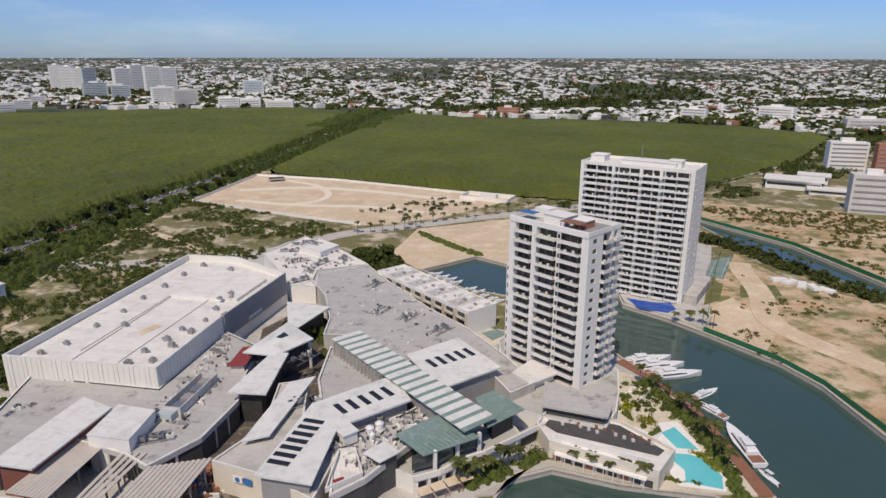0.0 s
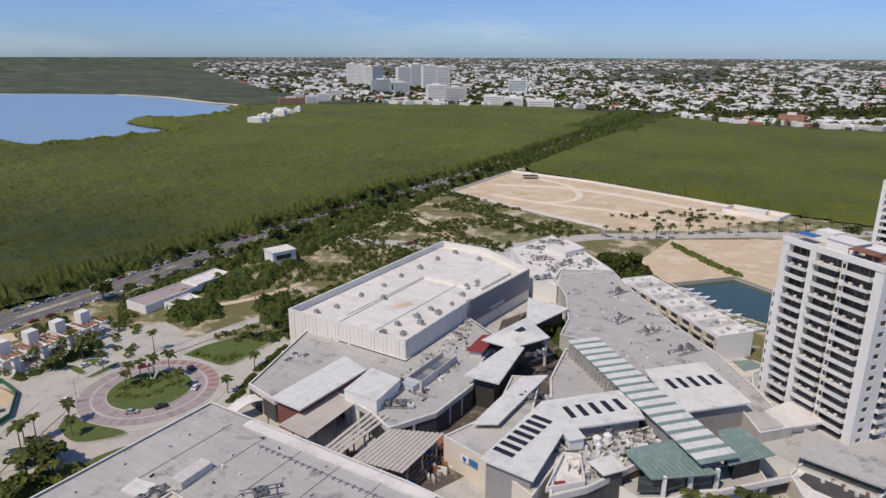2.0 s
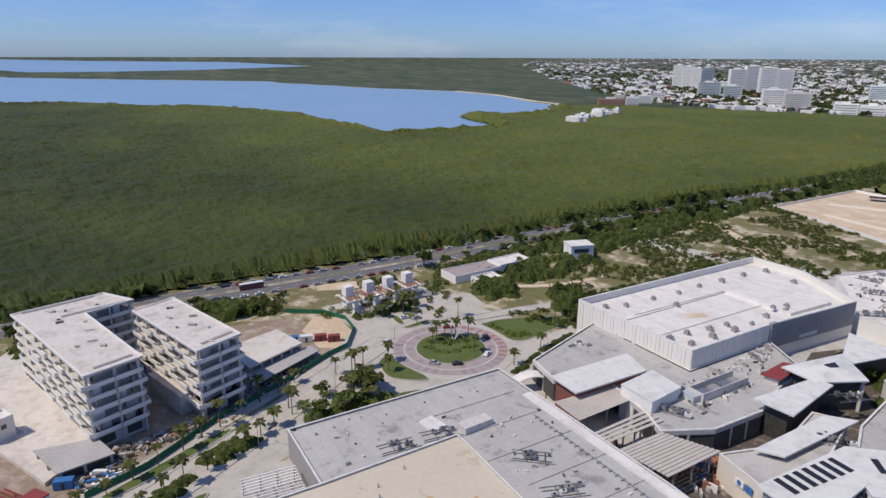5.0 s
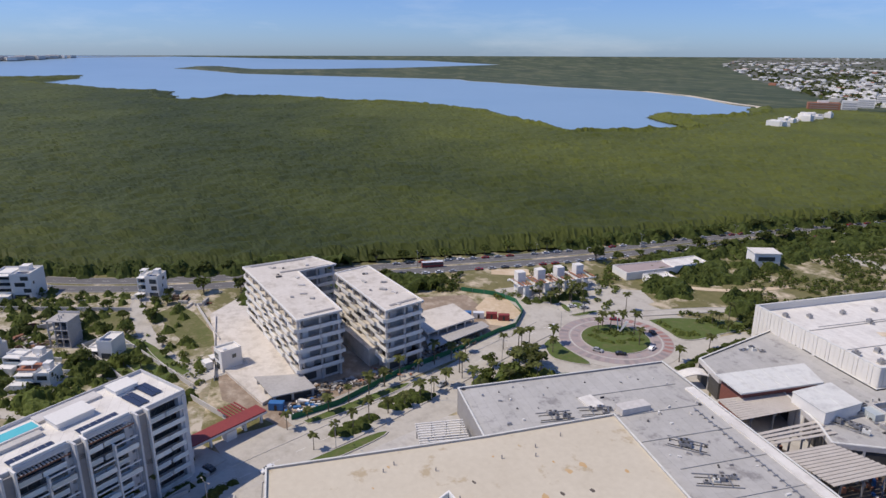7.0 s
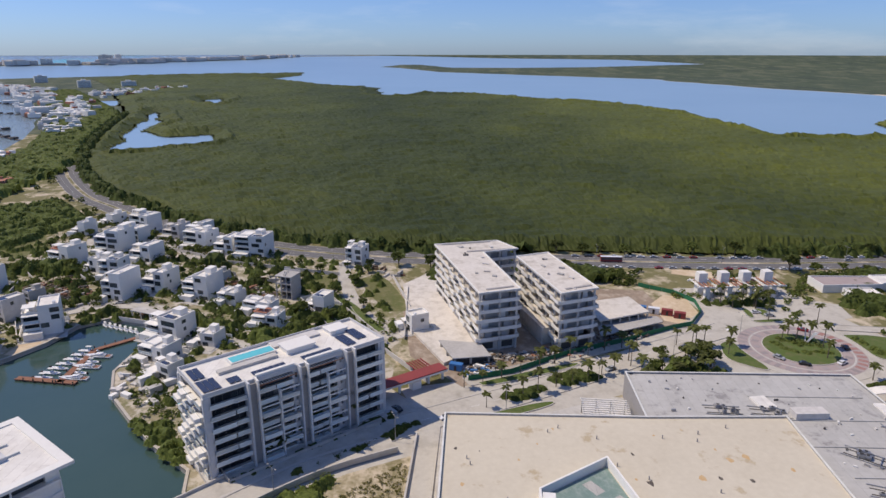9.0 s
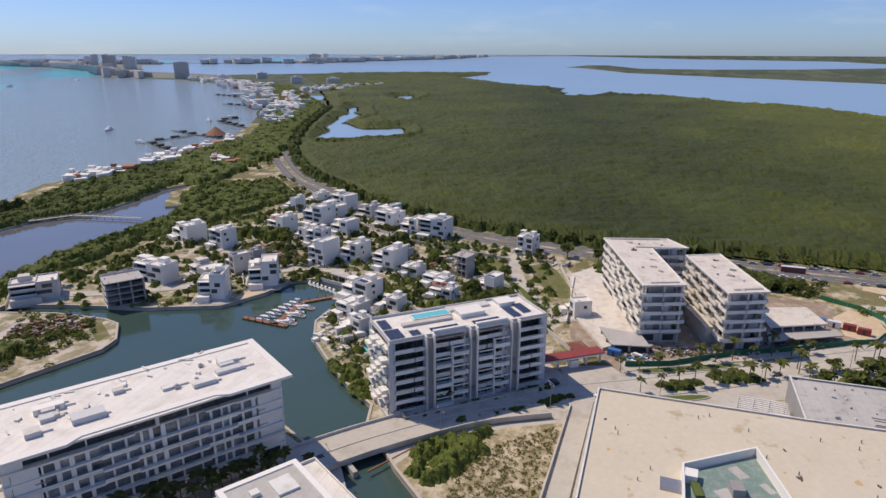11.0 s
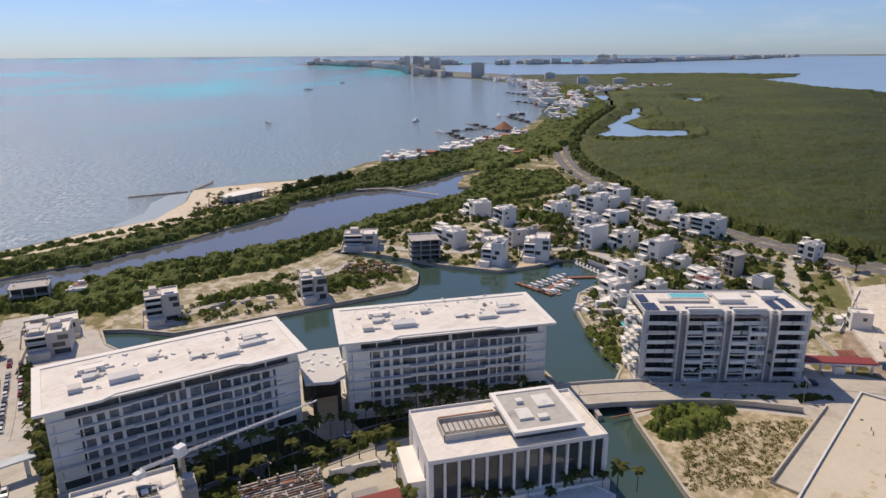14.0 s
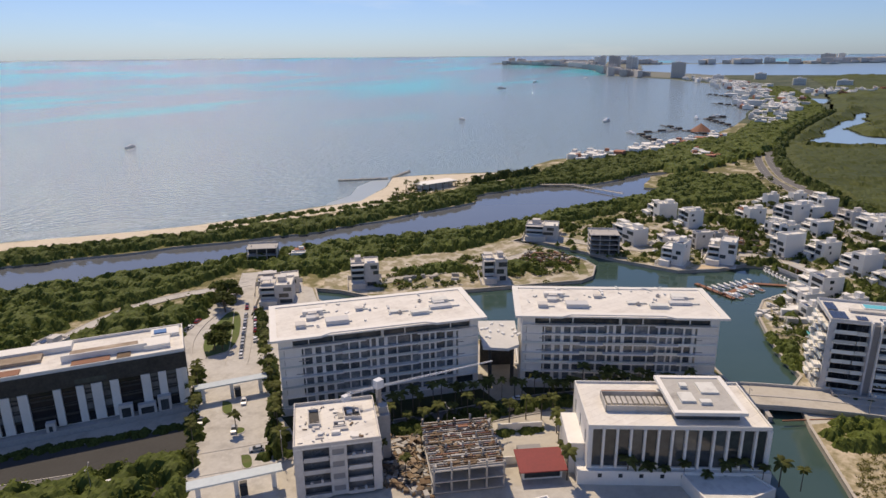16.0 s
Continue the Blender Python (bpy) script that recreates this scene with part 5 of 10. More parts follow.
for par, zz, p, q, w in ((AB, az, (-191.5, 28.6), (-193.6, 40.0), 1.2), (AB, az, (-254.0, 20.0), (-256.2, 44.0), 1.2), (AB, az, (-241.5, 30.0), (-243.0, 52.0), 1.4), (BB, bz, (-187.5, 59.4), (-190.4, 71.0), 1.2)):
    m, n = side(p, q)
    pbox("roof_slot", par, m, 0, 0, zz, n, w, 0.25, M_WALL_GREY, "dark roof joint strip")
prism("terrace_podium", [(-192.5, 52.0), (-194.0, 57.0), (-216.0, 54.0), (-216.0, 49.0)], 0, 7.0, M_SITE, BB)
low = thing("unfinished_podium", I4, "low unfinished concrete wing with a flat roof slab", "building shell")
prism("roof_slab", [(-199, 79), (-205.5, 104), (-224, 102.5), (-221, 84), (-212, 79)], 5.4, 6.0, M_SITE, low)
prism("lower_slab", [(-190, 76), (-200, 108), (-206, 108), (-206, 80)], 3.0, 3.4, M_CONC, low)
# near-black block in place of the shade below the slabs
prism("core", [(-203, 82), (-208, 101), (-221, 99), (-218, 84)], 0, 5.4, M_SHADE, low)
for k in range(6):
    pbox("column", low, I4, -200.0 - 1.05 * k, 79.6 + 4.6 * k, 0, 0.6, 0.6, 5.4, M_CONC)
pod = thing("site_podium", I4, "dusty pale concrete podium slab on the building site", "building shell")
prism("slab", [(-268, 2), (-283, 16), (-278, 24), (-262, 20), (-190, 25), (-180, 10), (-215, 0)], 0.0, 1.2, M_SITE, pod)
prism("ramp_roof", [(-195, 10), (-190, 26), (-178, 28), (-178, 13)], 3.4, 3.8, M_CONC, pod)
# solid near-black block for the shade under the ramp roof
prism("ramp_room", inset(ccw([(-195, 10), (-190, 26), (-178, 28), (-178, 13)]), 1.5), 0, 3.4, M_SHADE, pod)
for k, (x, y) in enumerate([(-194, 11), (-189.5, 25), (-178.8, 27), (-178.8, 14), (-186, 12.2), (-178.8, 20)]):
    pbox("ramp_column", pod, I4, x - 0.4, y - 0.4, 0, 0.8, 0.8, 3.4, M_CONC)

# block under construction, with a rough roof
b, n, z = block("unfinished_building", "white unfinished five-storey block with rough concrete roof", "building shell", (42.4, -134.6), (22.8, -123.2), 22.0, 0.6, 4, 3.7,
                [(1, W), (3, B), (2, N), (3, B), (1, W)], [(1, W), (3, B), (1, P), (3, B), (1, W)], [(1, W), (6, B), (1, W)], [(1, W), (2, N), (3, B), (2, W)], M_WHITE_OLD, M_WHITE_OLD, M_ROOF_WHITE, out=0.4, rec=1.5, parapet=0.9, glass=M_WALL_GREY)
rng = random.Random(4)
for k in range(12):
    pbox("roof_house" if k < 4 else "roof_clutter", b, I4, 2 + rng.uniform(0, n - 7), 2 + rng.uniform(0, 15), z, rng.uniform(1, 4), rng.uniform(1, 3), rng.uniform(0.3, 0.9), rng.choice((M_CONC, M_WHITE_OLD, M_WHITE)))
pbox("lift_core", b, I4, n - 1, 13, 0, 5, 6, z - 1, M_CONC)
pbox("lift_roof", b, I4, n + 1, 14, z - 1, 2.5, 2.5, 2.2, M_CONC)

# dark office block with white fins
b, n, z = block("office_building", "black-clad office block with tall white vertical fins", "office building", (118.0, -228.0), (44.0, -202.2), 22.0, 2.0, 5, 3.6,
                None, [(1, W), (4, G), (1, W)], [(1, W), (8, G), (1, W)], [(1, W), (4, G), (1, W)], M_WHITE, M_DARK, M_ROOF_WHITE, out=0.1, rec=1.0, parapet=1.0, core=M_DARK, glass=M_SKYLIGHT)
FINS = [(2.5, 2.2), (7.5, 2.4), (12.0, 2.8), (16.5, 2.2), (22.0, 2.4), (25.6, 2.6), (30.4, 2.6), (39.8, 2.1), (46.1, 2.1), (50.3, 3.0), (55.6, 2.5), (64.6, 2.7), (69.7, 2.4), (75.2, 1.9)]
for x0, w in FINS:
    pbox("fin", b, I4, x0, -0.7, 2.4, w, 1.5, 12.4, M_WHITE, "tall white facade fin")
for (x0, w), (x1, _) in zip(FINS, FINS[1:]):
    for i in range(4):
        pbox("window", b, I4, x0 + w + 0.15, 0.3, 2.6 + 3.1 * i, x1 - x0 - w - 0.3, 0.12, 2.5, M_GLASS_PALE if x1 - x0 - w < 4 and i else M_SKYLIGHT)
        pbox("spandrel", b, I4, x0 + w, 0.15, 5.1 + 3.1 * i, x1 - x0 - w, 0.3, 0.6, M_DARK)
for x0, w, h in ((57.0, 4.2, 4.4), (62.6, 5.4, 3.4), (68.6, 4.0, 5.0), (36.5, 2.6, 3.0)):
    pbox("entrance_box", b, I4, x0, -2.6, 1.8, w, 2.0, h, M_WHITE_OLD)
    pbox("entrance_opening", b, I4, x0 + 0.8, -2.66, 2.0, w - 1.6, 0.1, h - 1.2, M_GLASS)
pbox("cladding", b, I4, 0, 0.55, 2.0, n, 0.4, 18.0, M_DARK)
pbox("dark_band", b, I4, -0.3, -0.45, z - 5.6, n + 0.6, 1.0, 5.4, M_DARK, "black fascia band")
pbox("fascia_window", b, I4, 46.0, -0.5, z - 5.0, 9.0, 0.1, 1.6, M_GLASS)
pbox("roof_terrace", b, I4, n - 34, 7, z, 20, 5, 1.2, M_DIRT)
pbox("roof_terrace", b, I4, n - 62, 9, z, 20, 5, 1.2, M_DIRT)
for x0, w, d, mt in ((n - 33, 11, 3.6, M_WOOD), (n - 20, 4, 9, M_DUG), (n - 60, 13, 4, M_WOOD)):
    pbox("roof_strip", b, I4, x0, 1.8, z, w, d, 0.5, mt, "rusty brown roof strip")
put("roof_wall", boxes_mesh("roof_wall", [(n - 36, 6, 0, 25, 0.4, 2.3), (n - 12, 5, 0, 8, 7, 1.6), (n - 10, 14, 0, 9, 6, 1.2), (n - 64, 15, 0, 30, 5, 1.8)], M_WHITE), b, T3((0, 0, z)))
pbox("blue_tarpaulin", b, I4, n - 9, 15, z + 1.25, 4, 3, 0.4, M_BLUE, "crumpled blue tarpaulin")
pbox("plinth", b, I4, -2, -3, 0, n + 4, 28, 1.8, M_CONC)

# ---- shopping centre ----
def flat_roofed(name, label, cat, poly, z0, z1, wall, roof, parapet=0.8, wide=0.4, group="", fascia=0.0):
    """A low building: walls round an outline, a sunk roof and a parapet."""
    poly = ccw(poly)
    b = thing(name, I4, label, cat, group)
    # below a fascia the wall is coloured near-black for the shade under it
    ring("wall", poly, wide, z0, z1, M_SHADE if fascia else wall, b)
    if fascia:
        ring("fascia", inset(poly, -0.25), 0.24, z1 - fascia, z1, wall, b)
        for (p, q) in zip(poly, poly[1:] + poly[:1]):
            m, n = side(p, q)
            for k in range(1, int(n / 7)):
                pbox("column", b, m, k * n / int(n / 7), -0.2, z0, 0.7, 0.5, z1 - fascia, wall)
    prism("roof", inset(poly, wide - 0.02), z1 - parapet - 0.4, z1 - parapet, roof, b)
    ring("coping", inset(poly, -0.08), wide + 0.16, z1, z1 + 0.12, M_ROOF_METAL, b)
    return b


def sheet_roof(name, label, poly, z, thick, material, under=0.0, seams=0, cat="roof", tilt=(0, 0), post=M_WHITE):
    """A thin roof on set-back walls; tilt raises it along x and y per metre; seams run along its first side."""
    poly = ccw(poly)
    cx, cy = sum(p[0] for p in poly) / len(poly), sum(p[1] for p in poly) / len(poly)
    b = thing(name, T3((cx, cy, 0)), label, cat)
    loc = [(x - cx, y - cy) for x, y in poly]

    def h(x, y):
        return z + tilt[0] * x + tilt[1] * y
    n = len(loc)
    v = [(x, y, h(x, y) - thick) for x, y in loc] + [(x, y, h(x, y)) for x, y in loc]
    f = [tuple(range(n))[::-1], tuple(range(n, 2 * n))] + [(i, (i + 1) % n, n + (i + 1) % n, n + i) for i in range(n)]
    put("roof_sheet", mesh_of("roof_sheet", v, f, material), b)
    if under:
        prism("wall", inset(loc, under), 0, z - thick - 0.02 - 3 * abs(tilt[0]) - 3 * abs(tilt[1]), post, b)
    if seams and n == 4:
        a, c, d, e = (Vector(p) for p in loc)
        for k in range(1, seams):
            s, t = a.lerp(e, k / seams), c.lerp(d, k / seams)
            m, ln = side(s, t)
            put("seam", box_mesh(round(ln, 1), 0.08, 0.07, material), b, T3((0, 0, h(*((s + t) / 2)))) @ m @ T3((0, -0.04, 0)))
    return b


# big-box cinema and store: ribbed white walls, sunk roof
BOX = [(-149.5, 204.8), (-92.6, 195.4), (-84.6, 241.8), (-72.0, 293.0), (-102.0, 317.4), (-129.2, 321.8)]
b = flat_roofed("department_store", "large pale windowless store box with ribbed walls", "store", BOX, 0, 15.5, M_BOX, M_ROOF_WHITE, parapet=2.9, wide=0.7)
for p, q in list(zip(BOX, BOX[1:]))[:2]:
    m, n = side(p, q)
    k = int(n / 1.9)
    for i in range(k):
        pbox("rib", b, m, i * n / k + (0.12, 0.0, 0.3)[i % 3], (-0.14, -0.22, -0.09)[i % 3], 3.6, n / k * (0.8, 0.7, 0.6)[i % 3], 0.3, 11.7, M_BOX)
m, n = side(BOX[2], BOX[3])
pbox("grey_cladding", b, m, 0.4, -0.22, 5, n - 0.8, 0.25, 10.3, M_WALL_GREY, "smooth grey wall cladding")
pbox("entrance_tower", b, m, -1.8, -0.9, 3, 3.6, 1.6, 12.9, M_WALL_GREY)
pbox("sign_panel", b, m, 17, -0.4, 6, 11, 0.25, 1.5, M_GLASS_G)
prism("raised_roof", [(-117, 268), (-86, 262), (-80, 288), (-103, 309), (-112, 300)], 12.6, 14.0, M_ROOF_WHITE, b)
put("roof_seam", box_mesh(100, 0.25, 0.25, M_WALL_GREY), b, T3((-127, 206, 12.6)) @ pose(0, 0, 0, 0, 0, 80.5))


def rooftop_unit():
    u = thing("rooftop_unit", I4, "grey metal rooftop ventilation unit on a kerb", "air conditioner", "rooftop units")
    pbox("kerb", u, I4, -1.0, -0.8, 0, 2.0, 1.6, 0.35, M_CONC_PALE)
    pbox("casing", u, I4, -0.9, -0.7, 0.35, 1.8, 1.4, 1.1, M_STEEL)
    bm = bmesh.new()
    bmesh.ops.create_cone(bm, segments=10, radius1=0.62, radius2=0.5, depth=0.45, cap_ends=True)
    part("fan_hood", bm, M_WALL_GREY, u, m=T3((0.1, 0, 1.65)))
    pbox("duct", u, I4, 0.9, -0.25, 0.5, 0.9, 0.5, 0.5, M_STEEL)
    return u


UNIT = rooftop_unit()
UNIT.matrix_basis = T3((-140.5, 211.5, 12.62))
rng = random.Random(12)
units = [(-135.5 + 2.9 * k, 219 + 15.4 * k, 12.62) for k in range(7)] + [(-106 + 2.6 * k, 203.5 + 9.5 * k, 12.62) for k in range(4)] + [(-98 + 1.7 * k, 205 + 12 * k, 12.62) for k in range(6)] + [(-122, 236, 12.62), (-92, 262, 14.0), (-90, 268, 14.0), (-100, 300, 14.0)]
for x, y, z in units:
    copy_thing(UNIT, T3((x + rng.uniform(-1, 1), y + rng.uniform(-1, 1), z)) @ pose(0, 0, 0, 0, 0, -10 + rng.choice((0, 90, 180))) @ Matrix.Scale(rng.uniform(0.85, 1.25), 4))
for x0, y0, w, d in ((-128, 214, 0.2, 92), (-110, 205, 0.2, 70)):
    put("cable_tray", box_mesh(w, d, 0.15, M_STEEL), b, T3((x0, y0, 12.66)) @ pose(0, 0, 0, 0, 0, -10.5))
tarp = put("roof_patch", box_mesh(9, 4, 0.06, M_SAND), b, T3((-112, 228, 12.63)) @ pose(0, 0, 0, 0, 0, 60), "yellow stained roof patch")

# anchor store and the parking deck
ANCHOR = [(-148.5, 67.8), (-118.9, 62.0), (-113.3, 103.4), (-76.0, 95.6), (-52.0, 90.5), (-47.0, 127.0), (-61.3, 130.4), (-135.4, 142.6)]
b = flat_roofed("anchor_store", "broad low store with grey membrane roof", "store", ANCHOR, 0, 9.6, M_WALL_GREY, M_ROOF_GREY, parapet=0.6)
for k in range(5):
    put("roof_step", box_mesh(0.4, 36 - 3 * k, 0.3, M_ROOF_GREY), b, T3((-128 + 14 * k, 100 + 1.0 * k, 8.98)) @ pose(0, 0, 0, 0, 0, -10))
pbox("roof_house", b, side((-113, 104), (-111, 122))[0], 2, 0, 9.0, 10, 4, 2.2, M_WHITE_OLD)
pbox("roof_hatch", b, I4, -127, 100, 9.0, 7, 5, 0.5, M_ROOF_WHITE)
pbox("front_column", b, I4, -148.2, 69, 0, 1.2, 1.2, 9, M_WOOD)
put("edge_walk", boxes_mesh("edge_walk", [(0, 0, 0, 66, 3.2, 0.5)], M_ROOF_WHITE), b, side((-52, 128.6), (-112, 138.6))[0] @ T3((0, 0.4, 9.0)))
put("conduit", boxes_mesh("conduit", [(2.2 * k, 0, 0, 0.3, 1.3, 0.3) for k in range(22)] + [(0, 0.5, 0.25, 48, 0.15, 0.12)], M_STEEL), b, side((-60, 122), (-108, 130))[0] @ T3((0, 0, 9.05)))


def plant_cluster(x, y, z, turn, seed, label="cluster of rooftop air-conditioning plant and pipes"):
    r = random.Random(seed)
    c = thing("rooftop_plant", pose(x, y, z, 0, 0, turn), label, "air conditioner")
    for k in range(6):
        w, d, h = r.uniform(0.9, 2.2), r.uniform(0.8, 1.6), r.uniform(0.6, 1.5)
        u = pbox("casing", c, I4, r.uniform(-5, 4), r.uniform(-2.2, 1.6), 0.15, w, d, h, r.choice((M_STEEL, M_WALL_GREY, M_STEEL, M_ROOF_METAL)))
        bm = bmesh.new()
        bmesh.ops.create_cone(bm, segments=8, radius1=0.4, radius2=0.4, depth=0.15, cap_ends=True)
        part("fan", bm, M_DARK, u, m=T3((w / 2, d / 2, h + 0.07)))
    put("pipe_run", boxes_mesh("pipe_run", [(-6, -2.6, 0.1, 12, 0.2, 0.2), (-6, 2.4, 0.1, 11, 0.2, 0.2), (-2, -2.6, 0.3, 0.2, 5, 0.2), (3, -2.6, 0.3, 0.2, 5, 0.2)], M_STEEL), c)
    put("skid", boxes_mesh("skid", [(-5.5, -1.6, 0, 10.5, 0.25, 0.15), (-5.5, 1.0, 0, 10.5, 0.25, 0.15)], M_DARK), c)
    return c


for k, (x, y, z, a) in enumerate([(-121, 88, 9.0, 75), (-118, 101, 9.0, 70), (-93, 113, 9.0, 40), (-78, 108, 9.0, 60), (-82, 166, 8.1, 20), (-86, 176, 8.1, 80), (-131, 182, 7.2, 60), (-42, 184, 9.5, 30), (-20, 172, 9.5, 40), (-28, 160, 9.5, 20), (-12, 255, 8.7, 60), (2, 241, 8.7, 50), (-30, 295, 8.7, 60), (-24, 262, 8.7, 60), (-66, 300, 9.2, 40), (-48, 215, 9.2, 60), (-5, 190, 9.0, 30)]):
    plant_cluster(x, y, z, a, 40 + k)

DECK = [(-130.0, 2.8), (-71.6, -8.6), (-46.0, -13.6), (-24.0, 30.0), (-40.0, 84.0), (-52.2, 90.3), (-76.0, 95.4), (-113.2, 103.2), (-119.1, 61.8)]
b = flat_roofed("parking_deck", "beige roof deck of a low parking building", "car park", DECK, 0, 10.6, M_CONC, M_DECK, parapet=0.55, wide=0.35)
rng = random.Random(21)
for k in range(26):
    x, y = rng.uniform(-118, -60), rng.uniform(2, 88)
    if bool(inside([x], [y], inset(ccw(DECK), 3))[0]):
        post = pbox("deck_post", b, I4, x, y, 10.05, 0.25, 0.25, 1.1, M_WALL_GREY)
for k in range(34):
    x, y = rng.uniform(-122, -58), rng.uniform(2, 92)
    if bool(inside([x], [y], inset(ccw(DECK), 2))[0]) and not (-100 < x < -58 and 13 < y < 45):
        rr = rng.choice((0.25, 0.35, 0.5, 0.9))
        prism("rust_stain" if k % 4 else "tar_patch", [(x + rr * rng.uniform(0.5, 1.5) * 1.6 * math.cos(q), y + rr * rng.uniform(0.5, 1.5) * math.sin(q)) for q in (0, 0.8, 1.6, 2.4, 3.2, 4.0, 4.8, 5.6)], 10.05, 10.058, M_RUST if k % 4 else M_STREET, b)
court = thing("roof_court", I4, "white-walled roof court with a green floor", "sports court")
ring("wall", [(-99.5, 41.5), (-89.5, 20.0), (-60, 14), (-62, 44)], 0.5, 10.05, 12.6, M_WHITE, court)
prism("court_floor", [(-98.2, 40.8), (-89, 21), (-61, 15), (-63, 43)], 10.06, 10.2, M_GREEN_ROOF, court)
prism("stair_head", [(-88, 20.5), (-84.5, 19.5), (-83.8, 22.5), (-87.2, 23.5)], 10.06, 12.4, M_WHITE, court)
prism("steel_grating", [(-86, 14), (-81, 13), (-79.5, 19), (-84.5, 20)], 10.06, 10.5, M_STEEL, court)
for x, y, w, d in ((-92, 32, 5, 3), (-82, 26, 4, 4), (-74, 34, 6, 2.5), (-86, 38, 4, 2)):
    pbox("floor_patch", court, pose(x, y, 0, 0, 0, 25), 0, 0, 10.2, w, d, 0.02, M_ROOF_GREY)
pbox("plant_box", court, I4, -84, 30, 10.2, 4, 3, 2.2, M_WALL_GREY)
pbox("planter", court, I4, -86.5, 21, 10.2, 8, 2, 0.9, M_GRASS)
ramp = thing("deck_ramp", I4, "concrete vehicle ramp with low walls beside the car park", "ramp")
m, n = side((-141, 4.5), (-80, -8.5))
put("carriageway", mesh_of("carriageway", [(0, -8, 0.2), (n, -8, 0.9), (n, -1.2, 0.9), (0, -1.2, 0.2), (0, -8, 0), (n, -8, 0), (n, -1.2, 0), (0, -1.2, 0)], [(0, 1, 2, 3), (0, 4, 5, 1), (1, 5, 6, 2), (2, 6, 7, 3), (3, 7, 4, 0)], M_ROADC), ramp, m)
put("ramp_wall", mesh_of("ramp_wall", [(8, -8.5, 0), (n, -8.5, 0), (n, -8.5, 2.2), (8, -8.5, 1.2), (8, -8.0, 0), (n, -8.0, 0), (n, -8.0, 2.2), (8, -8.0, 1.2)], [(0, 1, 2, 3), (5, 4, 7, 6), (3, 2, 6, 7), (0, 3, 7, 4), (1, 5, 6, 2)], M_CONC_PALE), ramp, m)
trel = thing("trellis_canopy", I4, "white slatted trellis canopy beside the anchor store", "canopy")
m, n = side((-141.0, 49.5), (-136.8, 65.0))
put("slat", boxes_mesh("slat", [(0, -13.5 + 1.3 * k, 5.2, 15, 0.35, 0.2) for k in range(11)], M_WHITE), trel, m)
for k in range(4):
    pbox("beam", trel, m, 0.5 + 4.6 * k, -14, 4.8, 0.3, 14.5, 0.4, M_WALL_GREY)
    pbox("post", trel, m, 0.5 + 4.6 * k, -0.4, 0, 0.3, 0.3, 4.8, M_WALL_GREY)
    pbox("post", trel, m, 0.5 + 4.6 * k, -13.6, 0, 0.3, 0.3, 4.8, M_WALL_GREY)

# mall wings between the store boxes
flat_roofed("mall_wing", "grey-roofed single-storey mall wing", "store", [(-133.6, 158.8), (-119, 153), (-106, 166), (-86, 158), (-78, 152.5), (-68, 166), (-63.5, 187), (-66.4, 206), (-66, 226), (-84.4, 241), (-92.4, 195), (-140.5, 204)], 0, 8.2, M_WHITE_OLD, M_ROOF_GREY, parapet=0.5, fascia=1.6)
arc = thing("arched_canopy", side((-133, 147.5), (-126, 160))[0], "white arched entrance canopy beside the mall roof", "canopy")
pts = [(0.4 + 1.36 * i, 3.6 + 2.2 * math.sin(math.pi * i / 10)) for i in range(11)]
v = [(x, y, z + d) for d in (0, 0.3) for x, z in pts for y in (-2.6, 2.6)]
f = [q for i in range(10) for q in ((2 * i, 2 * i + 1, 2 * i + 3, 2 * i + 2), (22 + 2 * i, 24 + 2 * i, 25 + 2 * i, 23 + 2 * i), (2 * i, 2 * i + 2, 24 + 2 * i, 22 + 2 * i), (2 * i + 1, 23 + 2 * i, 25 + 2 * i, 2 * i + 3))] + [(0, 22, 23, 1), (20, 21, 43, 42)]
put("arched_roof", mesh_of("arched_roof", v, f, M_ROOF_WHITE), arc)
for x in (0.6, 13.6):
    for y in (-2.4, 2.2):
        pbox("post", arc, I4, x, y, 0, 0.25, 0.25, 3.7, M_STEEL)
sheet_roof("canopy_roof", "long white sheet-metal roof with dark overhang", [(-118.4, 150), (-105.4, 147.4), (-99.4, 178.4), (-111.6, 184.8)], 10.9, 0.5, M_ROOF_METAL, under=1.5, seams=6, post=M_BRICK)
sheet_roof("plant_house", "white sheet-metal plant house with a ridge", [(-98.4, 161.6), (-85.3, 159.2), (-84.5, 175), (-97.3, 178.4)], 12.0, 0.35, M_ROOF_METAL, under=0.15, seams=2, post=M_WHITE)
pav = thing("pavilion_roof", I4, "white faceted pavilion roof with a small skylight", "roof")
PV = [(-69.6, 214.2), (-57.2, 211.5), (-46.3, 226), (-59.6, 241.6)]
pv_top = (-57.5, 225.5)
put("roof_sheet", mesh_of("roof_sheet", [(x, y, 11.6) for x, y in PV] + [(x, y, 12.1) for x, y in PV] + [(pv_top[0] + (x - pv_top[0]) * 0.22, pv_top[1] + (y - pv_top[1]) * 0.22, 13.5) for x, y in PV], [(3, 2, 1, 0)] + [(i, (i + 1) % 4, 4 + (i + 1) % 4, 4 + i) for i in range(4)] + [(4 + i, 4 + (i + 1) % 4, 8 + (i + 1) % 4, 8 + i) for i in range(4)] + [(8, 9, 10, 11)], M_ROOF_METAL), pav)
prism("skylight", [(pv_top[0] + (x - pv_top[0]) * 0.17, pv_top[1] + (y - pv_top[1]) * 0.17) for x, y in PV], 13.5, 13.8, M_SKYLIGHT, pav, "small dark skylight")
prism("wall", inset(ccw(PV), 2.6), 0, 11.58, M_GLASS, pav)
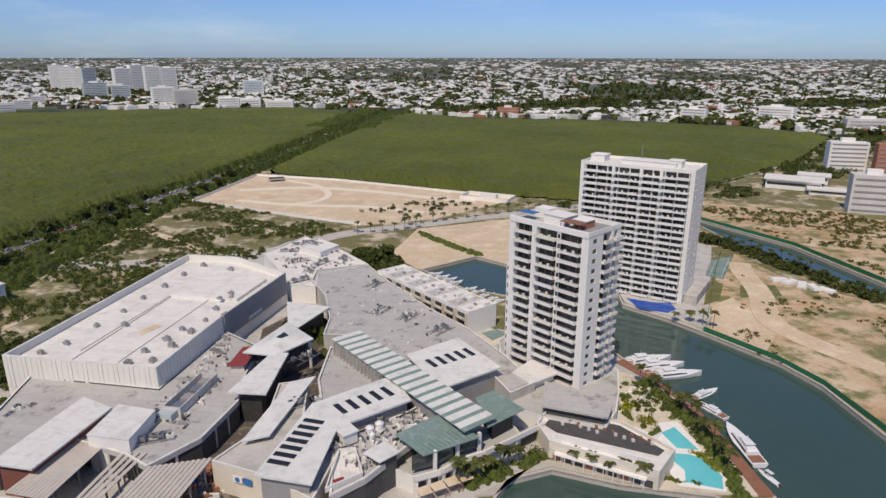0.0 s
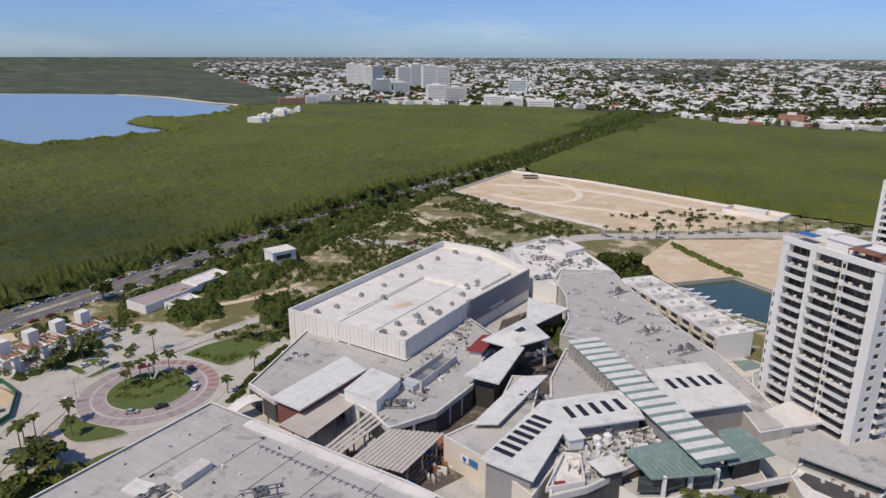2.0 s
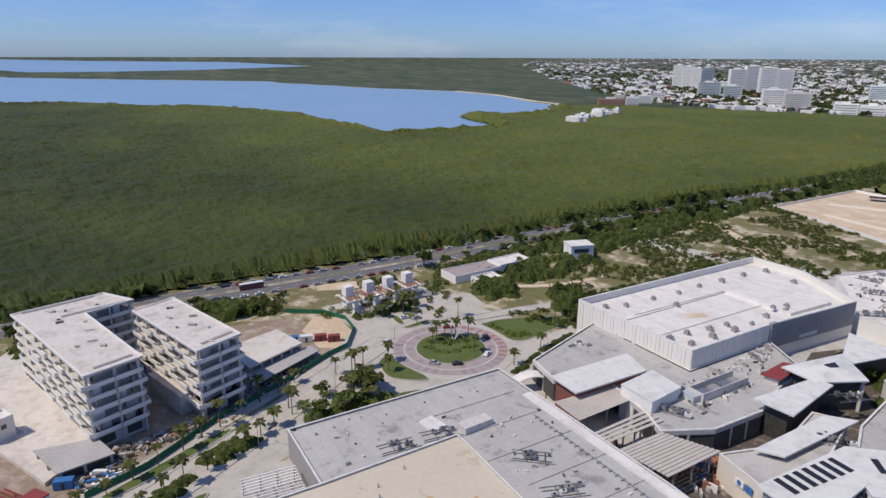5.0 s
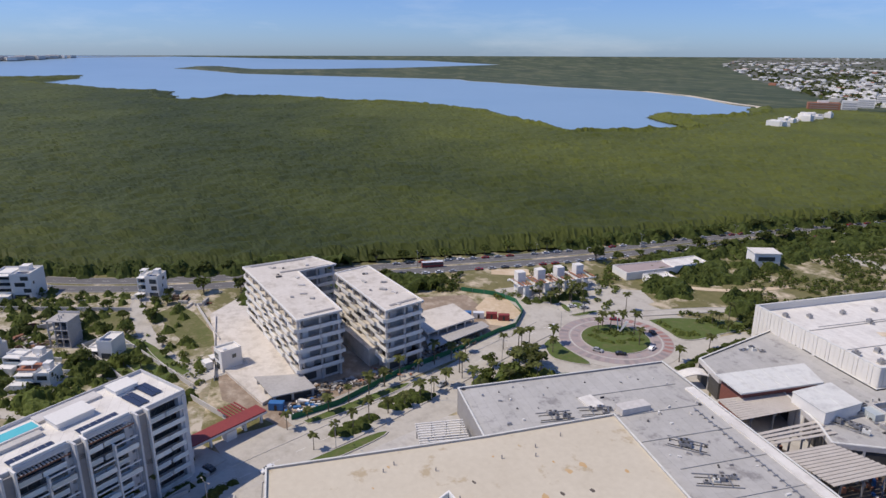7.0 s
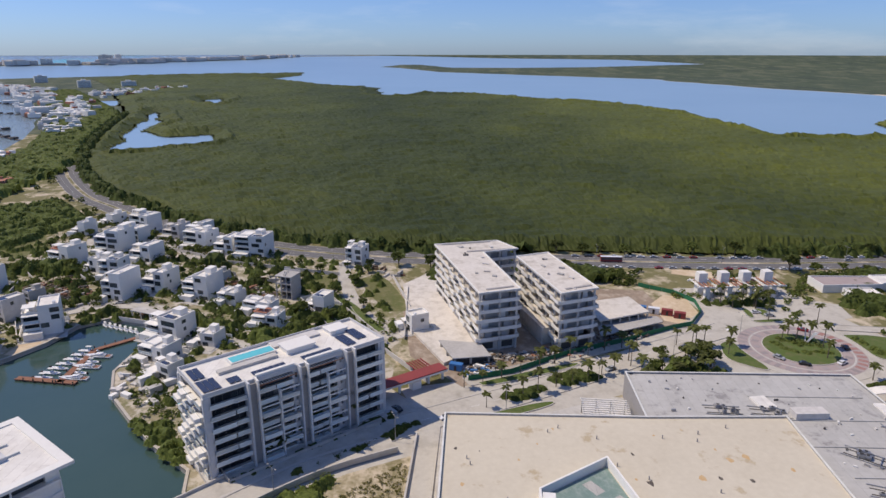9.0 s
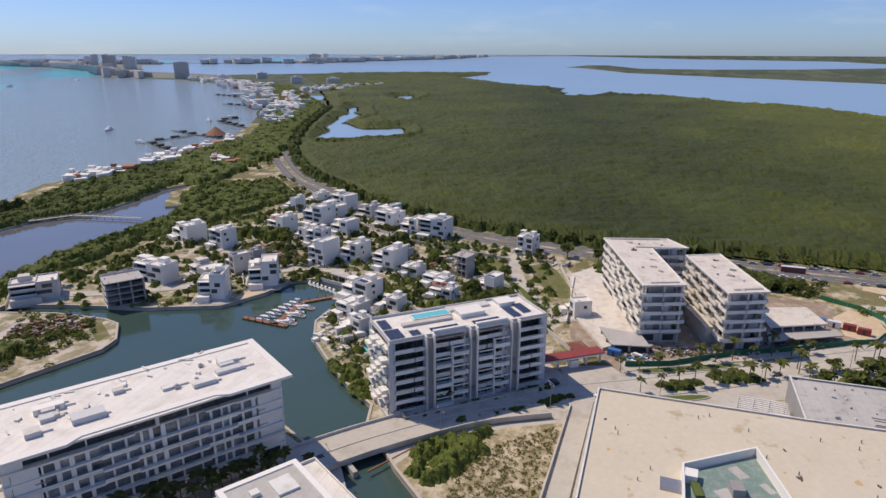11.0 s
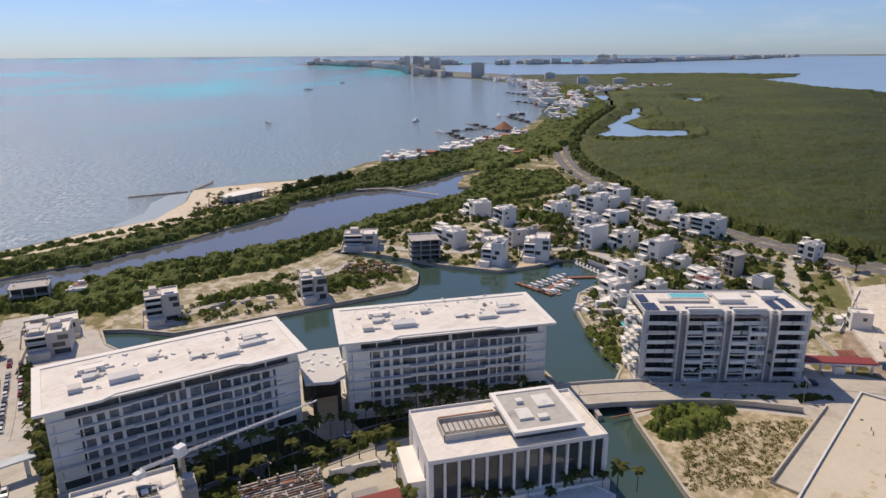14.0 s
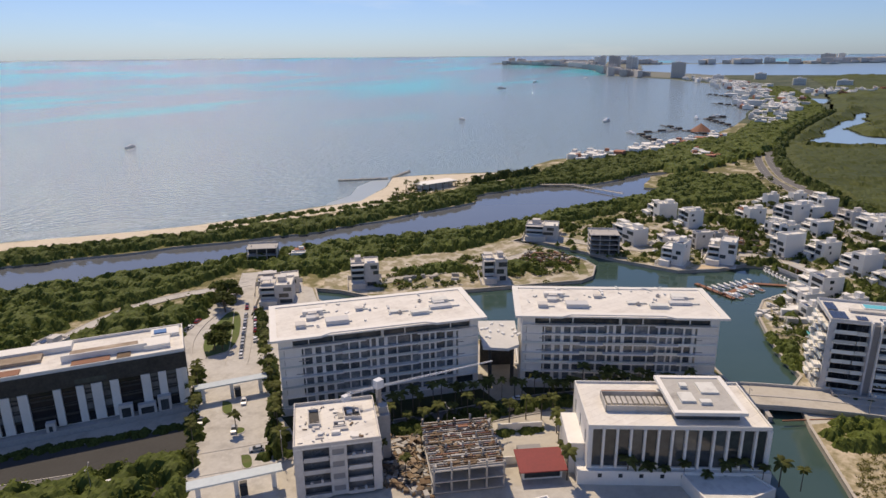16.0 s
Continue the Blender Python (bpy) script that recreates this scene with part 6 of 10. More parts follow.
for x, y in inset(ccw(PV), 1.2):
    pbox("column", pav, I4, x - 0.5, y - 0.5, 0, 1.0, 1.0, 11.58, M_WHITE_OLD)
# M_DARK walls under the roofs here carry the shade below them
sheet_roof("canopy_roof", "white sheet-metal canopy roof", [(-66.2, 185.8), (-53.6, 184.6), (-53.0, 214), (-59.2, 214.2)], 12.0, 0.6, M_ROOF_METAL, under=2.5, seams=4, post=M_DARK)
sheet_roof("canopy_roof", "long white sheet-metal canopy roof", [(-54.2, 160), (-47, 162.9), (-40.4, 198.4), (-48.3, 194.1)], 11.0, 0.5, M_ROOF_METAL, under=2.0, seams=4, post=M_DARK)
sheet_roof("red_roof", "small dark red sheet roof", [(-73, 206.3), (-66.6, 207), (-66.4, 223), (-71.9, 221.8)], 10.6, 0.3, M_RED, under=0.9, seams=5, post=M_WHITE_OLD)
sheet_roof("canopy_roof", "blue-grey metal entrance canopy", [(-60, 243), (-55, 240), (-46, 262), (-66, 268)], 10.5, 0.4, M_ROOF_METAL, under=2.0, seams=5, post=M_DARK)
flat_roofed("mall_wing", "beige shop wing with a painted sign", "store", [(-60.4, 153.2), (-46.6, 147.6), (-30, 137), (-26, 160), (-40, 176), (-43, 199), (-52.4, 196), (-50.8, 171)], 0, 9.4, M_CREAM, M_CONC_PALE, parapet=0.5)
sign = thing("shop_sign", side((-59.6, 152.4), (-47, 147.4))[0], "white and blue shop sign on the wall", "sign")
pbox("panel", sign, I4, 6.2, -0.25, 5.2, 3.0, 0.15, 2.0, M_WHITE)
pbox("panel", sign, I4, 9.6, -0.25, 5.2, 2.6, 0.15, 2.0, M_BLUE)
bm = bmesh.new()
bmesh.ops.create_cone(bm, segments=16, radius1=0.75, radius2=0.75, depth=0.08, cap_ends=True)
part("disc", bm, M_BLUE, sign, "blue disc", T3((7.7, -0.3, 6.2)) @ pose(0, 0, 0, 90, 0, 0))

flat_roofed("mall_wing", "grey shop roof beside the mall street", "store", [(-40, 200), (-36, 184), (-20, 192), (-14, 197), (-32, 219), (-40, 226)], 0, 8.8, M_WHITE_OLD, M_ROOF_GREY, parapet=0.5, fascia=1.4)
# skylit roofs: an L of white sheet with black panels
for poly, row, k, label in (
        ([(-45.6, 142), (-30.2, 138.4), (-27.6, 164.4), (-37.5, 177.3)], ((-41.0, 145.5), (-34.6, 168.5)), 7, "white sheet roof with a row of black skylights"),
        ([(-37.4, 177.2), (-27.6, 164.4), (-7.2, 179.2), (-14.2, 195)], ((-30.0, 172.5), (-13.5, 185.5)), 5, "white angled roof with black skylights"),
        ([(-10.6, 210.6), (1.8, 186), (22.4, 201), (8.2, 225)], ((-3.0, 202.5), (13.5, 213.5)), 5, "white flat roof with five black skylights")):
    r = sheet_roof("skylight_roof", label, poly, 13.0, 0.6, M_ROOF_METAL, under=1.2, seams=0, post=M_WALL_GREY)
    o = r.matrix_basis.translation
    m, n = side(*row)
    for i in range(k):
        put("skylight", box_mesh(1.7, 6.2, 0.22, M_SKYLIGHT), r, T3((-o.x, -o.y, 13.0)) @ m @ T3((n * (i + 0.5) / k - 0.85, -3.1, 0)), "black glazed skylight")
# striped barrel arcade
m, n = side((-38.7, 221.8), (8.4, 160.2))
r = thing("arcade_roof", m, "long arcade roof of alternating white and green panels", "roof")
k = 17
for i in range(k):
    w = n / k
    for j, (mt, f) in enumerate(((M_ROOF_METAL, 0.6), (M_GREEN_ROOF, 0.4))):
        x0, x1 = (i + (0.6 if j else 0)) * w, (i + (1.0 if j else 0.6)) * w
        z = 14.0 if not j else 13.8
        v, fs = [], []
        for q in range(5):
            y, zz = 12.2 * q / 4, z + 0.06 * math.sin(math.pi * q / 4)
            v += [(x0, y, zz), (x1, y, zz), (x0, y, zz - 0.25), (x1, y, zz - 0.25)]
        for q in range(4):
            a = 4 * q
            fs += [(a, a + 1, a + 5, a + 4), (a + 2, a + 6, a + 7, a + 3), (a, a + 4, a + 6, a + 2), (a + 1, a + 3, a + 7, a + 5)]
        put("roof_panel", mesh_of("roof_panel", v, fs + [(0, 2, 3, 1), (16, 17, 19, 18)], mt), r, label="green glazed strip" if j else "")
pbox("arcade_wall", r, I4, 0.5, 1.4, 0, n - 12, 9.4, 13.2, M_WALL_GREY)
for i in range(14):
    pbox("louvre_fin", r, I4, 2 + i * 2.4, -0.6, 6, 0.25, 1.9, 7.4, M_CONC_PALE)
sheet_roof("terrace_roof", "green sheet-metal terrace roof", [(-11, 161.2), (-2.9, 152.2), (12.8, 161.2), (2.4, 172.5)], 12.0, 0.3, M_GREEN_ROOF, under=4.0, seams=12, tilt=(-0.04, 0.06), post=M_GLASS)
# its black wall paints in the shade beneath the terrace roof
sheet_roof("terrace_roof", "green sheet-metal terrace roof", [(12.6, 181.4), (15.4, 165.6), (27.4, 176.2), (18.9, 186.6)], 12.0, 0.3, M_GREEN_ROOF, under=2.5, seams=12, tilt=(-0.05, 0.03), post=M_DARK)
b = flat_roofed("restaurant_terrace", "white terrace building with dark openings", "restaurant", [(-14, 157), (-5.7, 151.4), (1.5, 154.4), (7.9, 160.0), (14, 163.2), (26, 172), (24, 178), (8, 174)], 0, 5.4, M_WHITE, M_ROOF_GREY, parapet=0.6)
FRONT = [(-5.7, 151.4), (1.5, 154.4), (7.9, 160.0), (14.0, 163.2), (33.0, 178.0)]
for i, (p, q2) in enumerate(zip(FRONT, FRONT[1:])):
    m, n = side(p, q2)
    pbox("balcony_front", b, m, 0, -1.5, 5.0, n, 0.35, 1.5, M_WHITE)
    pbox("balcony_floor", b, m, 0, -1.5, 4.7, n, 2.6, 0.3, M_CONC_PALE)
    for u in (0.2, n / 2):
        pbox("column", b, m, u, -1.3, 0, 0.8, 0.8, 4.7, M_WHITE)
        # each opening is a dark panel that imitates the shade inside
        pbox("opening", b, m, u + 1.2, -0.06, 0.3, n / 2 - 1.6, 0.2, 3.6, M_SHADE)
    if i < 3:
        pbox("dining_glass", b, m, 0.3, 1.6, 6.2, n - 0.6, 0.2, 4.6, M_GLASS, "dark glazed upper dining room")
        pbox("roof_column", b, m, n * 0.8, 0.2, 5.4, 0.9, 0.9, 6.2, M_WHITE)
flat_roofed("mall_wing", "low grey roof cluttered with plant", "store", [(-29, 163), (-26, 139), (-18, 146), (-8, 160), (4, 174), (12, 184), (1, 190), (-8, 179)], 0, 9.2, M_WHITE_OLD, M_ROOF_GREY, parapet=0.6, fascia=1.8)
kitchen = thing("roof_kiosk", pose(-25.5, 163.5, 9.2, 0, 0, -52), "small white roof plant house with a metal lid", "enclosure")
pbox("wall", kitchen, I4, -3, -2.2, 0, 6, 4.4, 3.4, M_WHITE)
pbox("lid", kitchen, I4, -3.4, -2.6, 3.4, 6.8, 5.2, 0.3, M_ROOF_METAL)
pbox("door", kitchen, I4, -0.5, -2.26, 0, 1.1, 0.1, 2.1, M_DARK)
for x, y, r0 in ((-19, 168, 1.3), (-16.4, 170.4, 1.3), (-18, 164.5, 0.9)):
    tank = thing("roof_tank", T3((x, y, 8.6)), "round white roof tank with a domed lid", "water tank", "roof tanks")
    for nm, a0, a1, h0, zz in (("shell", r0, r0, 1.8, 0.9), ("lid", r0, 0.25, 0.7, 2.15)):
        bm = bmesh.new()
        bmesh.ops.create_cone(bm, segments=14, radius1=a0, radius2=a1, depth=h0, cap_ends=True)
        part(nm, bm, M_BOAT, tank, m=T3((0, 0, zz)))
# near-black wall below the small roof in place of shade
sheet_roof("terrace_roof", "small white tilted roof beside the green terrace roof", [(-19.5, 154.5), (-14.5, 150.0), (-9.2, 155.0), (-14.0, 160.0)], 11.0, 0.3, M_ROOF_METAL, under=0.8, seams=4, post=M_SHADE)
low_t = thing("roof_terrace", I4, "white-walled roof terrace with sheeted boxes and a red mat", "terrace")
ring("wall", [(-27.5, 140.5), (-18.6, 147.0), (-22.0, 158.5), (-26.6, 157.5)], 0.35, 8.7, 10.2, M_WHITE, low_t)
prism("deck", inset(ccw([(-27.5, 140.5), (-18.6, 147.0), (-22.0, 158.5), (-26.6, 157.5)]), 0.4), 8.7, 8.8, M_ROOF_WHITE, low_t)
pbox("mat", low_t, pose(-25.6, 144, 8.8, 0, 0, 30), 0, 0, 0, 3.0, 1.8, 0.06, M_RED, "dark red mat")
# big grey roof with a curved edge
GREY = [(1.7 + (x - 1.7) * 1.022, 1.8 + (y - 1.8) * 1.022) for x, y in [(-43.5, 231), (-43.8, 248), (-50, 273), (-60, 294), (-60.4, 309), (-36, 318), (-24, 294), (-3, 258), (13.2, 236), (24.5, 214), (33, 193), (24, 186), (9, 226), (-10, 208), (-31, 230)]]
b = flat_roofed("mall_wing", "broad grey mall roof with a curved edge", "store", GREY, 0, 9.2, M_CONC_PALE, M_ROOF_GREY, parapet=0.5)
flat_roofed("mall_wing", "white-roofed mall wing with roof plant", "store", [(-97, 346), (-81, 381), (-54, 352), (-36, 326), (-60, 310), (-58, 292), (-70, 294), (-82, 318)], 0, 8.6, M_WHITE, M_ROOF_WHITE, parapet=0.5)
flat_roofed("mall_wing", "white flat-roofed shop unit", "store", [(-78, 352), (-70, 368), (-56, 354), (-64, 340)], 8.2, 11.0, M_WHITE, M_ROOF_WHITE, parapet=0.5)
for i, (x, y) in enumerate([(-84, 352), (-74, 334), (-62, 330), (-66, 318), (-50, 338), (-72, 360), (-80, 366)]):
    plant_cluster(x, y, 8.1 if (x, y) != (-72, 360) else 10.5, 30 * i, 80 + i)

# slatted pergolas over the mall street
for (a, c, d, e) in (((-108.3, 141.4), (-103.1, 164.4), (-93.9, 163.8), (-97.3, 138.9)), ((-89.3, 136.5), (-86.6, 159), (-80.5, 158.6), (-84.6, 135.4)), ((-79.5, 135), (-76.4, 152.5), (-61.4, 156.3), (-64.8, 134.6))):
    pg = thing("pergola", I4, "bleached timber slat pergola over the mall street", "pergola", "mall pergolas")
    A, C, D, E = (Vector(p) for p in (a, c, d, e))
    n = int((E - A).length / 1.25)
    for k in range(n + 1):
        m, ln = side(A.lerp(E, k / n), C.lerp(D, k / n))
        put("slat", box_mesh(round(ln, 1), 1.12, 0.14, M_PERGOLA), pg, m @ T3((0, 0, 8.0)))
    for s in (0.15, 0.5, 0.85):
        m, ln = side(A.lerp(C, s), E.lerp(D, s))
        put("beam", box_mesh(round(ln, 1), 0.4, 0.6, M_WALL_GREY), pg, m @ T3((0, 0, 7.4)))
        for u in (0.5, ln - 0.9):
            put("post", box_mesh(0.4, 0.4, 7.4, M_WALL_GREY), pg, m @ T3((u, 0, 0)))

# podium of the tower, quay terrace and pool garden
b = flat_roofed("tower_podium", "low grey podium wing around the tower", "store", [(24, 186), (33, 181), (52, 174), (58, 184), (62, 196), (66, 212), (48, 240), (30, 245), (24.6, 236)], 0, 6.2, M_WHITE, M_ROOF_GREY, parapet=0.4)
sheet_roof("flat_canopy", "square white flat canopy on the podium", [(26.4, 204.4), (32.2, 196.2), (43.2, 204.2), (37.2, 217.4)], 9.2, 0.6, M_ROOF_WHITE, under=1.6, post=M_WHITE)
sheet_roof("flat_canopy", "angular grey roof of the quay pavilion", [(33.6, 182), (52.8, 174.8), (56, 182), (37, 198)], 9.4, 0.7, M_ROOF_GREY, under=1.4, post=M_GLASS)
b = flat_roofed("quay_terrace", "long white stepped restaurant terrace on the quay", "restaurant", [(31.5, 177), (33.8, 167.2), (61.5, 152.6), (69.5, 163), (58, 178), (37, 187)], 0, 6.2, M_CREAM, M_ROOF_WHITE, parapet=0.9)
m, n = side((33.8, 167.2), (61.5, 152.6))
pbox("upper_fascia", b, m, 1, 2.2, 5.4, n - 4, 0.5, 2.2, M_WHITE)
prism("roof_garden", [(34, 177), (37, 173), (64, 161), (66.5, 163.5), (57, 176.5), (38, 184)], 5.32, 5.6, M_SHADE, b, "dark roof terrace")
for k in range(16):
    pbox("terrace_table", b, I4, 39 + 1.6 * k + (k % 3), 176.5 - 0.75 * k + 2.0 * (k % 2), 5.6, 0.9, 0.9, 0.75, M_WOOD if k % 2 else M_WHITE_OLD)
for k in range(9):
    # dark panels paint the shade of the openings, every third one terracotta
    pbox("opening", b, m, 1.2 + k * 3.3, -0.06, 0.3, 2.4, 0.2, 2.3, M_SHADE if k % 3 else M_TERRACOTTA)
pbox("lean_to_roof", b, m, 2.0, -1.8, 3.2, n - 5, 2.2, 0.3, M_WHITE, "long white lean-to roof")
pbox("lean_to_roof", b, m, 3.0, 0.6, 5.4, n - 7, 1.8, 0.3, M_WHITE, "long white lean-to roof")
pbox("cream_band", b, m, 0.2, -0.12, 4.0, n - 0.4, 0.2, 1.2, M_CREAM)
for zz in (4.1, 4.9, 5.6):
    pbox("string_course", b, m, 0.2, -0.2, zz, n - 0.4, 0.14, 0.14, M_WHITE)
for k in range(10):
    pbox("lean_to_post", b, m, 2.4 + k * (n - 6) / 9, -1.7, 0, 0.2, 0.2, 3.2, M_WHITE)
garden = thing("pool_garden", I4, "planted pool terrace beside the canal", "garden")
prism("terrace", [(62, 152.5), (88, 150), (87, 175), (84, 200), (78, 216), (68, 222), (62, 200), (58, 184), (70, 163)], 0.02, 0.6, M_BEACH, garden)
prism("pool_water", [(71.6, 180.2), (76.8, 183.4), (79.8, 171), (73.6, 172)], 0.61, 0.7, M_POOL, garden, "turquoise pool")
prism("pool_water", [(68.6, 169.6), (76, 168.6), (80.4, 166), (81.6, 158), (79.6, 152.4), (70.4, 155.6), (72, 161)], 0.61, 0.72, M_POOL, garden, "turquoise pool")
prism("court", [(63, 205), (70, 214), (79, 208), (81, 196), (72, 192)], 0.6, 0.66, M_BEACH, garden, "sandy garden court")
for k in range(6):
    pbox("planter", garden, pose(66 + 2.2 * k, 202 + (k % 3) * 3, 0.6, 0, 0, 35), -1.4, -0.7, 0, 2.8, 1.4, 0.5, M_WHITE)
    pbox("sun_bed", garden, pose(66.5 + 0.9 * k, 174 + 1.2 * k, 0.6, 0, 0, 100), -1.0, -0.35, 0, 2.0, 0.7, 0.4, M_BOAT)
prism("pool_deck", [(64, 184), (68.6, 179.3), (72, 186), (79, 187), (81, 171), (83, 158), (80, 151.5), (68, 154), (66.5, 168)], 0.6, 0.64, M_WHITE, garden, "white pool deck")
prism("lawn", [(84, 194), (86.5, 176), (86.5, 158), (83, 158), (82, 180)], 0.6, 0.7, M_GRASS, garden)
prism("quay_walk", [(74, 232), (80.5, 217), (89, 193), (91, 173), (92.6, 150), (88, 150), (87, 175), (84, 200), (78, 216), (70, 230)], 0.02, 0.5, M_WOOD, garden, "timber quay walk")
q = thing("stone_quay", I4, "pale stone quay walk along the small basin", "quay")
prism("paving", [(11, 150), (16.5, 150.5), (21, 158), (34, 163.2), (52, 156.2), (76, 151.2), (76, 153.5), (53, 159.6), (40, 166), (33.4, 166.4), (28, 162.6)], 0.02, 0.5, M_STONE, q)
pl = thing("pool_terrace", I4, "white terrace with a deep blue pool at the tower's foot", "swimming pool")
prism("terrace", [(91, 303), (90.5, 292), (106, 275), (117, 260), (126, 275), (120, 290), (98, 305)], 0.02, 1.0, M_CONC_PALE, pl)
prism("pool_water", [(92.5, 297), (95, 283), (106.5, 278), (112, 282), (112, 290), (103, 291.5)], 1.0, 1.1, M_POOL_BLUE, pl, "deep blue pool")

# town houses along the marina
m, n = side((13.0, 255.0), (-30.5, 310.0))
for k in range(9):
    th = thing("town_house", m @ T3((k * n / 9, 0, 0)), "white three-storey marina town house with roof terrace", "house", "marina town houses")
    w = n / 9
    pbox("wall", th, I4, 0, -16.8, 0, w - 0.15, 16.3, 10.2, M_WHITE)
    ring("parapet", [(0, -16.8), (w - 0.15, -16.8), (w - 0.15, -0.5), (0, -0.5)], 0.25, 10.2, 10.75, M_WHITE, th)
    pbox("roof", th, I4, 0.25, -16.5, 10.2, w - 0.65, 15.7, 0.06, M_ROOF_GREY if k % 2 else M_ROOF_WHITE)
    pbox("roof_house", th, I4, 1.2 + (k % 2), -14 + (k % 3), 10.2, 2.6, 3.2, 1.5, M_WHITE)
    pbox("roof_tank", th, I4, 2.2 + (k % 3), -5 - (k % 2), 10.2, 1.5, 1.5, 1.1, M_WALL_LIGHT)
    pbox("air_conditioner", th, I4, 4.2 - (k % 3), -9.5, 10.2, 1.6, 1.0, 0.9, M_STEEL)
    for i in range(3):
        pbox("window", th, I4, 0.7, -0.52, 0.7 + 3.3 * i, w - 1.6, 0.1, 1.9, M_GLASS)
        put("balcony", boxes_mesh("balcony", [(0.2, -0.5, 0, w - 0.6, 1.5, 0.25), (0.2, 0.85, 0.25, w - 0.6, 0.15, 0.8), (0.2, -0.5, 0, 0.3, 1.5, 3.2), (w - 0.7, -0.5, 0, 0.3, 1.5, 3.2)], M_CREAM), th, T3((0, 0, 0.2 + 3.3 * i)))
        pbox("window", th, I4, 0.7, -16.9, 0.7 + 3.3 * i, w - 1.6, 0.1, 1.9, M_GLASS)

lc = thing("garden_court", I4, "small green court with a pale surround", "sports court")
prism("surround", [(15, 252), (27, 262), (35, 256), (24, 245)], 0.02, 0.2, M_BEACH, lc)
prism("court", [(19.4, 257), (26.4, 261.6), (31.2, 257), (23.5, 249.6)], 0.2, 0.26, M_GREEN_ROOF, lc)
# service yard at the store's corner, ducts and clutter along its wall
m, n = side((-84.5, 179.5), (-80.5, 202.0))
yard = thing("plant_enclosure", m, "pale walled roof enclosure with chillers", "enclosure")
pbox("base", yard, I4, 0, -6, 7.65, n, 6, 0.35, M_CONC_PALE)
ring("screen_wall", [(0, -6), (n, -6), (n, 0), (0, 0)], 0.3, 8.0, 10.6, M_WHITE_OLD, yard)
pbox("end_box", yard, I4, -3.5, -5, 7.7, 3.5, 5, 2.2, M_GLASS_G, "pale blue end box")
for k in range(4):
    pbox("chiller", yard, I4, 1.2 + k * 5.2, -5, 8.0, 3.6, 3.0, 1.9, (M_STEEL, M_WALL_GREY)[k % 2])
ducts = thing("duct_run", I4, "ducts and vents along the store wall", "duct")
rng = random.Random(66)
for k in range(9):
    m, n = side((-86, 222 + 2.0 * k), (-80, 221 + 2.0 * k))
    pbox("duct", ducts, m, rng.uniform(0, 3), 0, 7.75, rng.uniform(1.5, 4), 0.8, rng.uniform(0.5, 1.2), rng.choice((M_STEEL, M_WHITE_OLD, M_WALL_GREY)))


def litter(name, label, cat, poly, count, seed, mats, size, high, z=0.0):
    """Small loose pieces strewn over an area, too many to count."""
    r = np.random.default_rng(seed)
    v, f, ix = [], [], []
    for x, y in scatter(poly, count, seed):
        w, d, h, a = r.uniform(*size), r.uniform(*size) * 0.4, r.uniform(*high), r.uniform(0, 3.14)
        c, s = math.cos(a), math.sin(a)
        k = len(v)
        v += [(x + p * w * c - q * d * s, y + p * w * s + q * d * c, z + e * h) for e in (0, 1) for p, q in ((-0.5, -0.5), (0.5, -0.5), (0.5, 0.5), (-0.5, 0.5))]
        f += [tuple(i + k for i in q) for q in BOXF[1:]]
        ix += [int(r.integers(len(mats)))] * 5
    tagged(new(name, mesh_of(name, v, f, mats, ix)), label, cat, kind="stuff")

# awnings on the quay below the restaurant, tennis court by the second tower
aw = thing("awning_row", I4, "row of sand-coloured awnings on the restaurant quay", "awning")
m, n = side((-4, 147.0), (11, 155.0))
for k in range(4):
    pbox("awning", aw, m, k * n / 4, -1.0, 3.2, n / 4 - 0.5, 3.4, 0.2, M_SAND)
    for u in (0.2, n / 4 - 0.9):
        pbox("post", aw, m, k * n / 4 + u, -0.8, 0, 0.15, 0.15, 3.2, M_WOOD)

tc = thing("tennis_court", I4, "green hard tennis court with white lines and a fence", "sports court")
prism("court", [(146, 333), (153, 327), (176, 368), (161, 361)], 0.02, 0.2, M_GREEN_ROOF, tc)
for a, c in (((148, 333), (162, 359)), ((152.5, 329), (172, 364)), ((150, 331), (154, 329)), ((156, 345), (162, 343)), ((163, 359), (171, 363))):
    mm, nn = side(a, c)
    pbox("line", tc, mm, 0, 0, 0.2, nn, 0.15, 0.02, M_PAINT)
for a, c in (((146, 333), (161, 361)), ((153, 327), (176, 368)), ((161, 361), (176, 368)), ((146, 333), (153, 327))):
    mm, nn = side(a, c)
    pbox("fence_rail", tc, mm, 0, 0, 2.6, nn, 0.1, 0.12, M_NET)
    for k in range(int(nn / 5) + 1):
        pbox("fence_post", tc, mm, min(k * 5, nn - 0.1), 0, 0, 0.1, 0.1, 2.7, M_STEEL)

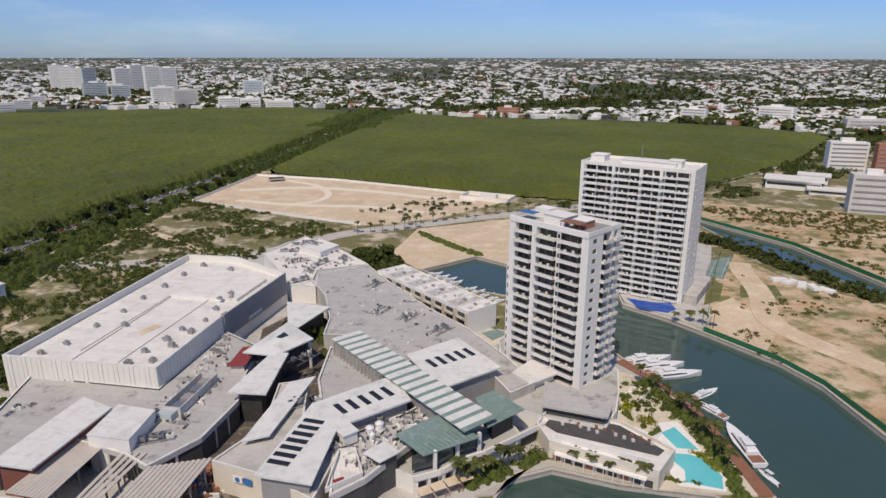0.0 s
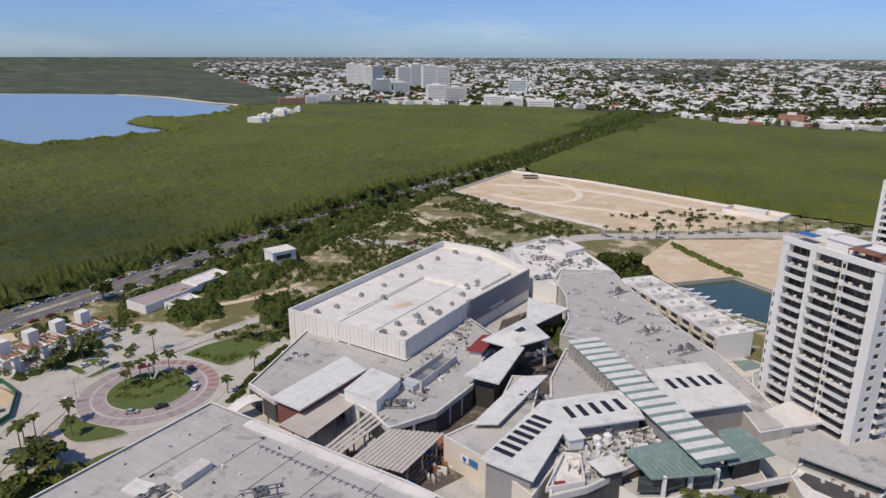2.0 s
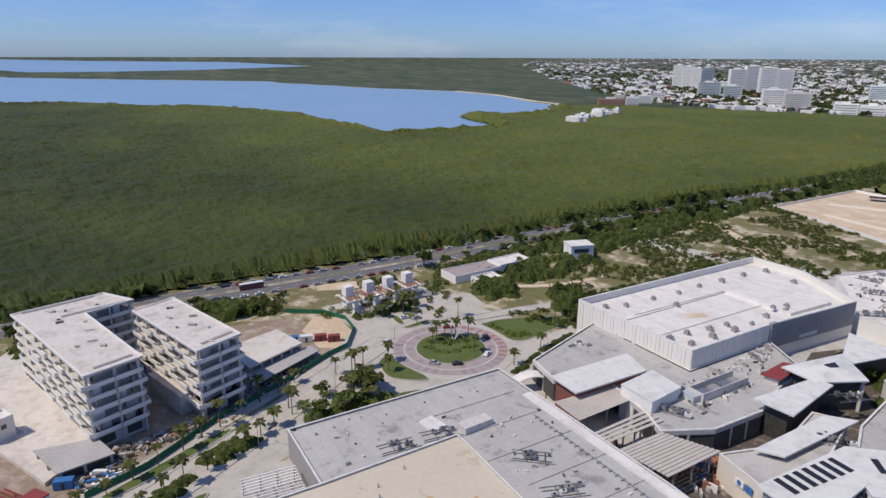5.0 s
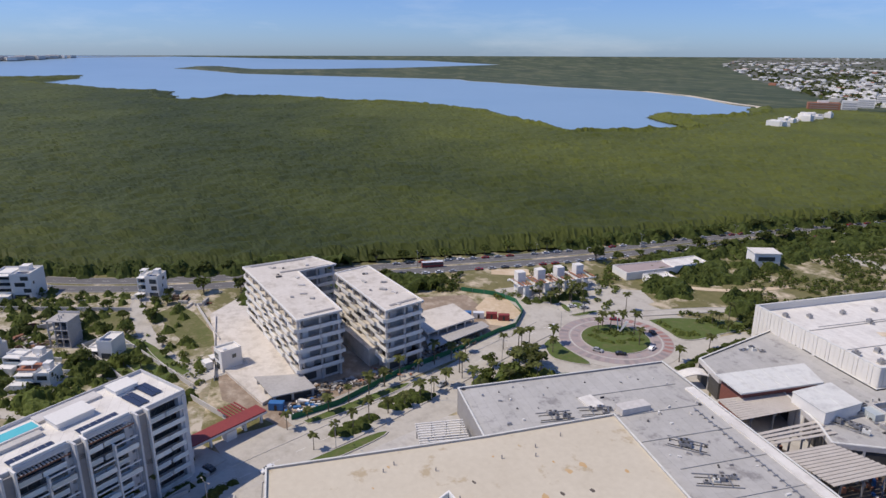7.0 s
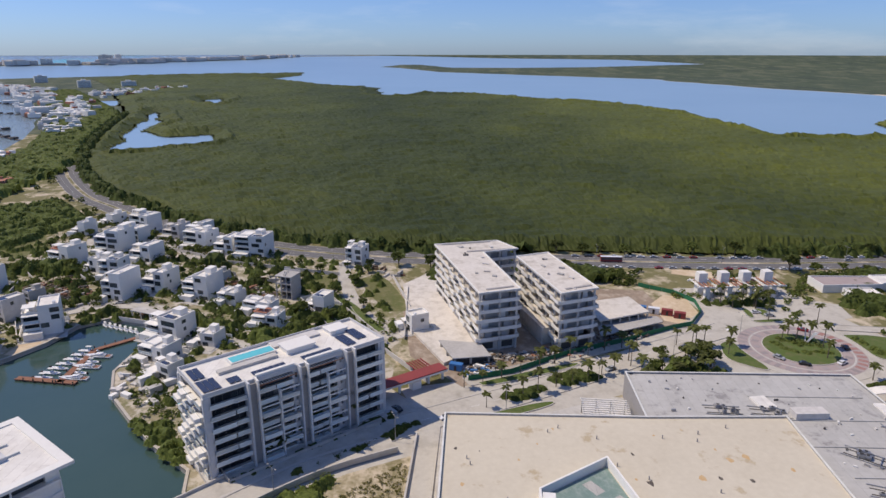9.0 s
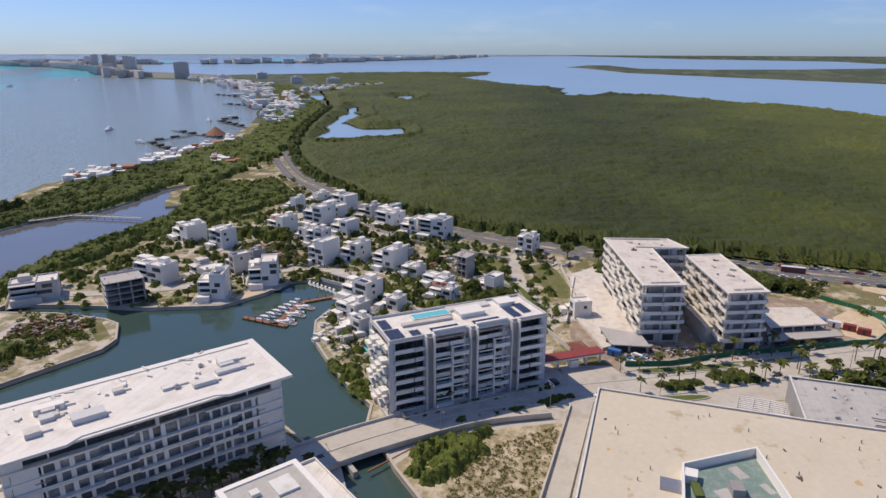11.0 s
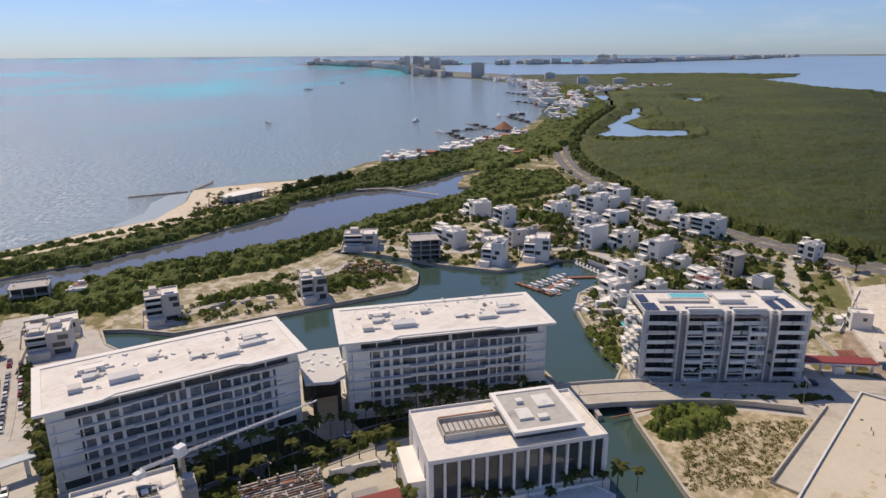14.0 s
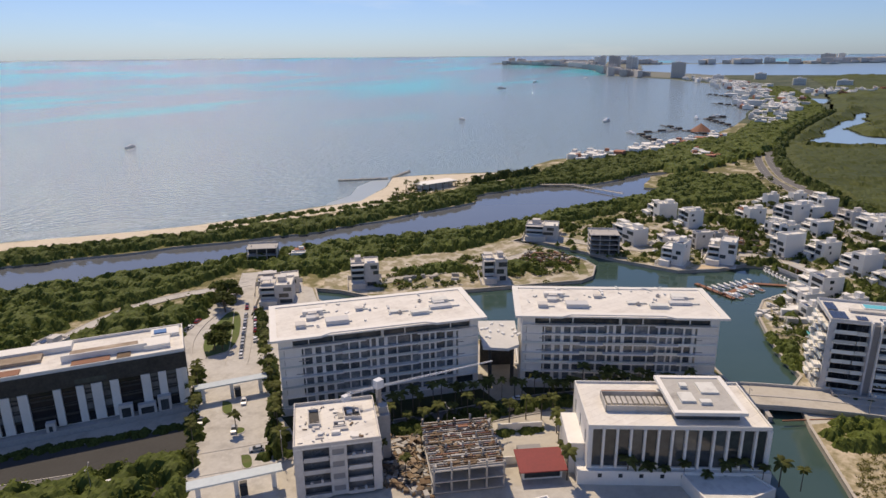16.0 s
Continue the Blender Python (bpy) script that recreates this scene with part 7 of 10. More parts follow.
# ---- vegetation ----
def canopy():
    """The mangrove: one rippled sheet of crowns over both sides of the boulevard."""
    az = np.radians(np.arange(-42, 128, 0.2))
    rad = 270 * 1.008 ** np.arange(0, 348)
    A, R = np.meshgrid(az, rad, indexing="ij")
    jit = np.random.default_rng(7).uniform(-1, 1, (3,) + A.shape)
    A, R = A + jit[0] * radians(0.07), R * (1 + 0.0028 * jit[1])
    X, Y = MID[0] - R * np.sin(A), MID[1] + R * np.cos(A)
    inn = inside(X, Y, MANGROVE_WEST) | inside(X, Y, MANGROVE_EAST)
    for p in WATER_LINES:
        inn &= ~inside(X, Y, p)
    n2, n6 = value_noise(X, Y, 3.2, 1), value_noise(X, Y, 8.0, 2)
    n40, n90 = value_noise(X, Y, 45.0, 3), value_noise(X, Y, 160.0, 4)
    n15 = value_noise(X, Y, 15.0, 5)
    Z = 2.2 + 0.9 * n2 + 1.9 * n6 + 2.6 * np.maximum(0, n15 - 0.62) * 2 + 2.4 * np.maximum(0, n40 - 0.5) * 2 + 1.2 * n90 + 0.2 * jit[2] * np.minimum(2.0, R / 400)
    deep = inn.copy()
    deep[1:-1, 1:-1] = inn[1:-1, 1:-1] & inn[:-2, 1:-1] & inn[2:, 1:-1] & inn[1:-1, :-2] & inn[1:-1, 2:]
    shore = np.zeros(X.shape, bool)                      # taller old trees stand along the shores
    for p in WATER_LINES[:6]:
        shore |= inside(X, Y, p)
    for _ in range(7):
        wide = shore.copy()
        wide[1:-1, 1:-1] |= shore[:-2, 1:-1] | shore[2:, 1:-1] | shore[1:-1, :-2] | shore[1:-1, 2:]
        shore = wide
    Z = np.where(deep & shore, Z + 2.0 + 2.5 * n15, Z)
    rim = deep.astype(float)
    for _ in range(5):                                   # the canopy's edge slopes down
        low = rim.copy()
        low[1:-1, 1:-1] = np.minimum.reduce([rim[1:-1, 1:-1], rim[:-2, 1:-1] + 0.2, rim[2:, 1:-1] + 0.2, rim[1:-1, :-2] + 0.2, rim[1:-1, 2:] + 0.2])
        rim = low
    Z = np.where(deep, Z * np.clip(rim, 0.25, 1), 0.0)
    x, y, z, _ = far(X, Y, Z)
    na, nr = X.shape
    idx = np.arange(na * nr).reshape(na, nr)
    keep = inn[:-1, :-1] | inn[1:, :-1] | inn[:-1, 1:] | inn[1:, 1:]
    f = np.stack([idx[:-1, :-1], idx[:-1, 1:], idx[1:, 1:], idx[1:, :-1]], -1)[keep]
    v = np.stack([x.ravel(), y.ravel(), z.ravel()], 1)[f.ravel()]
    ob = new("mangrove_canopy", mesh_of("mangrove_canopy", v, np.arange(len(v)).reshape(-1, 4), M_MANGROVE))
    tagged(ob, "dense low olive-green mangrove canopy", "mangrove", kind="stuff")


def woods(label, poly, high, crown, seed, material=None, cell=0.95, cat="mangrove", clear=(), fringe=11, full=1.0):
    """A closed mass of crowns: domes of many sizes, each facet a spray of leaves, with loose sprays on top."""
    poly = list(poly)
    p = np.array(poly)
    r = np.random.default_rng(seed)
    gx, gy = np.arange(p[:, 0].min() - 2, p[:, 0].max() + 2, cell), np.arange(p[:, 1].min() - 2, p[:, 1].max() + 2, cell)
    X, Y = np.meshgrid(gx, gy, indexing="ij")
    X, Y = X + r.uniform(-0.35, 0.35, X.shape) * cell, Y + r.uniform(-0.35, 0.35, X.shape) * cell
    area = inside(X, Y, poly)
    for q in list(WATER_LINES) + list(clear):
        area &= ~inside(X, Y, list(q))
    count = int(area.sum() * cell * cell / (crown * crown) * 0.75 * full)
    pick = np.argwhere(area)
    pick = pick[r.integers(0, len(pick), count)]
    Z = np.zeros(X.shape)
    tops = []
    for i, j in pick:
        cr, h = crown * r.uniform(0.6, 1.35), high * r.uniform(0.6, 1.15)
        k = int(cr / cell) + 1
        sl = (slice(max(0, i - k), i + k + 1), slice(max(0, j - k), j + k + 1))
        d2 = ((X[sl] - X[i, j]) ** 2 + (Y[sl] - Y[i, j]) ** 2) / cr ** 2
        dome = np.where(d2 < 1, h * (0.72 + 0.28 * np.sqrt(np.maximum(0, 1 - d2))), 0)
        Z[sl] = np.maximum(Z[sl], dome)
        tops.append((X[i, j], Y[i, j], h * 0.55, cr * 0.9, h * 0.46))
    steep = 1.25 * cell                                  # crowns slope down to the ground at the edge
    for _ in range(5):
        low = Z.copy()
        low[1:-1, 1:-1] = np.minimum.reduce([Z[1:-1, 1:-1], Z[:-2, 1:-1] + steep, Z[2:, 1:-1] + steep, Z[1:-1, :-2] + steep, Z[1:-1, 2:] + steep])
        Z = low
    Z = np.where(Z > 0, np.maximum(0.1, Z + r.uniform(-0.3, 0.3, Z.shape) * cell), 0)
    n = X.shape
    idx = np.arange(X.size).reshape(n)
    on = Z > 0
    keep = on[:-1, :-1] | on[1:, :-1] | on[:-1, 1:] | on[1:, 1:]
    f = np.stack([idx[:-1, :-1], idx[1:, :-1], idx[1:, 1:], idx[:-1, 1:]], -1)[keep]
    v = np.stack([X.ravel(), Y.ravel(), Z.ravel()], 1)[f.ravel()]
    lv, lf = leaves(r, tops, fringe, 0.42 * (crown / 3) ** 0.5)
    v = np.concatenate([v, lv])
    x, y, z, _ = far(v[:, 0], v[:, 1], np.maximum(v[:, 2], 0.02))
    tagged(new("woods", mesh_of("woods", np.stack([x, y, z], 1), np.arange(len(v)).reshape(-1, 4), material or M_HEDGE)), label, cat, kind="stuff")


canopy()


def leaves(rng, centres, count, size):
    """Leaf sprays: small bent quads spread over the shells of clumps (x, y, z, radius, height)."""
    c = np.array(centres, float)
    k = np.repeat(np.arange(len(c)), count)
    n = len(k)
    d = rng.normal(size=(n, 3))
    d[:, 2] = np.abs(d[:, 2]) * 0.9 - 0.25
    d /= np.linalg.norm(d, axis=1)[:, None]
    r = rng.uniform(0.55, 1.05, n)[:, None]
    pos = c[k, :3] + d * r * np.stack([c[k, 3], c[k, 3], c[k, 4]], 1)
    nor = d + rng.normal(scale=0.55, size=(n, 3))
    nor[:, 2] += 0.7
    nor /= np.linalg.norm(nor, axis=1)[:, None]
    t = np.cross(nor, rng.normal(size=(n, 3)))
    t /= np.linalg.norm(t, axis=1)[:, None]
    b = np.cross(nor, t)
    s = (size * rng.uniform(0.6, 1.3, n) * np.minimum(1.6, c[k, 3] / 1.6 + 0.35))[:, None]
    v = np.stack([pos - t * s, pos - b * s * 0.75 + nor * s * 0.2, pos + t * s, pos + b * s * 0.75 + nor * s * 0.2], 1).reshape(-1, 3)
    return v, np.arange(4 * n).reshape(-1, 4)


def limb(p, q, r0, r1, n=6):
    """A tapered limb from p to q."""
    p, q = Vector(p), Vector(q)
    u = (q - p).normalized()
    a = u.orthogonal().normalized()
    b = u.cross(a)
    v = [tuple(c + (a * math.cos(2 * math.pi * i / n) + b * math.sin(2 * math.pi * i / n)) * r) for c, r in ((p, r0), (q, r1)) for i in range(n)]
    return v, [(i, (i + 1) % n, n + (i + 1) % n, n + i) for i in range(n)] + [tuple(range(n, 2 * n))]


def joined(bits):
    v, f = [], []
    for a, b in bits:
        k = len(v)
        v += list(a)
        f += [tuple(i + k for i in q) for q in b]
    return v, f


def tree_kind(seed, high, wide, material, label):
    r = random.Random(seed)
    bits = [limb((0, 0, 0), (0.1, 0, high * 0.42), 0.05 * wide, 0.035 * wide)]
    clumps = []
    for k in range(6):
        a = k * 1.05 + r.uniform(-0.4, 0.4)
        e = (math.cos(a) * wide * r.uniform(0.25, 0.42), math.sin(a) * wide * r.uniform(0.25, 0.42), high * r.uniform(0.55, 0.8))
        bits.append(limb((0.05, 0, high * r.uniform(0.3, 0.42)), e, 0.025 * wide, 0.012 * wide, 5))
        clumps.append((*e, wide * r.uniform(0.22, 0.32), high * r.uniform(0.16, 0.24)))
    clumps.append((0, 0, high * 0.8, wide * 0.26, high * 0.2))
    v, f = joined(bits)
    trunk = mesh_of("trunk", v, f, M_BARK)
    lv, lf = leaves(np.random.default_rng(seed), clumps, 34, 0.085 * wide)
    return trunk, mesh_of("crown", lv, lf, material), label


TREES = [tree_kind(1, 8.5, 8.0, M_LEAF, "broad dark-green shade tree"), tree_kind(2, 7.0, 6.5, M_LEAF, "round green street tree"), tree_kind(3, 10.0, 9.0, M_LEAF_DARK, "tall dense dark-green tree"), tree_kind(4, 5.0, 5.5, M_LEAF_DARK, "low spreading green tree")]


def plant(x, y, which, size, turn, z=0.0, group="trees"):
    trunk, crown, label = TREES[which]
    t = new("tree", trunk)
    t.matrix_basis = pose(x, y, z, 0, 0, turn) @ Matrix.Scale(size, 4)
    tagged(t, label, "tree", group)
    put("crown", crown, t)
    return t


def palm_kind(seed, high):
    r = random.Random(seed)
    lean = r.uniform(-0.4, 0.4)
    bits = [limb((0, 0, 0), (lean * 0.4, 0, high * 0.5), 0.2, 0.15), limb((lean * 0.4, 0, high * 0.5), (lean, 0, high), 0.15, 0.12)]
    v, f = joined(bits)
    fv, ff = [], []
    for k in range(15):
        a, up = k * 2.4, r.uniform(-0.1, 0.9)
        ln = r.uniform(2.3, 3.2)
        prev = None
        for s in range(5):
            q = s / 4
            d = ln * q
            x, z = d * (1 - 0.15 * q), high + up * d - 0.34 * d * d * (0.5 + 0.25 * up)
            w = 0.62 * math.sin(math.pi * (0.12 + 0.8 * q)) + 0.03
            c, sn = math.cos(a), math.sin(a)
            row = [(lean + x * c - u * sn, x * sn + u * c, z - 0.35 * abs(u)) for u in (-w, 0, w)]
            fv += row
            if s:
                i = len(fv) - 6
                ff += [(i, i + 1, i + 4, i + 3), (i + 1, i + 2, i + 5, i + 4)]
    return mesh_of("trunk", v, f, M_BARK), mesh_of("fronds", fv, ff, M_LEAF_PALM)


PALMS = [palm_kind(k, h) for k, h in ((11, 7.0), (12, 8.5), (13, 5.5))]


def palm(x, y, which, size, turn, z=0.0, group="palms"):
    trunk, fronds = PALMS[which]
    t = new("palm_tree", trunk)
    t.matrix_basis = pose(x, y, z, 0, 0, turn) @ Matrix.Scale(size * 1.18, 4)
    tagged(t, "coconut palm with arching green fronds", "palm", group)
    put("fronds", fronds, t)
    return t


def scatter(poly, count, seed, clear=()):
    """Random places within an outline, off the water and off given outlines."""
    r = np.random.default_rng(seed)
    p = np.array(poly)
    x, y = r.uniform(p[:, 0].min(), p[:, 0].max(), count * 6), r.uniform(p[:, 1].min(), p[:, 1].max(), count * 6)
    ok = inside(x, y, list(poly))
    for q in list(WATER_LINES) + list(clear):
        ok &= ~inside(x, y, list(q))
    return np.stack([x, y], 1)[ok][:count]


def thicket(label, poly, count, size, high, seed, material=None, clear=(), cat="bushes", per=30, patch=0.0):
    """A mass of bushes and small trees that nobody could count."""
    pts = scatter(poly, count, seed, clear)
    if patch:
        pts = pts[value_noise(pts[:, 0], pts[:, 1], 22.0, seed) > patch]
    r = np.random.default_rng(seed)
    rad = size * r.uniform(0.6, 1.25, len(pts))
    h = high * r.uniform(0.6, 1.2, len(pts))
    c = np.stack([pts[:, 0], pts[:, 1], h * 0.45, rad, h * 0.55], 1)
    v, f = leaves(r, c, per, 0.28 * size * (22 / per) ** 0.5)
    x, y, z, _ = far(v[:, 0], v[:, 1], np.maximum(v[:, 2], 0.05))
    tagged(new("thicket", mesh_of("thicket", np.stack([x, y, z], 1), f, material or M_LEAF_DARK)), label, cat, kind="stuff")


def band(line, a, b):
    return offset_line(line, a) + offset_line(line, b)[::-1]


NEARB = [p for p in smooth_line(BLVD) if p[1] < 1390]
# belts of trees on both sides of the boulevard
rng = random.Random(31)
for x, y, h in along(offset_line([p for p in NEARB if -330 < p[0] and p[1] < 560], 15), 13):
    plant(x + rng.uniform(-2, 2), y + rng.uniform(-2, 2), rng.choice((0, 1, 2, 2)), rng.uniform(0.55, 0.85), rng.uniform(0, 360), group="boulevard trees")
for x, y, h in along(offset_line([p for p in NEARB if -330 < p[0] and -10 < p[1] < 680], -15), 15):
    if not (118 < y < 205):
        plant(x + rng.uniform(-3, 3), y + rng.uniform(-3, 3), rng.choice((0, 1, 2, 3)), rng.uniform(0.6, 1.0), rng.uniform(0, 360), group="boulevard trees")
woods("dark-green tree belt along the boulevard", band([p for p in NEARB if p[0] < -300], 11, 22), 7.0, 3.6, 61, M_WOODS, cell=1.5, cat="trees", full=0.8)
woods("dark-green tree belt along the boulevard", band([p for p in NEARB if p[1] > 200], 11, 21), 7.0, 3.6, 62, M_WOODS, cell=1.5, cat="trees", full=0.8)
woods("dark-green tree belt along the boulevard", band([p for p in NEARB if p[1] > 500], -11, -21), 7.0, 3.6, 63, M_WOODS, cell=1.5, cat="trees", full=0.8)
woods("trees round the far end of the boulevard", band([p for p in NEARB if p[1] > 960], 20, 62), 7.0, 5.0, 64, M_WOODS, cell=2.4, cat="trees", fringe=4)
woods("trees round the far end of the boulevard", band([p for p in NEARB if p[1] > 960], -20, -50), 7.0, 5.0, 65, M_WOODS, cell=2.4, cat="trees", fringe=4)
woods("trees in the far median of the boulevard", band([p for p in NEARB if p[1] > 620], -1.8, 1.8), 5.0, 2.6, 66, M_WOODS, cell=1.2, cat="trees", fringe=4)
thicket("low trees and shrubs beside the villa boulevard", band([p for p in NEARB if p[0] < -330], -11, -30), 420, 3.0, 5.5, 8, cat="trees")
# scrub between the boulevard and the shopping centre
SCRUB = [(-255, 200), (-262, 300), (-250, 380), (-228, 500), (-205, 520), (-110, 465), (-60, 430), (-100, 388), (-115, 330), (-135, 325), (-152, 205), (-190, 192)]
thicket("green scrub and bushes on sandy ground", SCRUB, 3800, 1.6, 1.9, 9, material=M_LEAF, patch=0.45, per=20)
woods("taller bushes in the scrub", [(-250, 215), (-255, 330), (-236, 480), (-205, 500), (-215, 330), (-200, 240)], 4.6, 3.0, 26, M_WOODS, cat="bushes", full=0.55)
thicket("bushes along the store wall", [(-158, 206), (-136, 326), (-120, 335), (-150, 340), (-176, 230)], 240, 2.6, 3.6, 11)
thicket("dark bushes between the mall and the sand lot", [(-52, 352), (-30, 330), (-20, 345), (-28, 372), (-48, 372)], 110, 3.4, 5.0, 12)
thicket("grassy scrub at the mangrove's edge", [(60, 480), (110, 505), (240, 580), (400, 720), (590, 960), (640, 930), (450, 680), (330, 560), (225, 522), (150, 508)], 700, 3.4, 4.6, 13, patch=0.3)
thicket("palms and shrubs along the upper canal", [(150, 450), (186, 396), (203, 350), (222, 298), (212, 292), (192, 345), (178, 385), (140, 430)], 300, 2.4, 4.0, 14)
thicket("scrub on the eastern sand lots", [(125, 262), (170, 360), (186, 320), (214, 288), (260, 195), (150, 110)], 700, 1.2, 0.9, 15, material=M_LEAF_DRY, patch=0.62, per=16)
thicket("scrub on the northern sand lots", [(200, 500), (300, 478), (330, 440), (300, 340), (245, 330), (228, 395)], 700, 1.6, 1.4, 16, material=M_LEAF_DRY, patch=0.45, per=16)
thicket("bushes on the wide sand lot", [(-60, 480), (0, 530), (40, 530), (10, 480), (-30, 460)], 50, 2.0, 2.4, 17)
woods("green hedge across the sand lot", band([(-13, 421), (9, 389), (25, 369)], -1.6, 1.6), 2.0, 1.4, 70, M_HEDGE, cell=0.8, cat="hedge")
woods("leafy trees among the villas", [(-326, -212), (-316, -200), (-308, -166), (-318, -158), (-326, -172), (-330, -200)], 5.5, 3.0, 71, M_HEDGE, cat="trees", cell=1.0)
woods("garden trees behind the white villas", [(-240, -90), (-226, -72), (-216, -66), (-218, -78), (-238, -98)], 5.0, 2.6, 72, M_HEDGE, cat="trees", cell=0.9)
woods("garden trees beside the villa street", [(-292, -108), (-282, -100), (-284, -84), (-300, -98)], 5.0, 2.6, 73, M_HEDGE, cat="trees", cell=0.9)
woods("trees at the building plot's corner", [(-322, -104), (-312, -104), (-310, -94), (-322, -92)], 7.0, 3.4, 74, M_WOODS, cat="trees", cell=1.0)
woods("thick trees behind the building shells", [(-290, 20), (-276, 14), (-262, 60), (-258, 110), (-276, 110), (-284, 60)], 5.5, 3.2, 75, M_WOODS, cat="trees", cell=1.2)
woods("bushes on the far quay plot", [(-94, -268), (-128, -246), (-122, -240), (-90, -258)], 3.4, 2.2, 76, M_HEDGE, cat="bushes", cell=0.9)
woods("bushes beside the quay villa", [(-128, -222), (-150, -212), (-152, -226), (-134, -236)], 3.6, 2.2, 77, M_HEDGE, cat="bushes", cell=0.9)
LANE_GAP = [(124, -256), (124, -268), (86, -282), (58, -302), (34, -313), (8, -317), (-40, -330), (-44, -300), (-10, -290), (34, -302), (54, -290), (84, -271)]
woods("garden trees along the villa lane", [(-222, -74), (-206, -60), (-192, -46), (-172, -24), (-180, -18), (-200, -38), (-216, -56)], 4.4, 2.3, 78, M_HEDGE, cat="trees", cell=0.8, full=0.5)
woods("shrubs and small trees behind the apartment block", [(-176, -76), (-168, -60), (-162, -36), (-156, -22), (-164, -20), (-172, -40), (-184, -70)], 3.4, 2.0, 79, M_HEDGE, cat="bushes", cell=0.8, full=0.45)
woods("shrubs along the basin edge", [(-128, -76), (-140, -84), (-156, -95), (-160, -90), (-146, -78), (-134, -70)], 2.4, 1.6, 80, M_HEDGE, cat="bushes", cell=0.7, full=0.6)
# river banks and the beach hedge
woods("dense mangrove hedge between beach and river", [(330, -512), (32, -416), (-22, -399), (-95, -369), (-160, -364), (-243, -359), (-264, -374), (-300, -372), (-336, -361), (-368, -339), (-410, -333), (-450, -334), (-560, -320), (-680, -335), (-700, -405), (-560, -412), (-460, -425), (-400, -410), (-360, -392), (-300, -396), (-240, -394), (-190, -392), (-111, -398), (-51, -410), (20, -436), (330, -545)], 4.2, 2.3, 44, M_HEDGE)
woods("dense mangrove hedge on the river's inner bank", [(330, -438), (44, -365), (0, -354), (-47, -344), (-98, -334), (-150, -311), (-203, -293), (-260, -290), (-314, -281), (-356, -277), (-395, -281), (-420, -300), (-470, -305), (-500, -250), (-430, -205), (-360, -232), (-300, -256), (-225, -274), (-182, -269), (-148, -268), (-108, -290), (-60, -286), (-30, -312), (10, -318), (40, -314), (62, -303), (90, -284), (124, -268), (330, -350)], 4.2, 2.3, 46, M_HEDGE, clear=[LANE_GAP])
woods("wooded ground between the villas and the sea", [(-470, -305), (-640, -300), (-900, -370), (-1258, -440), (-1700, -640), (-2050, -810), (-2080, -960), (-1700, -770), (-1374, -600), (-1060, -480), (-800, -400), (-600, -400), (-480, -340)], 6.5, 5.0, 44, M_HEDGE, cell=2.4, fringe=3)
thicket("shrubs by the footbridge", [(-380, -290), (-412, -318), (-440, -330), (-400, -330), (-384, -305)], 60, 3.0, 3.6, 23)
woods("trees in the grounds behind the dark office block", [(38, -244), (60, -256), (100, -262), (120, -256), (84, -270), (54, -290), (34, -302), (4, -300), (-6, -294), (2, -284), (24, -264)], 5.0, 3.0, 49, M_HEDGE, cat="trees", clear=[LANE_GAP])
woods("bushes across the street from the dark office block", [(57, -176), (75, -182), (100, -195), (120, -190), (112, -150), (76, -148), (63, -158)], 4.0, 2.4, 25, M_HEDGE, cell=0.9, cat="bushes")
woods("shrubs on the sandy plot by the bridge", [(-95, -57), (-107, -50), (-117, -32), (-104, -30), (-88, -46)], 3.0, 1.7, 26, M_HEDGE, cell=0.7, cat="bushes", full=0.8)
thicket("dry grass tufts on the sandy plot", [(-66, -36), (-100, -44), (-122, -10), (-84, -10)], 900, 0.7, 0.5, 27, material=M_LEAF_DRY, patch=0.4, per=12)
thicket("garden shrubs among the villas", [(-130, -190), (-182, -205), (-240, -140), (-236, -112), (-180, -106), (-150, -90), (-150, -20), (-215, -5), (-300, -10), (-410, -190), (-340, -238), (-200, -270)], 1500, 1.5, 1.9, 28, material=M_LEAF, patch=0.42, per=20)
thicket("flat shrubs on the quay peninsula", [(-110, -224), (-170, -196), (-180, -210), (-184, -250), (-150, -256), (-80, -262), (-62, -248)], 260, 2.0, 2.2, 29, material=M_LEAF, patch=0.4)
thicket("shrubs round the mall entrance", [(-200, 170), (-225, 200), (-250, 215), (-252, 150), (-235, 130), (-222, 145), (-218, 165)], 90, 1.8, 2.0, 30, material=M_LEAF)
thicket("shrubs along the boulevard frontage", [(-284, 60), (-276, 120), (-262, 190), (-245, 190), (-250, 120), (-262, 50)], 200, 2.2, 2.6, 32, material=M_LEAF, patch=0.35)
thicket("planting in the roundabout island", [(-184, 150), (-180, 162), (-172, 164), (-176, 150)], 34, 1.3, 1.2, 33, material=M_LEAF)
thicket("poolside planting", [(83, 156), (87, 158), (87, 180), (82, 200), (76, 212), (70, 210), (80, 190)], 170, 1.3, 1.5, 34, material=M_LEAF)
M_LEAF_YELLOW = leaf_mat("yellow_flowering_leaves", (0.46, 0.43, 0.045), (0.30, 0.30, 0.04))
PARTERRE = [(61.6, 197.9), (75.8, 207.6), (80.3, 191.8), (68.6, 179.3)]
woods("clipped hedge round the garden parterre", band(PARTERRE + PARTERRE[:1], -0.2, 1.1), 3.4, 1.1, 131, M_HEDGE, cell=0.5, cat="hedge")
woods("dark palms and shrubs in the parterre beds", [(65, 197), (74, 203), (78, 193), (70, 185)], 3.6, 1.5, 132, M_WOODS, cell=0.6, cat="bushes", full=0.3)
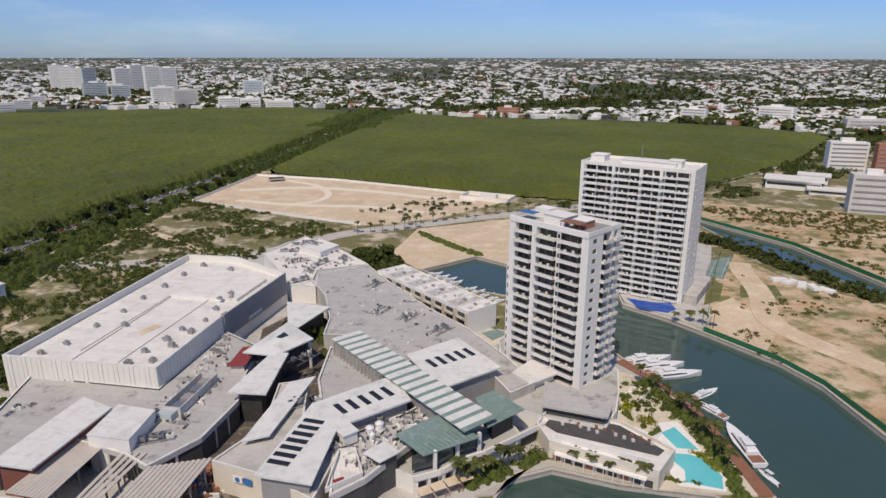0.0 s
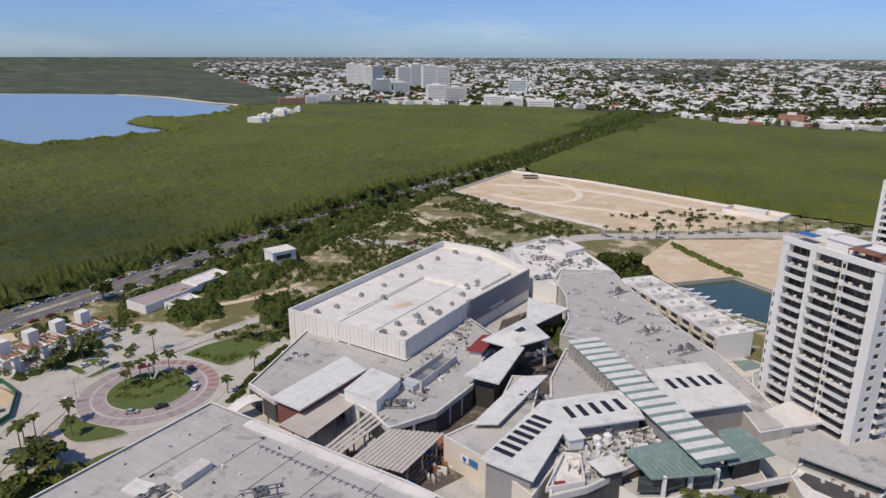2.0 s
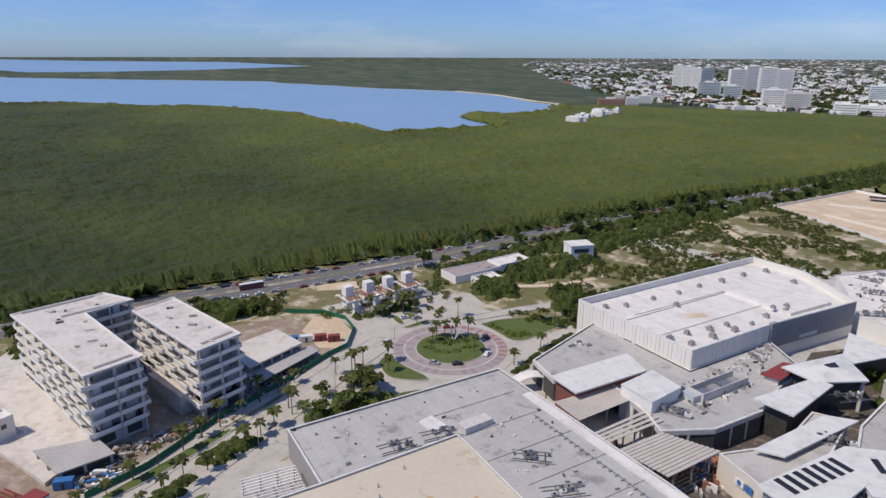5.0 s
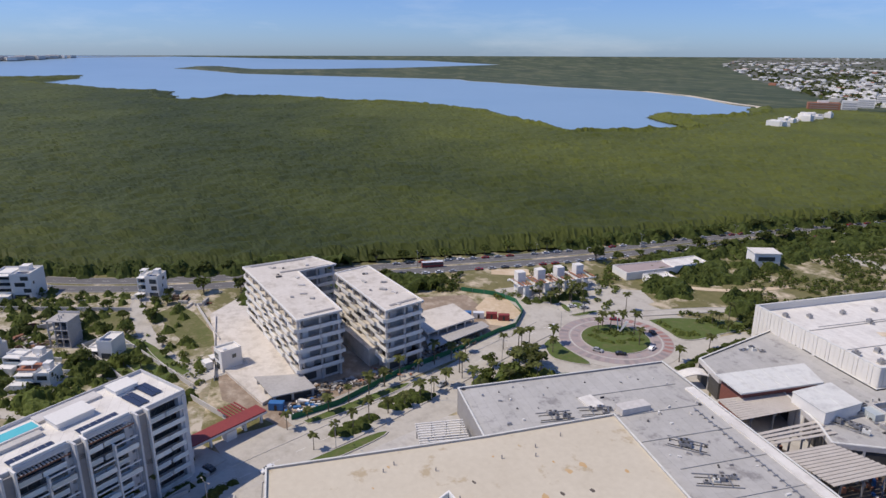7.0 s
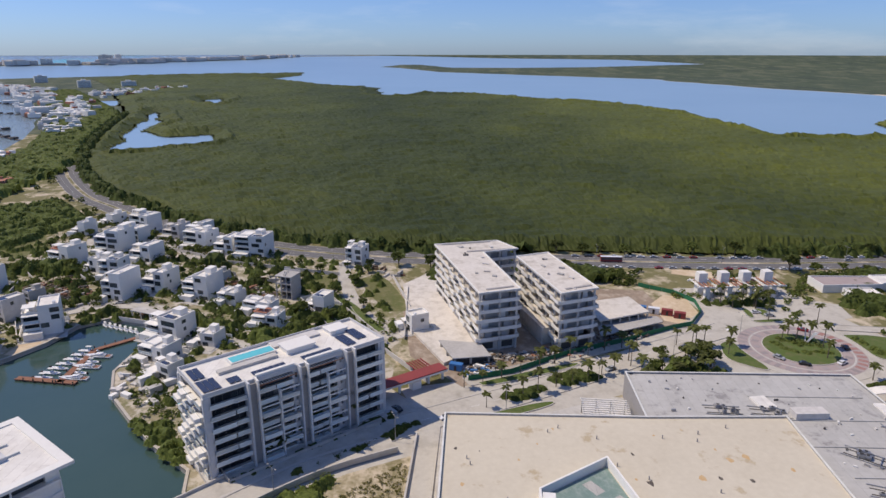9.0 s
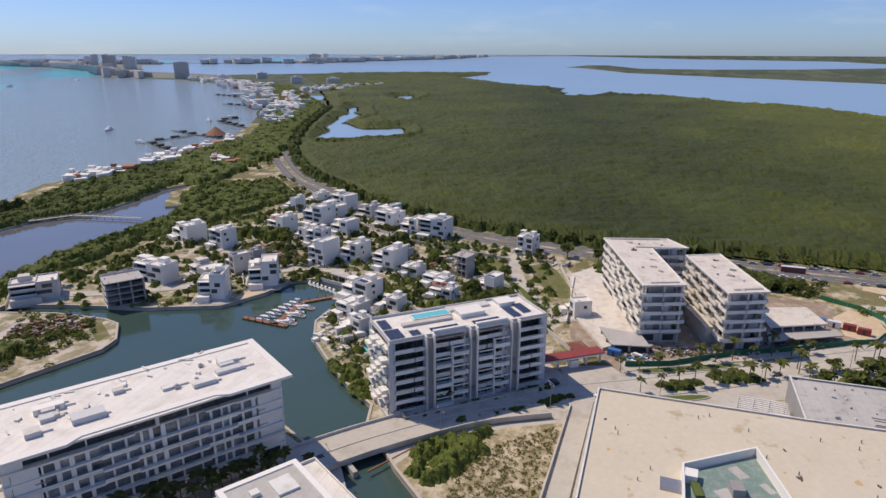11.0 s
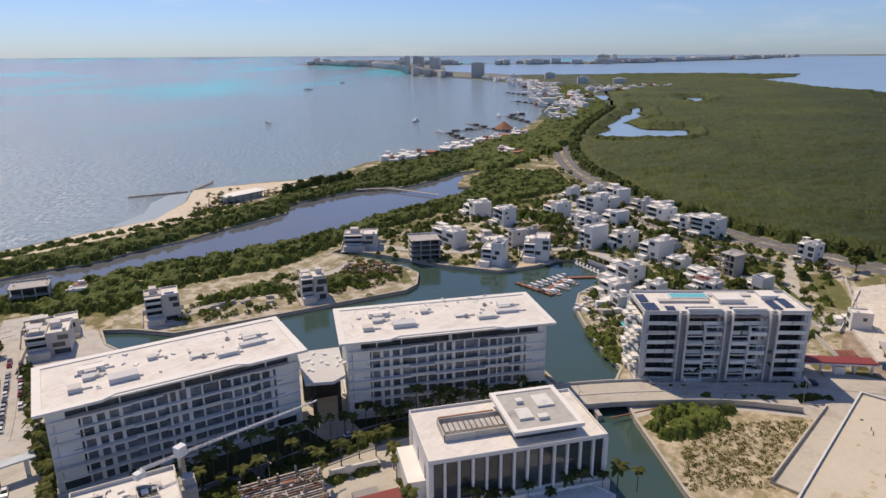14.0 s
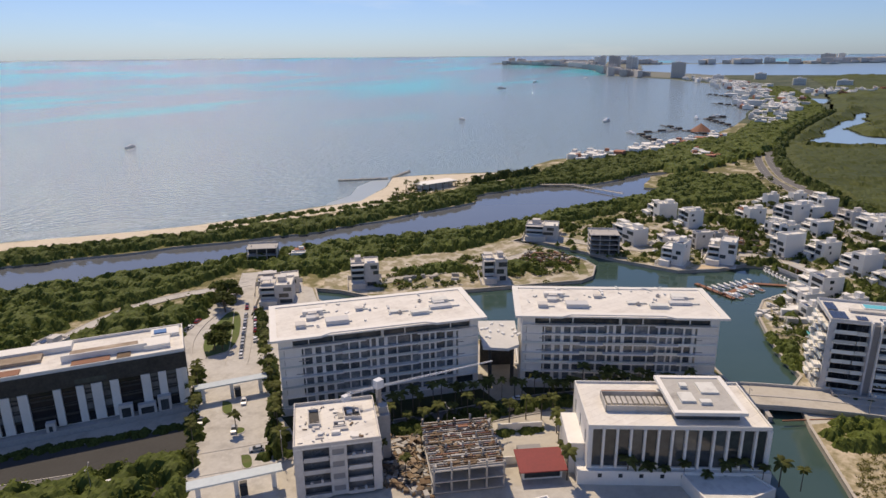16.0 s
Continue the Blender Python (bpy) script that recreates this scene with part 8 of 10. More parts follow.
woods("hedge beside the quay walk", band([(83, 200), (84.2, 178), (84, 157), (83.7, 149)], -1.6, 1.6), 3.0, 1.5, 142, M_HEDGE, cell=0.6, cat="hedge")
thicket("yellow flowering shrubs in the pool garden", [(62.5, 195), (66, 200), (67, 196), (64.5, 192)], 26, 1.0, 2.2, 38, material=M_LEAF_YELLOW)
thicket("yellow flowering shrubs in the pool garden", [(66, 187), (70, 184), (72, 187), (68, 190)], 22, 1.0, 2.2, 39, material=M_LEAF_YELLOW)
thicket("yellow flowering shrubs beside the pool", [(77, 170), (80.6, 168), (82, 160.5), (80.6, 161), (79, 166)], 34, 1.0, 2.2, 40, material=M_LEAF_YELLOW)
thicket("quay garden planting", [(24, 163), (33, 168), (60, 154), (62, 158), (40, 170), (30, 172)], 130, 1.1, 1.3, 35, material=M_LEAF)
thicket("street hedge in front of the hotels", band([(-96, -84), (-78, -104), (-48, -128), (-22, -142), (22, -164)], 1.5, 5), 200, 1.3, 1.3, 36)
thicket("street hedge by the apartment building", band([(-154, -10), (-140, -34), (-124, -58)], -6.5, -3), 80, 1.1, 1.1, 37)

woods("dark hedge along the apartment block's foot", band([(-153, -14), (-140, -33), (-122, -62)], 3.6, 6.0), 1.6, 1.2, 139, M_WOODS, cell=0.6, cat="hedge")
woods("planted strip between the street and the apartment block", band([(-148, -6), (-134, -28), (-124, -46)], 5.0, 7.6), 2.2, 1.3, 140, M_WOODS, cell=0.6, cat="hedge", full=0.6)
woods("dark hedge and planting along the hotel fronts", band([(-94, -82), (-80, -100), (-50, -126), (-30, -136), (0, -150), (24, -164)], 3, 8), 1.8, 1.3, 50, M_WOODS, cell=0.6, cat="hedge")
woods("dark clipped hedge along the far kerb", band([(-70, -94), (-44, -114), (-18, -124), (20, -142), (44, -152)], -9, -6), 1.5, 1.1, 51, M_WOODS, cell=0.5, cat="hedge")
woods("bright clipped hedge behind the red-roofed house", [(-19, -120), (-31, -112), (-33, -115), (-21, -123)], 1.6, 1.2, 141, M_HEDGE, cell=0.5, cat="hedge")
woods("row of dark trees along the avenue beside the hotel", band([(35, -157), (29, -171), (23, -184), (16, -199), (9, -217), (-3, -242), (-15, -272)], -1.8, 1.8), 4.0, 2.2, 145, M_WOODS, cell=0.8, cat="trees", full=0.75)
woods("row of dark trees along the avenue beside the office", band([(58, -167), (52, -180), (46, -195), (39, -212), (31, -228)], -1.4, 1.4), 4.0, 2.0, 146, M_WOODS, cell=0.8, cat="trees", full=0.7)
woods("clipped hedge in front of the dark office", band([(44, -190), (80, -206), (120, -222)], 0, 3), 1.2, 1.0, 52, M_WOODS, cell=0.5, cat="hedge")
woods("shrubs on the beach dune", [(-50, -424), (-120, -414), (-180, -404), (-196, -408), (-150, -418), (-80, -430)], 2.6, 2.0, 53, M_HEDGE, cell=0.9, cat="bushes", full=0.4)
woods("tall dune trees beside the beach club", [(-276, -402), (-300, -412), (-330, -420), (-372, -408), (-378, -396), (-320, -402)], 8.0, 4.0, 54, M_WOODS, cell=1.2, cat="trees")
woods("shrubs round the beach club", [(-196, -404), (-230, -404), (-236, -410), (-214, -418), (-200, -414)], 2.2, 1.6, 55, M_HEDGE, cell=0.8, cat="bushes", full=0.35)
thicket("low shrubs on the beach sand", [(-120, -411), (-190, -402), (-285, -410), (-372, -405), (-372, -413), (-300, -426), (-262, -452), (-236, -432), (-180, -415), (-120, -421)], 700, 1.2, 1.1, 56, material=M_LEAF, patch=0.42)
litter("site_waste", "strewn planks, rubble and rusty steel on the building site", "debris", [(-186, 24), (-176, 24), (-182, 60), (-190, 92), (-200, 108), (-196, 72), (-186, 56)], 520, 91, [M_DUG, M_CONC, M_DIRT, M_CONC_PALE, M_DUG, M_STEEL, M_SHADE], (0.4, 3.2), (0.2, 1.3))
litter("site_waste", "strewn timber and rusty steel round the concrete frame", "debris", [(16, -112), (22, -126), (6, -142), (-4, -132), (4, -120)], 420, 92, [M_DUG, M_DIRT, M_DUG, M_CONC, M_SHADE], (0.4, 4.0), (0.2, 1.4))
litter("roof_litter", "formwork and steel stacked on the concrete frame", "debris", [(13, -112.5), (-3, -102), (-15, -120), (1, -131)], 150, 93, [M_DUG, M_DUG, M_SHADE, M_CONC], (0.6, 2.4), (0.1, 0.7), 7.36)
litter("street_clutter", "parasols, carts and benches along the mall street", "street furniture", [(-100, 140), (-64, 136), (-50, 165), (-58, 170), (-70, 160), (-84, 150)], 90, 94, [M_WHITE, M_WOOD, M_BLUE, M_TERRACOTTA, M_WHITE_OLD], (0.8, 2.6), (0.6, 2.4))
litter("yard_clutter", "materials and white sheets stacked in the site yard", "debris", [(-178, 20), (-180, 31), (-174, 32), (-168, 19), (-172, 12)], 60, 95, [M_WHITE, M_BLUE, M_CONC, M_DUG, M_SHADE], (0.8, 4.0), (0.2, 1.4))
CLUTTER = [M_STEEL, M_WHITE_OLD, M_WALL_GREY, M_WHITE, M_ROOF_METAL, M_SHADE]
litter("roof_litter", "small vents, ducts, dishes and boxes on the mall roof", "roof clutter", [(-26, 152), (-19, 149), (-8, 163), (2, 175), (-3, 182), (-12, 176), (-26, 162)], 170, 97, CLUTTER, (0.4, 2.2), (0.3, 1.2), 8.6)
litter("roof_litter", "vents and ducts strewn along the store wall", "roof clutter", [(-90, 178), (-75, 172), (-73, 206), (-77, 226), (-84, 236), (-86, 205)], 130, 98, CLUTTER, (0.4, 2.2), (0.3, 1.1), 7.7)
litter("roof_litter", "vents and small units on the white mall roof", "roof clutter", [(-94, 346), (-80, 376), (-56, 350), (-40, 328), (-60, 316), (-80, 322)], 110, 99, CLUTTER, (0.4, 2.4), (0.3, 1.3), 8.1)
litter("roof_litter", "vents, hatches and pipes on the curved mall roof", "roof clutter", [(-42, 236), (-42, 250), (-56, 292), (-40, 312), (-22, 296), (20, 240), (20, 216), (-8, 216)], 70, 100, CLUTTER, (0.3, 1.6), (0.2, 0.8), 8.72)
litter("roof_litter", "vents, pipes and hatches on the grey store roof", "roof clutter", [(-144, 72), (-122, 68), (-116, 106), (-60, 95), (-52, 122), (-132, 138)], 60, 101, CLUTTER, (0.3, 1.4), (0.2, 0.7), 9.02)
litter("roof_litter", "vents and skids among the hotel roof plant", "roof clutter", [(-54, -142), (-92, -103), (-108, -118), (-70, -156)], 26, 102, [M_WHITE, M_WHITE, M_ROOF_METAL, M_WALL_LIGHT], (0.5, 2.6), (0.2, 0.8), H1[2] + 0.02)
litter("roof_litter", "vents and skids among the hotel roof plant", "roof clutter", [(18, -178), (-32, -153), (-42, -170), (8, -196)], 26, 103, [M_WHITE, M_WHITE, M_ROOF_METAL, M_WALL_LIGHT], (0.5, 2.6), (0.2, 0.8), H2[2] + 0.02)
litter("roof_litter", "rubble, props and openings on the unfinished roof", "roof clutter", [(40, -136), (24, -126), (14, -141), (31, -151)], 46, 104, [M_WHITE_OLD, M_WALL_GREY, M_WALL_LIGHT, M_DUG], (0.2, 1.5), (0.1, 0.5), 15.92)
ub = thing("roof_upstand", I4, "low white upstand walls round open stair wells on the unfinished roof", "roof opening", "roof openings")
for p in ([(30.1, -148.2), (27.4, -146.4), (31.2, -139.2), (34, -141.2)], [(21.9, -143), (18.6, -139.4), (20.8, -134.8), (24.5, -137.8)], [(26.5, -134), (29.5, -135.8), (28.2, -138), (25.2, -136.2)]):
    ring("upstand", p, 0.3, 15.9, 16.8, M_WHITE_OLD, ub)
    # near-black sheet on the roof stands for the shade down the stair well
    prism("dark_well", inset(ccw(p), 0.32), 15.92, 15.98, M_SHADE, ub)
litter("garden_clutter", "villa garden walls, steps and furniture", "garden furniture", [(-195, -112), (-172, -106), (-166, -92), (-186, -84), (-210, -86), (-205, -108)], 45, 96, [M_WHITE, M_CONC_PALE, M_WHITE_OLD], (1.0, 5.0), (0.4, 1.8))
woods("trees and palms on the mall-road lawn", [(-166, 94), (-164, 78), (-156, 78), (-150, 100), (-150, 112), (-158, 110)], 5.0, 2.4, 81, M_HEDGE, cell=0.8, cat="trees", full=0.55)
woods("curving low hedges on the roundabout island", band([(-180, 146), (-173, 147), (-169, 153), (-169, 160), (-165, 163)], -1.2, 1.2), 1.3, 1.0, 143, M_HEDGE, cell=0.5, cat="hedge")
woods("clipped hedges on the broad lawn", band([(-180, 182), (-172, 182.5), (-164, 181), (-162, 188)], -1.6, 1.6), 2.0, 1.1, 144, M_HEDGE, cell=0.5, cat="hedge")
woods("low hedge in the road median", [(-164, 46), (-158, 52), (-162, 66), (-168, 60)], 1.6, 1.3, 82, M_WOODS, cell=0.6, cat="hedge")
woods("low hedge in the road median", [(-154, 26), (-150, 30), (-156, 44), (-160, 40)], 1.5, 1.3, 83, M_WOODS, cell=0.6, cat="hedge")
woods("greenery in the mall court", [(-44, 236), (-40, 230), (-44, 250), (-52, 272), (-56, 268), (-48, 248)], 5.0, 2.4, 84, M_WOODS, cell=0.8, cat="trees")
woods("hedge along the basin quay", band([(30, 168), (40, 166.5), (53, 160.4), (76, 154)], -0.2, 1.4), 1.5, 1.0, 85, M_HEDGE, cell=0.5, cat="hedge")
woods("palms and shrubs between pool garden and quay", [(82, 158), (86.5, 158), (86.5, 176), (84, 194), (78, 214), (74, 214), (80, 196), (82.5, 178)], 4.2, 1.6, 86, M_HEDGE, cell=0.6, cat="bushes", full=0.6)
woods("shrubs round the sandy garden court", band([(64, 206), (70, 213), (79, 207), (80.5, 197), (72, 193), (64, 205)], -0.4, 1.2), 3.0, 1.2, 87, M_HEDGE, cell=0.5, cat="bushes", full=0.7)
woods("shrubs below the restaurant terrace", [(8, 154), (16, 157), (26, 163), (31, 168), (29, 171), (20, 165), (8, 157)], 3.6, 1.6, 88, M_HEDGE, cell=0.6, cat="bushes", full=0.6)
woods("dark trees beside the mall entrance drive", [(-225, 213), (-214, 206), (-204, 204), (-190, 212), (-206, 226), (-218, 226)], 6.5, 3.0, 89, M_WOODS, cell=0.9, cat="trees", full=0.75)
woods("belt of dark trees behind the store", [(-190, 236), (-184, 250), (-166, 228), (-168, 214), (-174, 222)], 6.0, 2.8, 147, M_WOODS, cell=0.9, cat="trees", full=0.75)
woods("shrubs in front of the entrance gate", band([(-224, 142), (-221, 156), (-219, 172)], -1.8, 1.8), 3.6, 1.8, 148, M_WOODS, cell=0.7, cat="bushes", full=0.6)
woods("hedge along the mall front walk", band([(-141, 157), (-147, 179), (-150, 204)], -1.0, 1.0), 1.4, 1.0, 149, M_WOODS, cell=0.5, cat="hedge", full=0.7)
# single trees and palms
rng = random.Random(77)
for x, y in scatter([(-150, 76), (-162, 116), (-182, 118), (-186, 100), (-172, 76), (-160, 70)], 14, 41):
    (plant if rng.random() < 0.4 else palm)(x, y, rng.choice((0, 1)), rng.uniform(0.7, 1.0), rng.uniform(0, 360))
for x, y in scatter([(-218, 138), (-225, 140), (-224, 176), (-218, 180), (-215, 160)], 10, 42):
    palm(x, y, rng.choice((0, 1, 2)), rng.uniform(0.7, 1.0), rng.uniform(0, 360))
for x, y in ((-183, 152), (-181, 157), (-179.8, 162), (-185, 156), (-173, 163), (-164, 158)):
    palm(x, y, rng.choice((0, 1, 2)), rng.uniform(0.8, 1.0), rng.uniform(0, 360), 0.4)
for x, y in ((-173.2, 122.2), (-180, 127), (-146.2, 162.3), (-150, 182), (-196, 178), (-201, 158)):
    palm(x, y, rng.choice((0, 1, 2)), rng.uniform(0.75, 0.95), rng.uniform(0, 360))
for line, step in (([(-148, 20), (-163, 60), (-170, 80)], 7), ([(-162, 14), (-178, 60), (-188, 92)], 8), ([(-88, -90), (-62, -118), (-36, -136), (0, -152), (20, -162)], 3.6), ([(-90, -82), (-66, -110), (-44, -125)], 5.0), ([(-24, -133), (20, -152)], 5.0), ([(-60, -48), (-28, -80)], 5), ([(-18, -92), (-40, -116), (-20, -126)], 6), ([(35, -157), (23, -184), (9, -217), (-3, -242)], 6), ([(57, -168), (46, -195), (31, -228)], 6), ([(39, -177), (39.2, -176)], 5), ([(40, 164), (60, 156)], 5), ([(6, 153), (26, 166)], 3.6), ([(84, 160), (83, 196), (72, 214)], 6), ([(-20, 440), (30, 466), (100, 498)], 9), ([(-15, 430), (-60, 416)], 8), ([(108, 270), (122, 262)], 5), ([(150, 400), (186, 380), (205, 330)], 7), ([(-128, -50), (-146, -22)], 6), ([(70, 242), (62, 258)], 5)):
    for x, y, h in along(line, step):
        palm(x + rng.uniform(-1, 1), y + rng.uniform(-1, 1), rng.choice((0, 1, 2)), rng.uniform(0.65, 1.0), rng.uniform(0, 360))
for x, y in scatter([(-150, -20), (-215, -8), (-300, -12), (-400, -180), (-330, -230), (-210, -262), (-200, -190), (-240, -140), (-232, -112), (-180, -106)], 120, 43):
    plant(x, y, rng.choice((0, 1, 3, 3)), rng.uniform(0.45, 0.85), rng.uniform(0, 360), group="villa garden trees")
for x, y in scatter([(-200, -408), (-232, -412), (-276, -408), (-330, -404), (-340, -410), (-285, -425), (-262, -445), (-240, -440)], 24, 44):
    palm(x, y, 0, rng.uniform(0.6, 0.9), rng.uniform(0, 360), group="beach palms")
for x, y in ((18, -236), (20, -239), (15, -242), (-8, -290), (-4, -286), (-12, -294), (-2, -280), (0, -274), (-10, -284), (-6, -296), (-140, 222), (-150, 238), (-40, 345), (-35, 352), (-46, 356), (-30, 360), (-156, -20), (-159, -24), (-64, 240), (-58, 246), (-54, 252), (-62, 256)):
    plant(x, y, rng.choice((0, 2)), rng.uniform(0.7, 0.95), rng.uniform(0, 360))
for x, y in scatter([(-186, 112), (-176, 116), (-162, 112), (-150, 112), (-150, 92), (-164, 92)], 14, 48) .tolist() + scatter([(-181, 184), (-178, 197), (-164, 216), (-159, 213), (-159, 187)], 4, 49).tolist():
    palm(x, y, rng.choice((0, 1, 2)), rng.uniform(0.7, 1.0), rng.uniform(0, 360))
for x, y in scatter([(-22, -120), (0, -134), (14, -140), (28, -128), (-8, -100)], 8, 47):
    palm(x, y, 1, 0.7, rng.uniform(0, 360))

# ---- villas ----
def villa(x, y, turn, w, d, high, kind, seed, label):
    """A modern villa: a blind white cube beside a wing of deep loggias, roof terrace, low annexe and garden walls."""
    r = random.Random(seed)
    raw = kind in ("shell", "grey")
    wall = {"grey": M_WHITE_OLD, "shell": M_CONC, "tan": M_CONC_PALE}.get(kind, M_WHITE)
    glass = M_SHADE if kind == "shell" else M_GLASS
    v = thing("villa", pose(x, y, 0, 0, 0, turn + r.uniform(-5, 5)), label, "house", "canal villas")
    floors = max(1, round((high - 0.8) / 3.3))
    fh = (high - 0.8) / floors
    top, x0, x1, y0 = high - 0.8, -w / 2, w / 2, -d / 2
    tw = w * (r.uniform(0.42, 0.6) if w > 11 else r.uniform(0.5, 0.66))
    tx = x1 - tw
    if kind == "shell":
        for i in range(floors + 1):
            pbox("floor_slab", v, I4, x0, y0, i * fh, w, d, 0.35, wall)
        pbox("back_wall", v, I4, x0 + 0.3, y0 + d * 0.6, 0.3, w - 0.6, d * 0.38, top - 0.3, wall)
        for i in range(4):
            pbox("column", v, I4, x0 + 0.2 + i * (w - 0.9) / 3, y0 + 0.2, 0, 0.5, 0.5, top, wall)
        pbox("side_wall", v, I4, x1 - 0.3, y0, 0, 0.3, d * 0.7, top, wall)
        # solid near-black block in place of the shade deep in the open floors
        pbox("dark_room", v, I4, x0 + 0.5, y0 + d * 0.45, 0.4, w - 1.2, d * 0.16, top - 0.6, M_SHADE)
        for i in range(5):
            pbox("column_stub", v, I4, x0 + w * r.random() * 0.95, y0 + d * r.random() * 0.95, top + 0.3, 0.35, 0.35, r.uniform(0.6, 1.6), wall)
        pbox("roof_parapet", v, I4, x0, y0 + d - 0.3, top + 0.3, w, 0.3, 1.0, M_WHITE_OLD)
        return v
    pbox("main_block", v, I4, tx, y0, 0, tw, d, top, wall)
    ring("parapet", [(tx, y0), (x1, y0), (x1, y0 + d), (tx, y0 + d)], 0.25, top, high, wall, v)
    pbox("roof", v, I4, tx + 0.25, y0 + 0.25, top, tw - 0.5, d - 0.5, 0.06, M_ROOF_WHITE)
    for i in range(floors):
        if r.random() < 0.8:
            ww = tw * r.uniform(0.3, 0.75)
            pbox("window", v, I4, tx + (tw - ww) * r.random(), y0 - 0.04, i * fh + 0.4, ww, 0.14, fh * 0.66, glass)
        if r.random() < 0.3:
            pbox("window", v, I4, x1 - 0.08, y0 + d * r.uniform(0.1, 0.7), i * fh + 0.9, 0.14, r.uniform(0.8, 2.2), 1.5, glass)
    wf = floors if r.random() < 0.45 else max(1, floors - 1)
    ww, wt = tx - x0, wf * fh
    pbox("wing", v, I4, x0 + 0.15, y0 + 2.2, 0, ww - 0.15, d - 3.0, wt, wall)
    for i in range(wf):
        pbox("loggia_glass", v, I4, x0 + 0.5, y0 + 2.06, i * fh + 0.25, ww - 0.9, 0.16, fh - 0.6, glass)
        pbox("loggia_slab", v, I4, x0, y0 - r.choice((0.2, 0.9)), i * fh + fh - 0.3, ww, 3.2, 0.34, wall)
        if i:
            pbox("glass_rail", v, I4, x0 + 0.2, y0 - 0.1, i * fh + 0.05, ww - 0.4, 0.08, 1.0, M_GLASS_G)
        if r.random() < 0.5:
            pbox("window", v, I4, x0 + 0.08, y0 + d * r.uniform(0.4, 0.7), i * fh + 0.8, 0.14, r.uniform(1, 2.5), 1.6, glass)
    pbox("fin_wall", v, I4, x0 - 0.02, y0 - 0.2, 0, 0.3, 2.6, wt, wall)
    ring("wing_parapet", [(x0, y0 + 2.2), (tx - 0.02, y0 + 2.2), (tx - 0.02, y0 + d - 0.8), (x0, y0 + d - 0.8)], 0.22, wt, wt + 0.8, wall, v)
    z, bx, bw = (top, tx, tw) if r.random() < 0.6 else (wt, x0, ww)
    pbox("stair_house", v, I4, bx + bw * r.uniform(0.1, 0.4), y0 + d * 0.5, z, bw * 0.45, d * 0.36, 2.5, wall)
    if r.random() < 0.6:
        pbox("roof_canopy", v, I4, x0 + 0.3, y0 + 2.4, wt + 2.6, ww * 0.8, d * 0.4, 0.25, wall)
        for q in (0.4, ww * 0.7):
            pbox("canopy_post", v, I4, x0 + q + 0.2, y0 + 2.6, wt, 0.25, 0.25, 2.6, wall)
    if r.random() < 0.3:
        pbox("solar_panel", v, I4, tx + tw * 0.2, y0 + d * 0.12, top + 0.3, tw * 0.55, d * 0.25, 0.12, M_PV)
    else:
        pbox("water_tank", v, I4, tx + tw * 0.7, y0 + d * 0.2, top + 0.05, 1.2, 1.0, 1.1, M_STEEL if raw else M_BOAT)
    pbox("annexe", v, I4, x0 - 0.02, y0 - 4.0, 0, ww * r.uniform(0.7, 1.2), 3.0, 3.0, wall)
    pbox("garden_wall", v, I4, x0 - 1.8, d / 2 + 1.5, 0, w + 3.6, 0.25, 2.0, wall)
    pbox("side_garden_wall", v, I4, x0 - 2.0, y0 - 4, 0, 0.25, d + 5.6, 1.8, wall)
    pbox("plot_paving", v, I4, x0 - 1.8, y0 - 5.5, 0, w + 3.4, d + 7.0, 0.12, M_CONC_PALE)
    pbox("terrace", v, I4, tx, y0 - 3.6, 0, tw + 0.8, 3.6, 0.3, M_CONC_PALE)
    if kind == "tile":
        pbox("tiled_roof", v, I4, x0 - 0.3, y0 + 1.6, wt + 0.82, ww + 0.3, d - 2.2, 0.35, M_TERRACOTTA, "orange tiled roof")
    return v


V_LABEL = {"": "white cubic villa with dark loggias and flat roofs", "grey": "grey cubic villa with rendered walls and deep loggias", "shell": "unfinished grey concrete villa with open storeys", "tan": "tan flat-roofed villa with a walled terrace", "glass": "white villa with teal glass loggias on the quay", "tile": "white villa with an orange tiled roof terrace"}
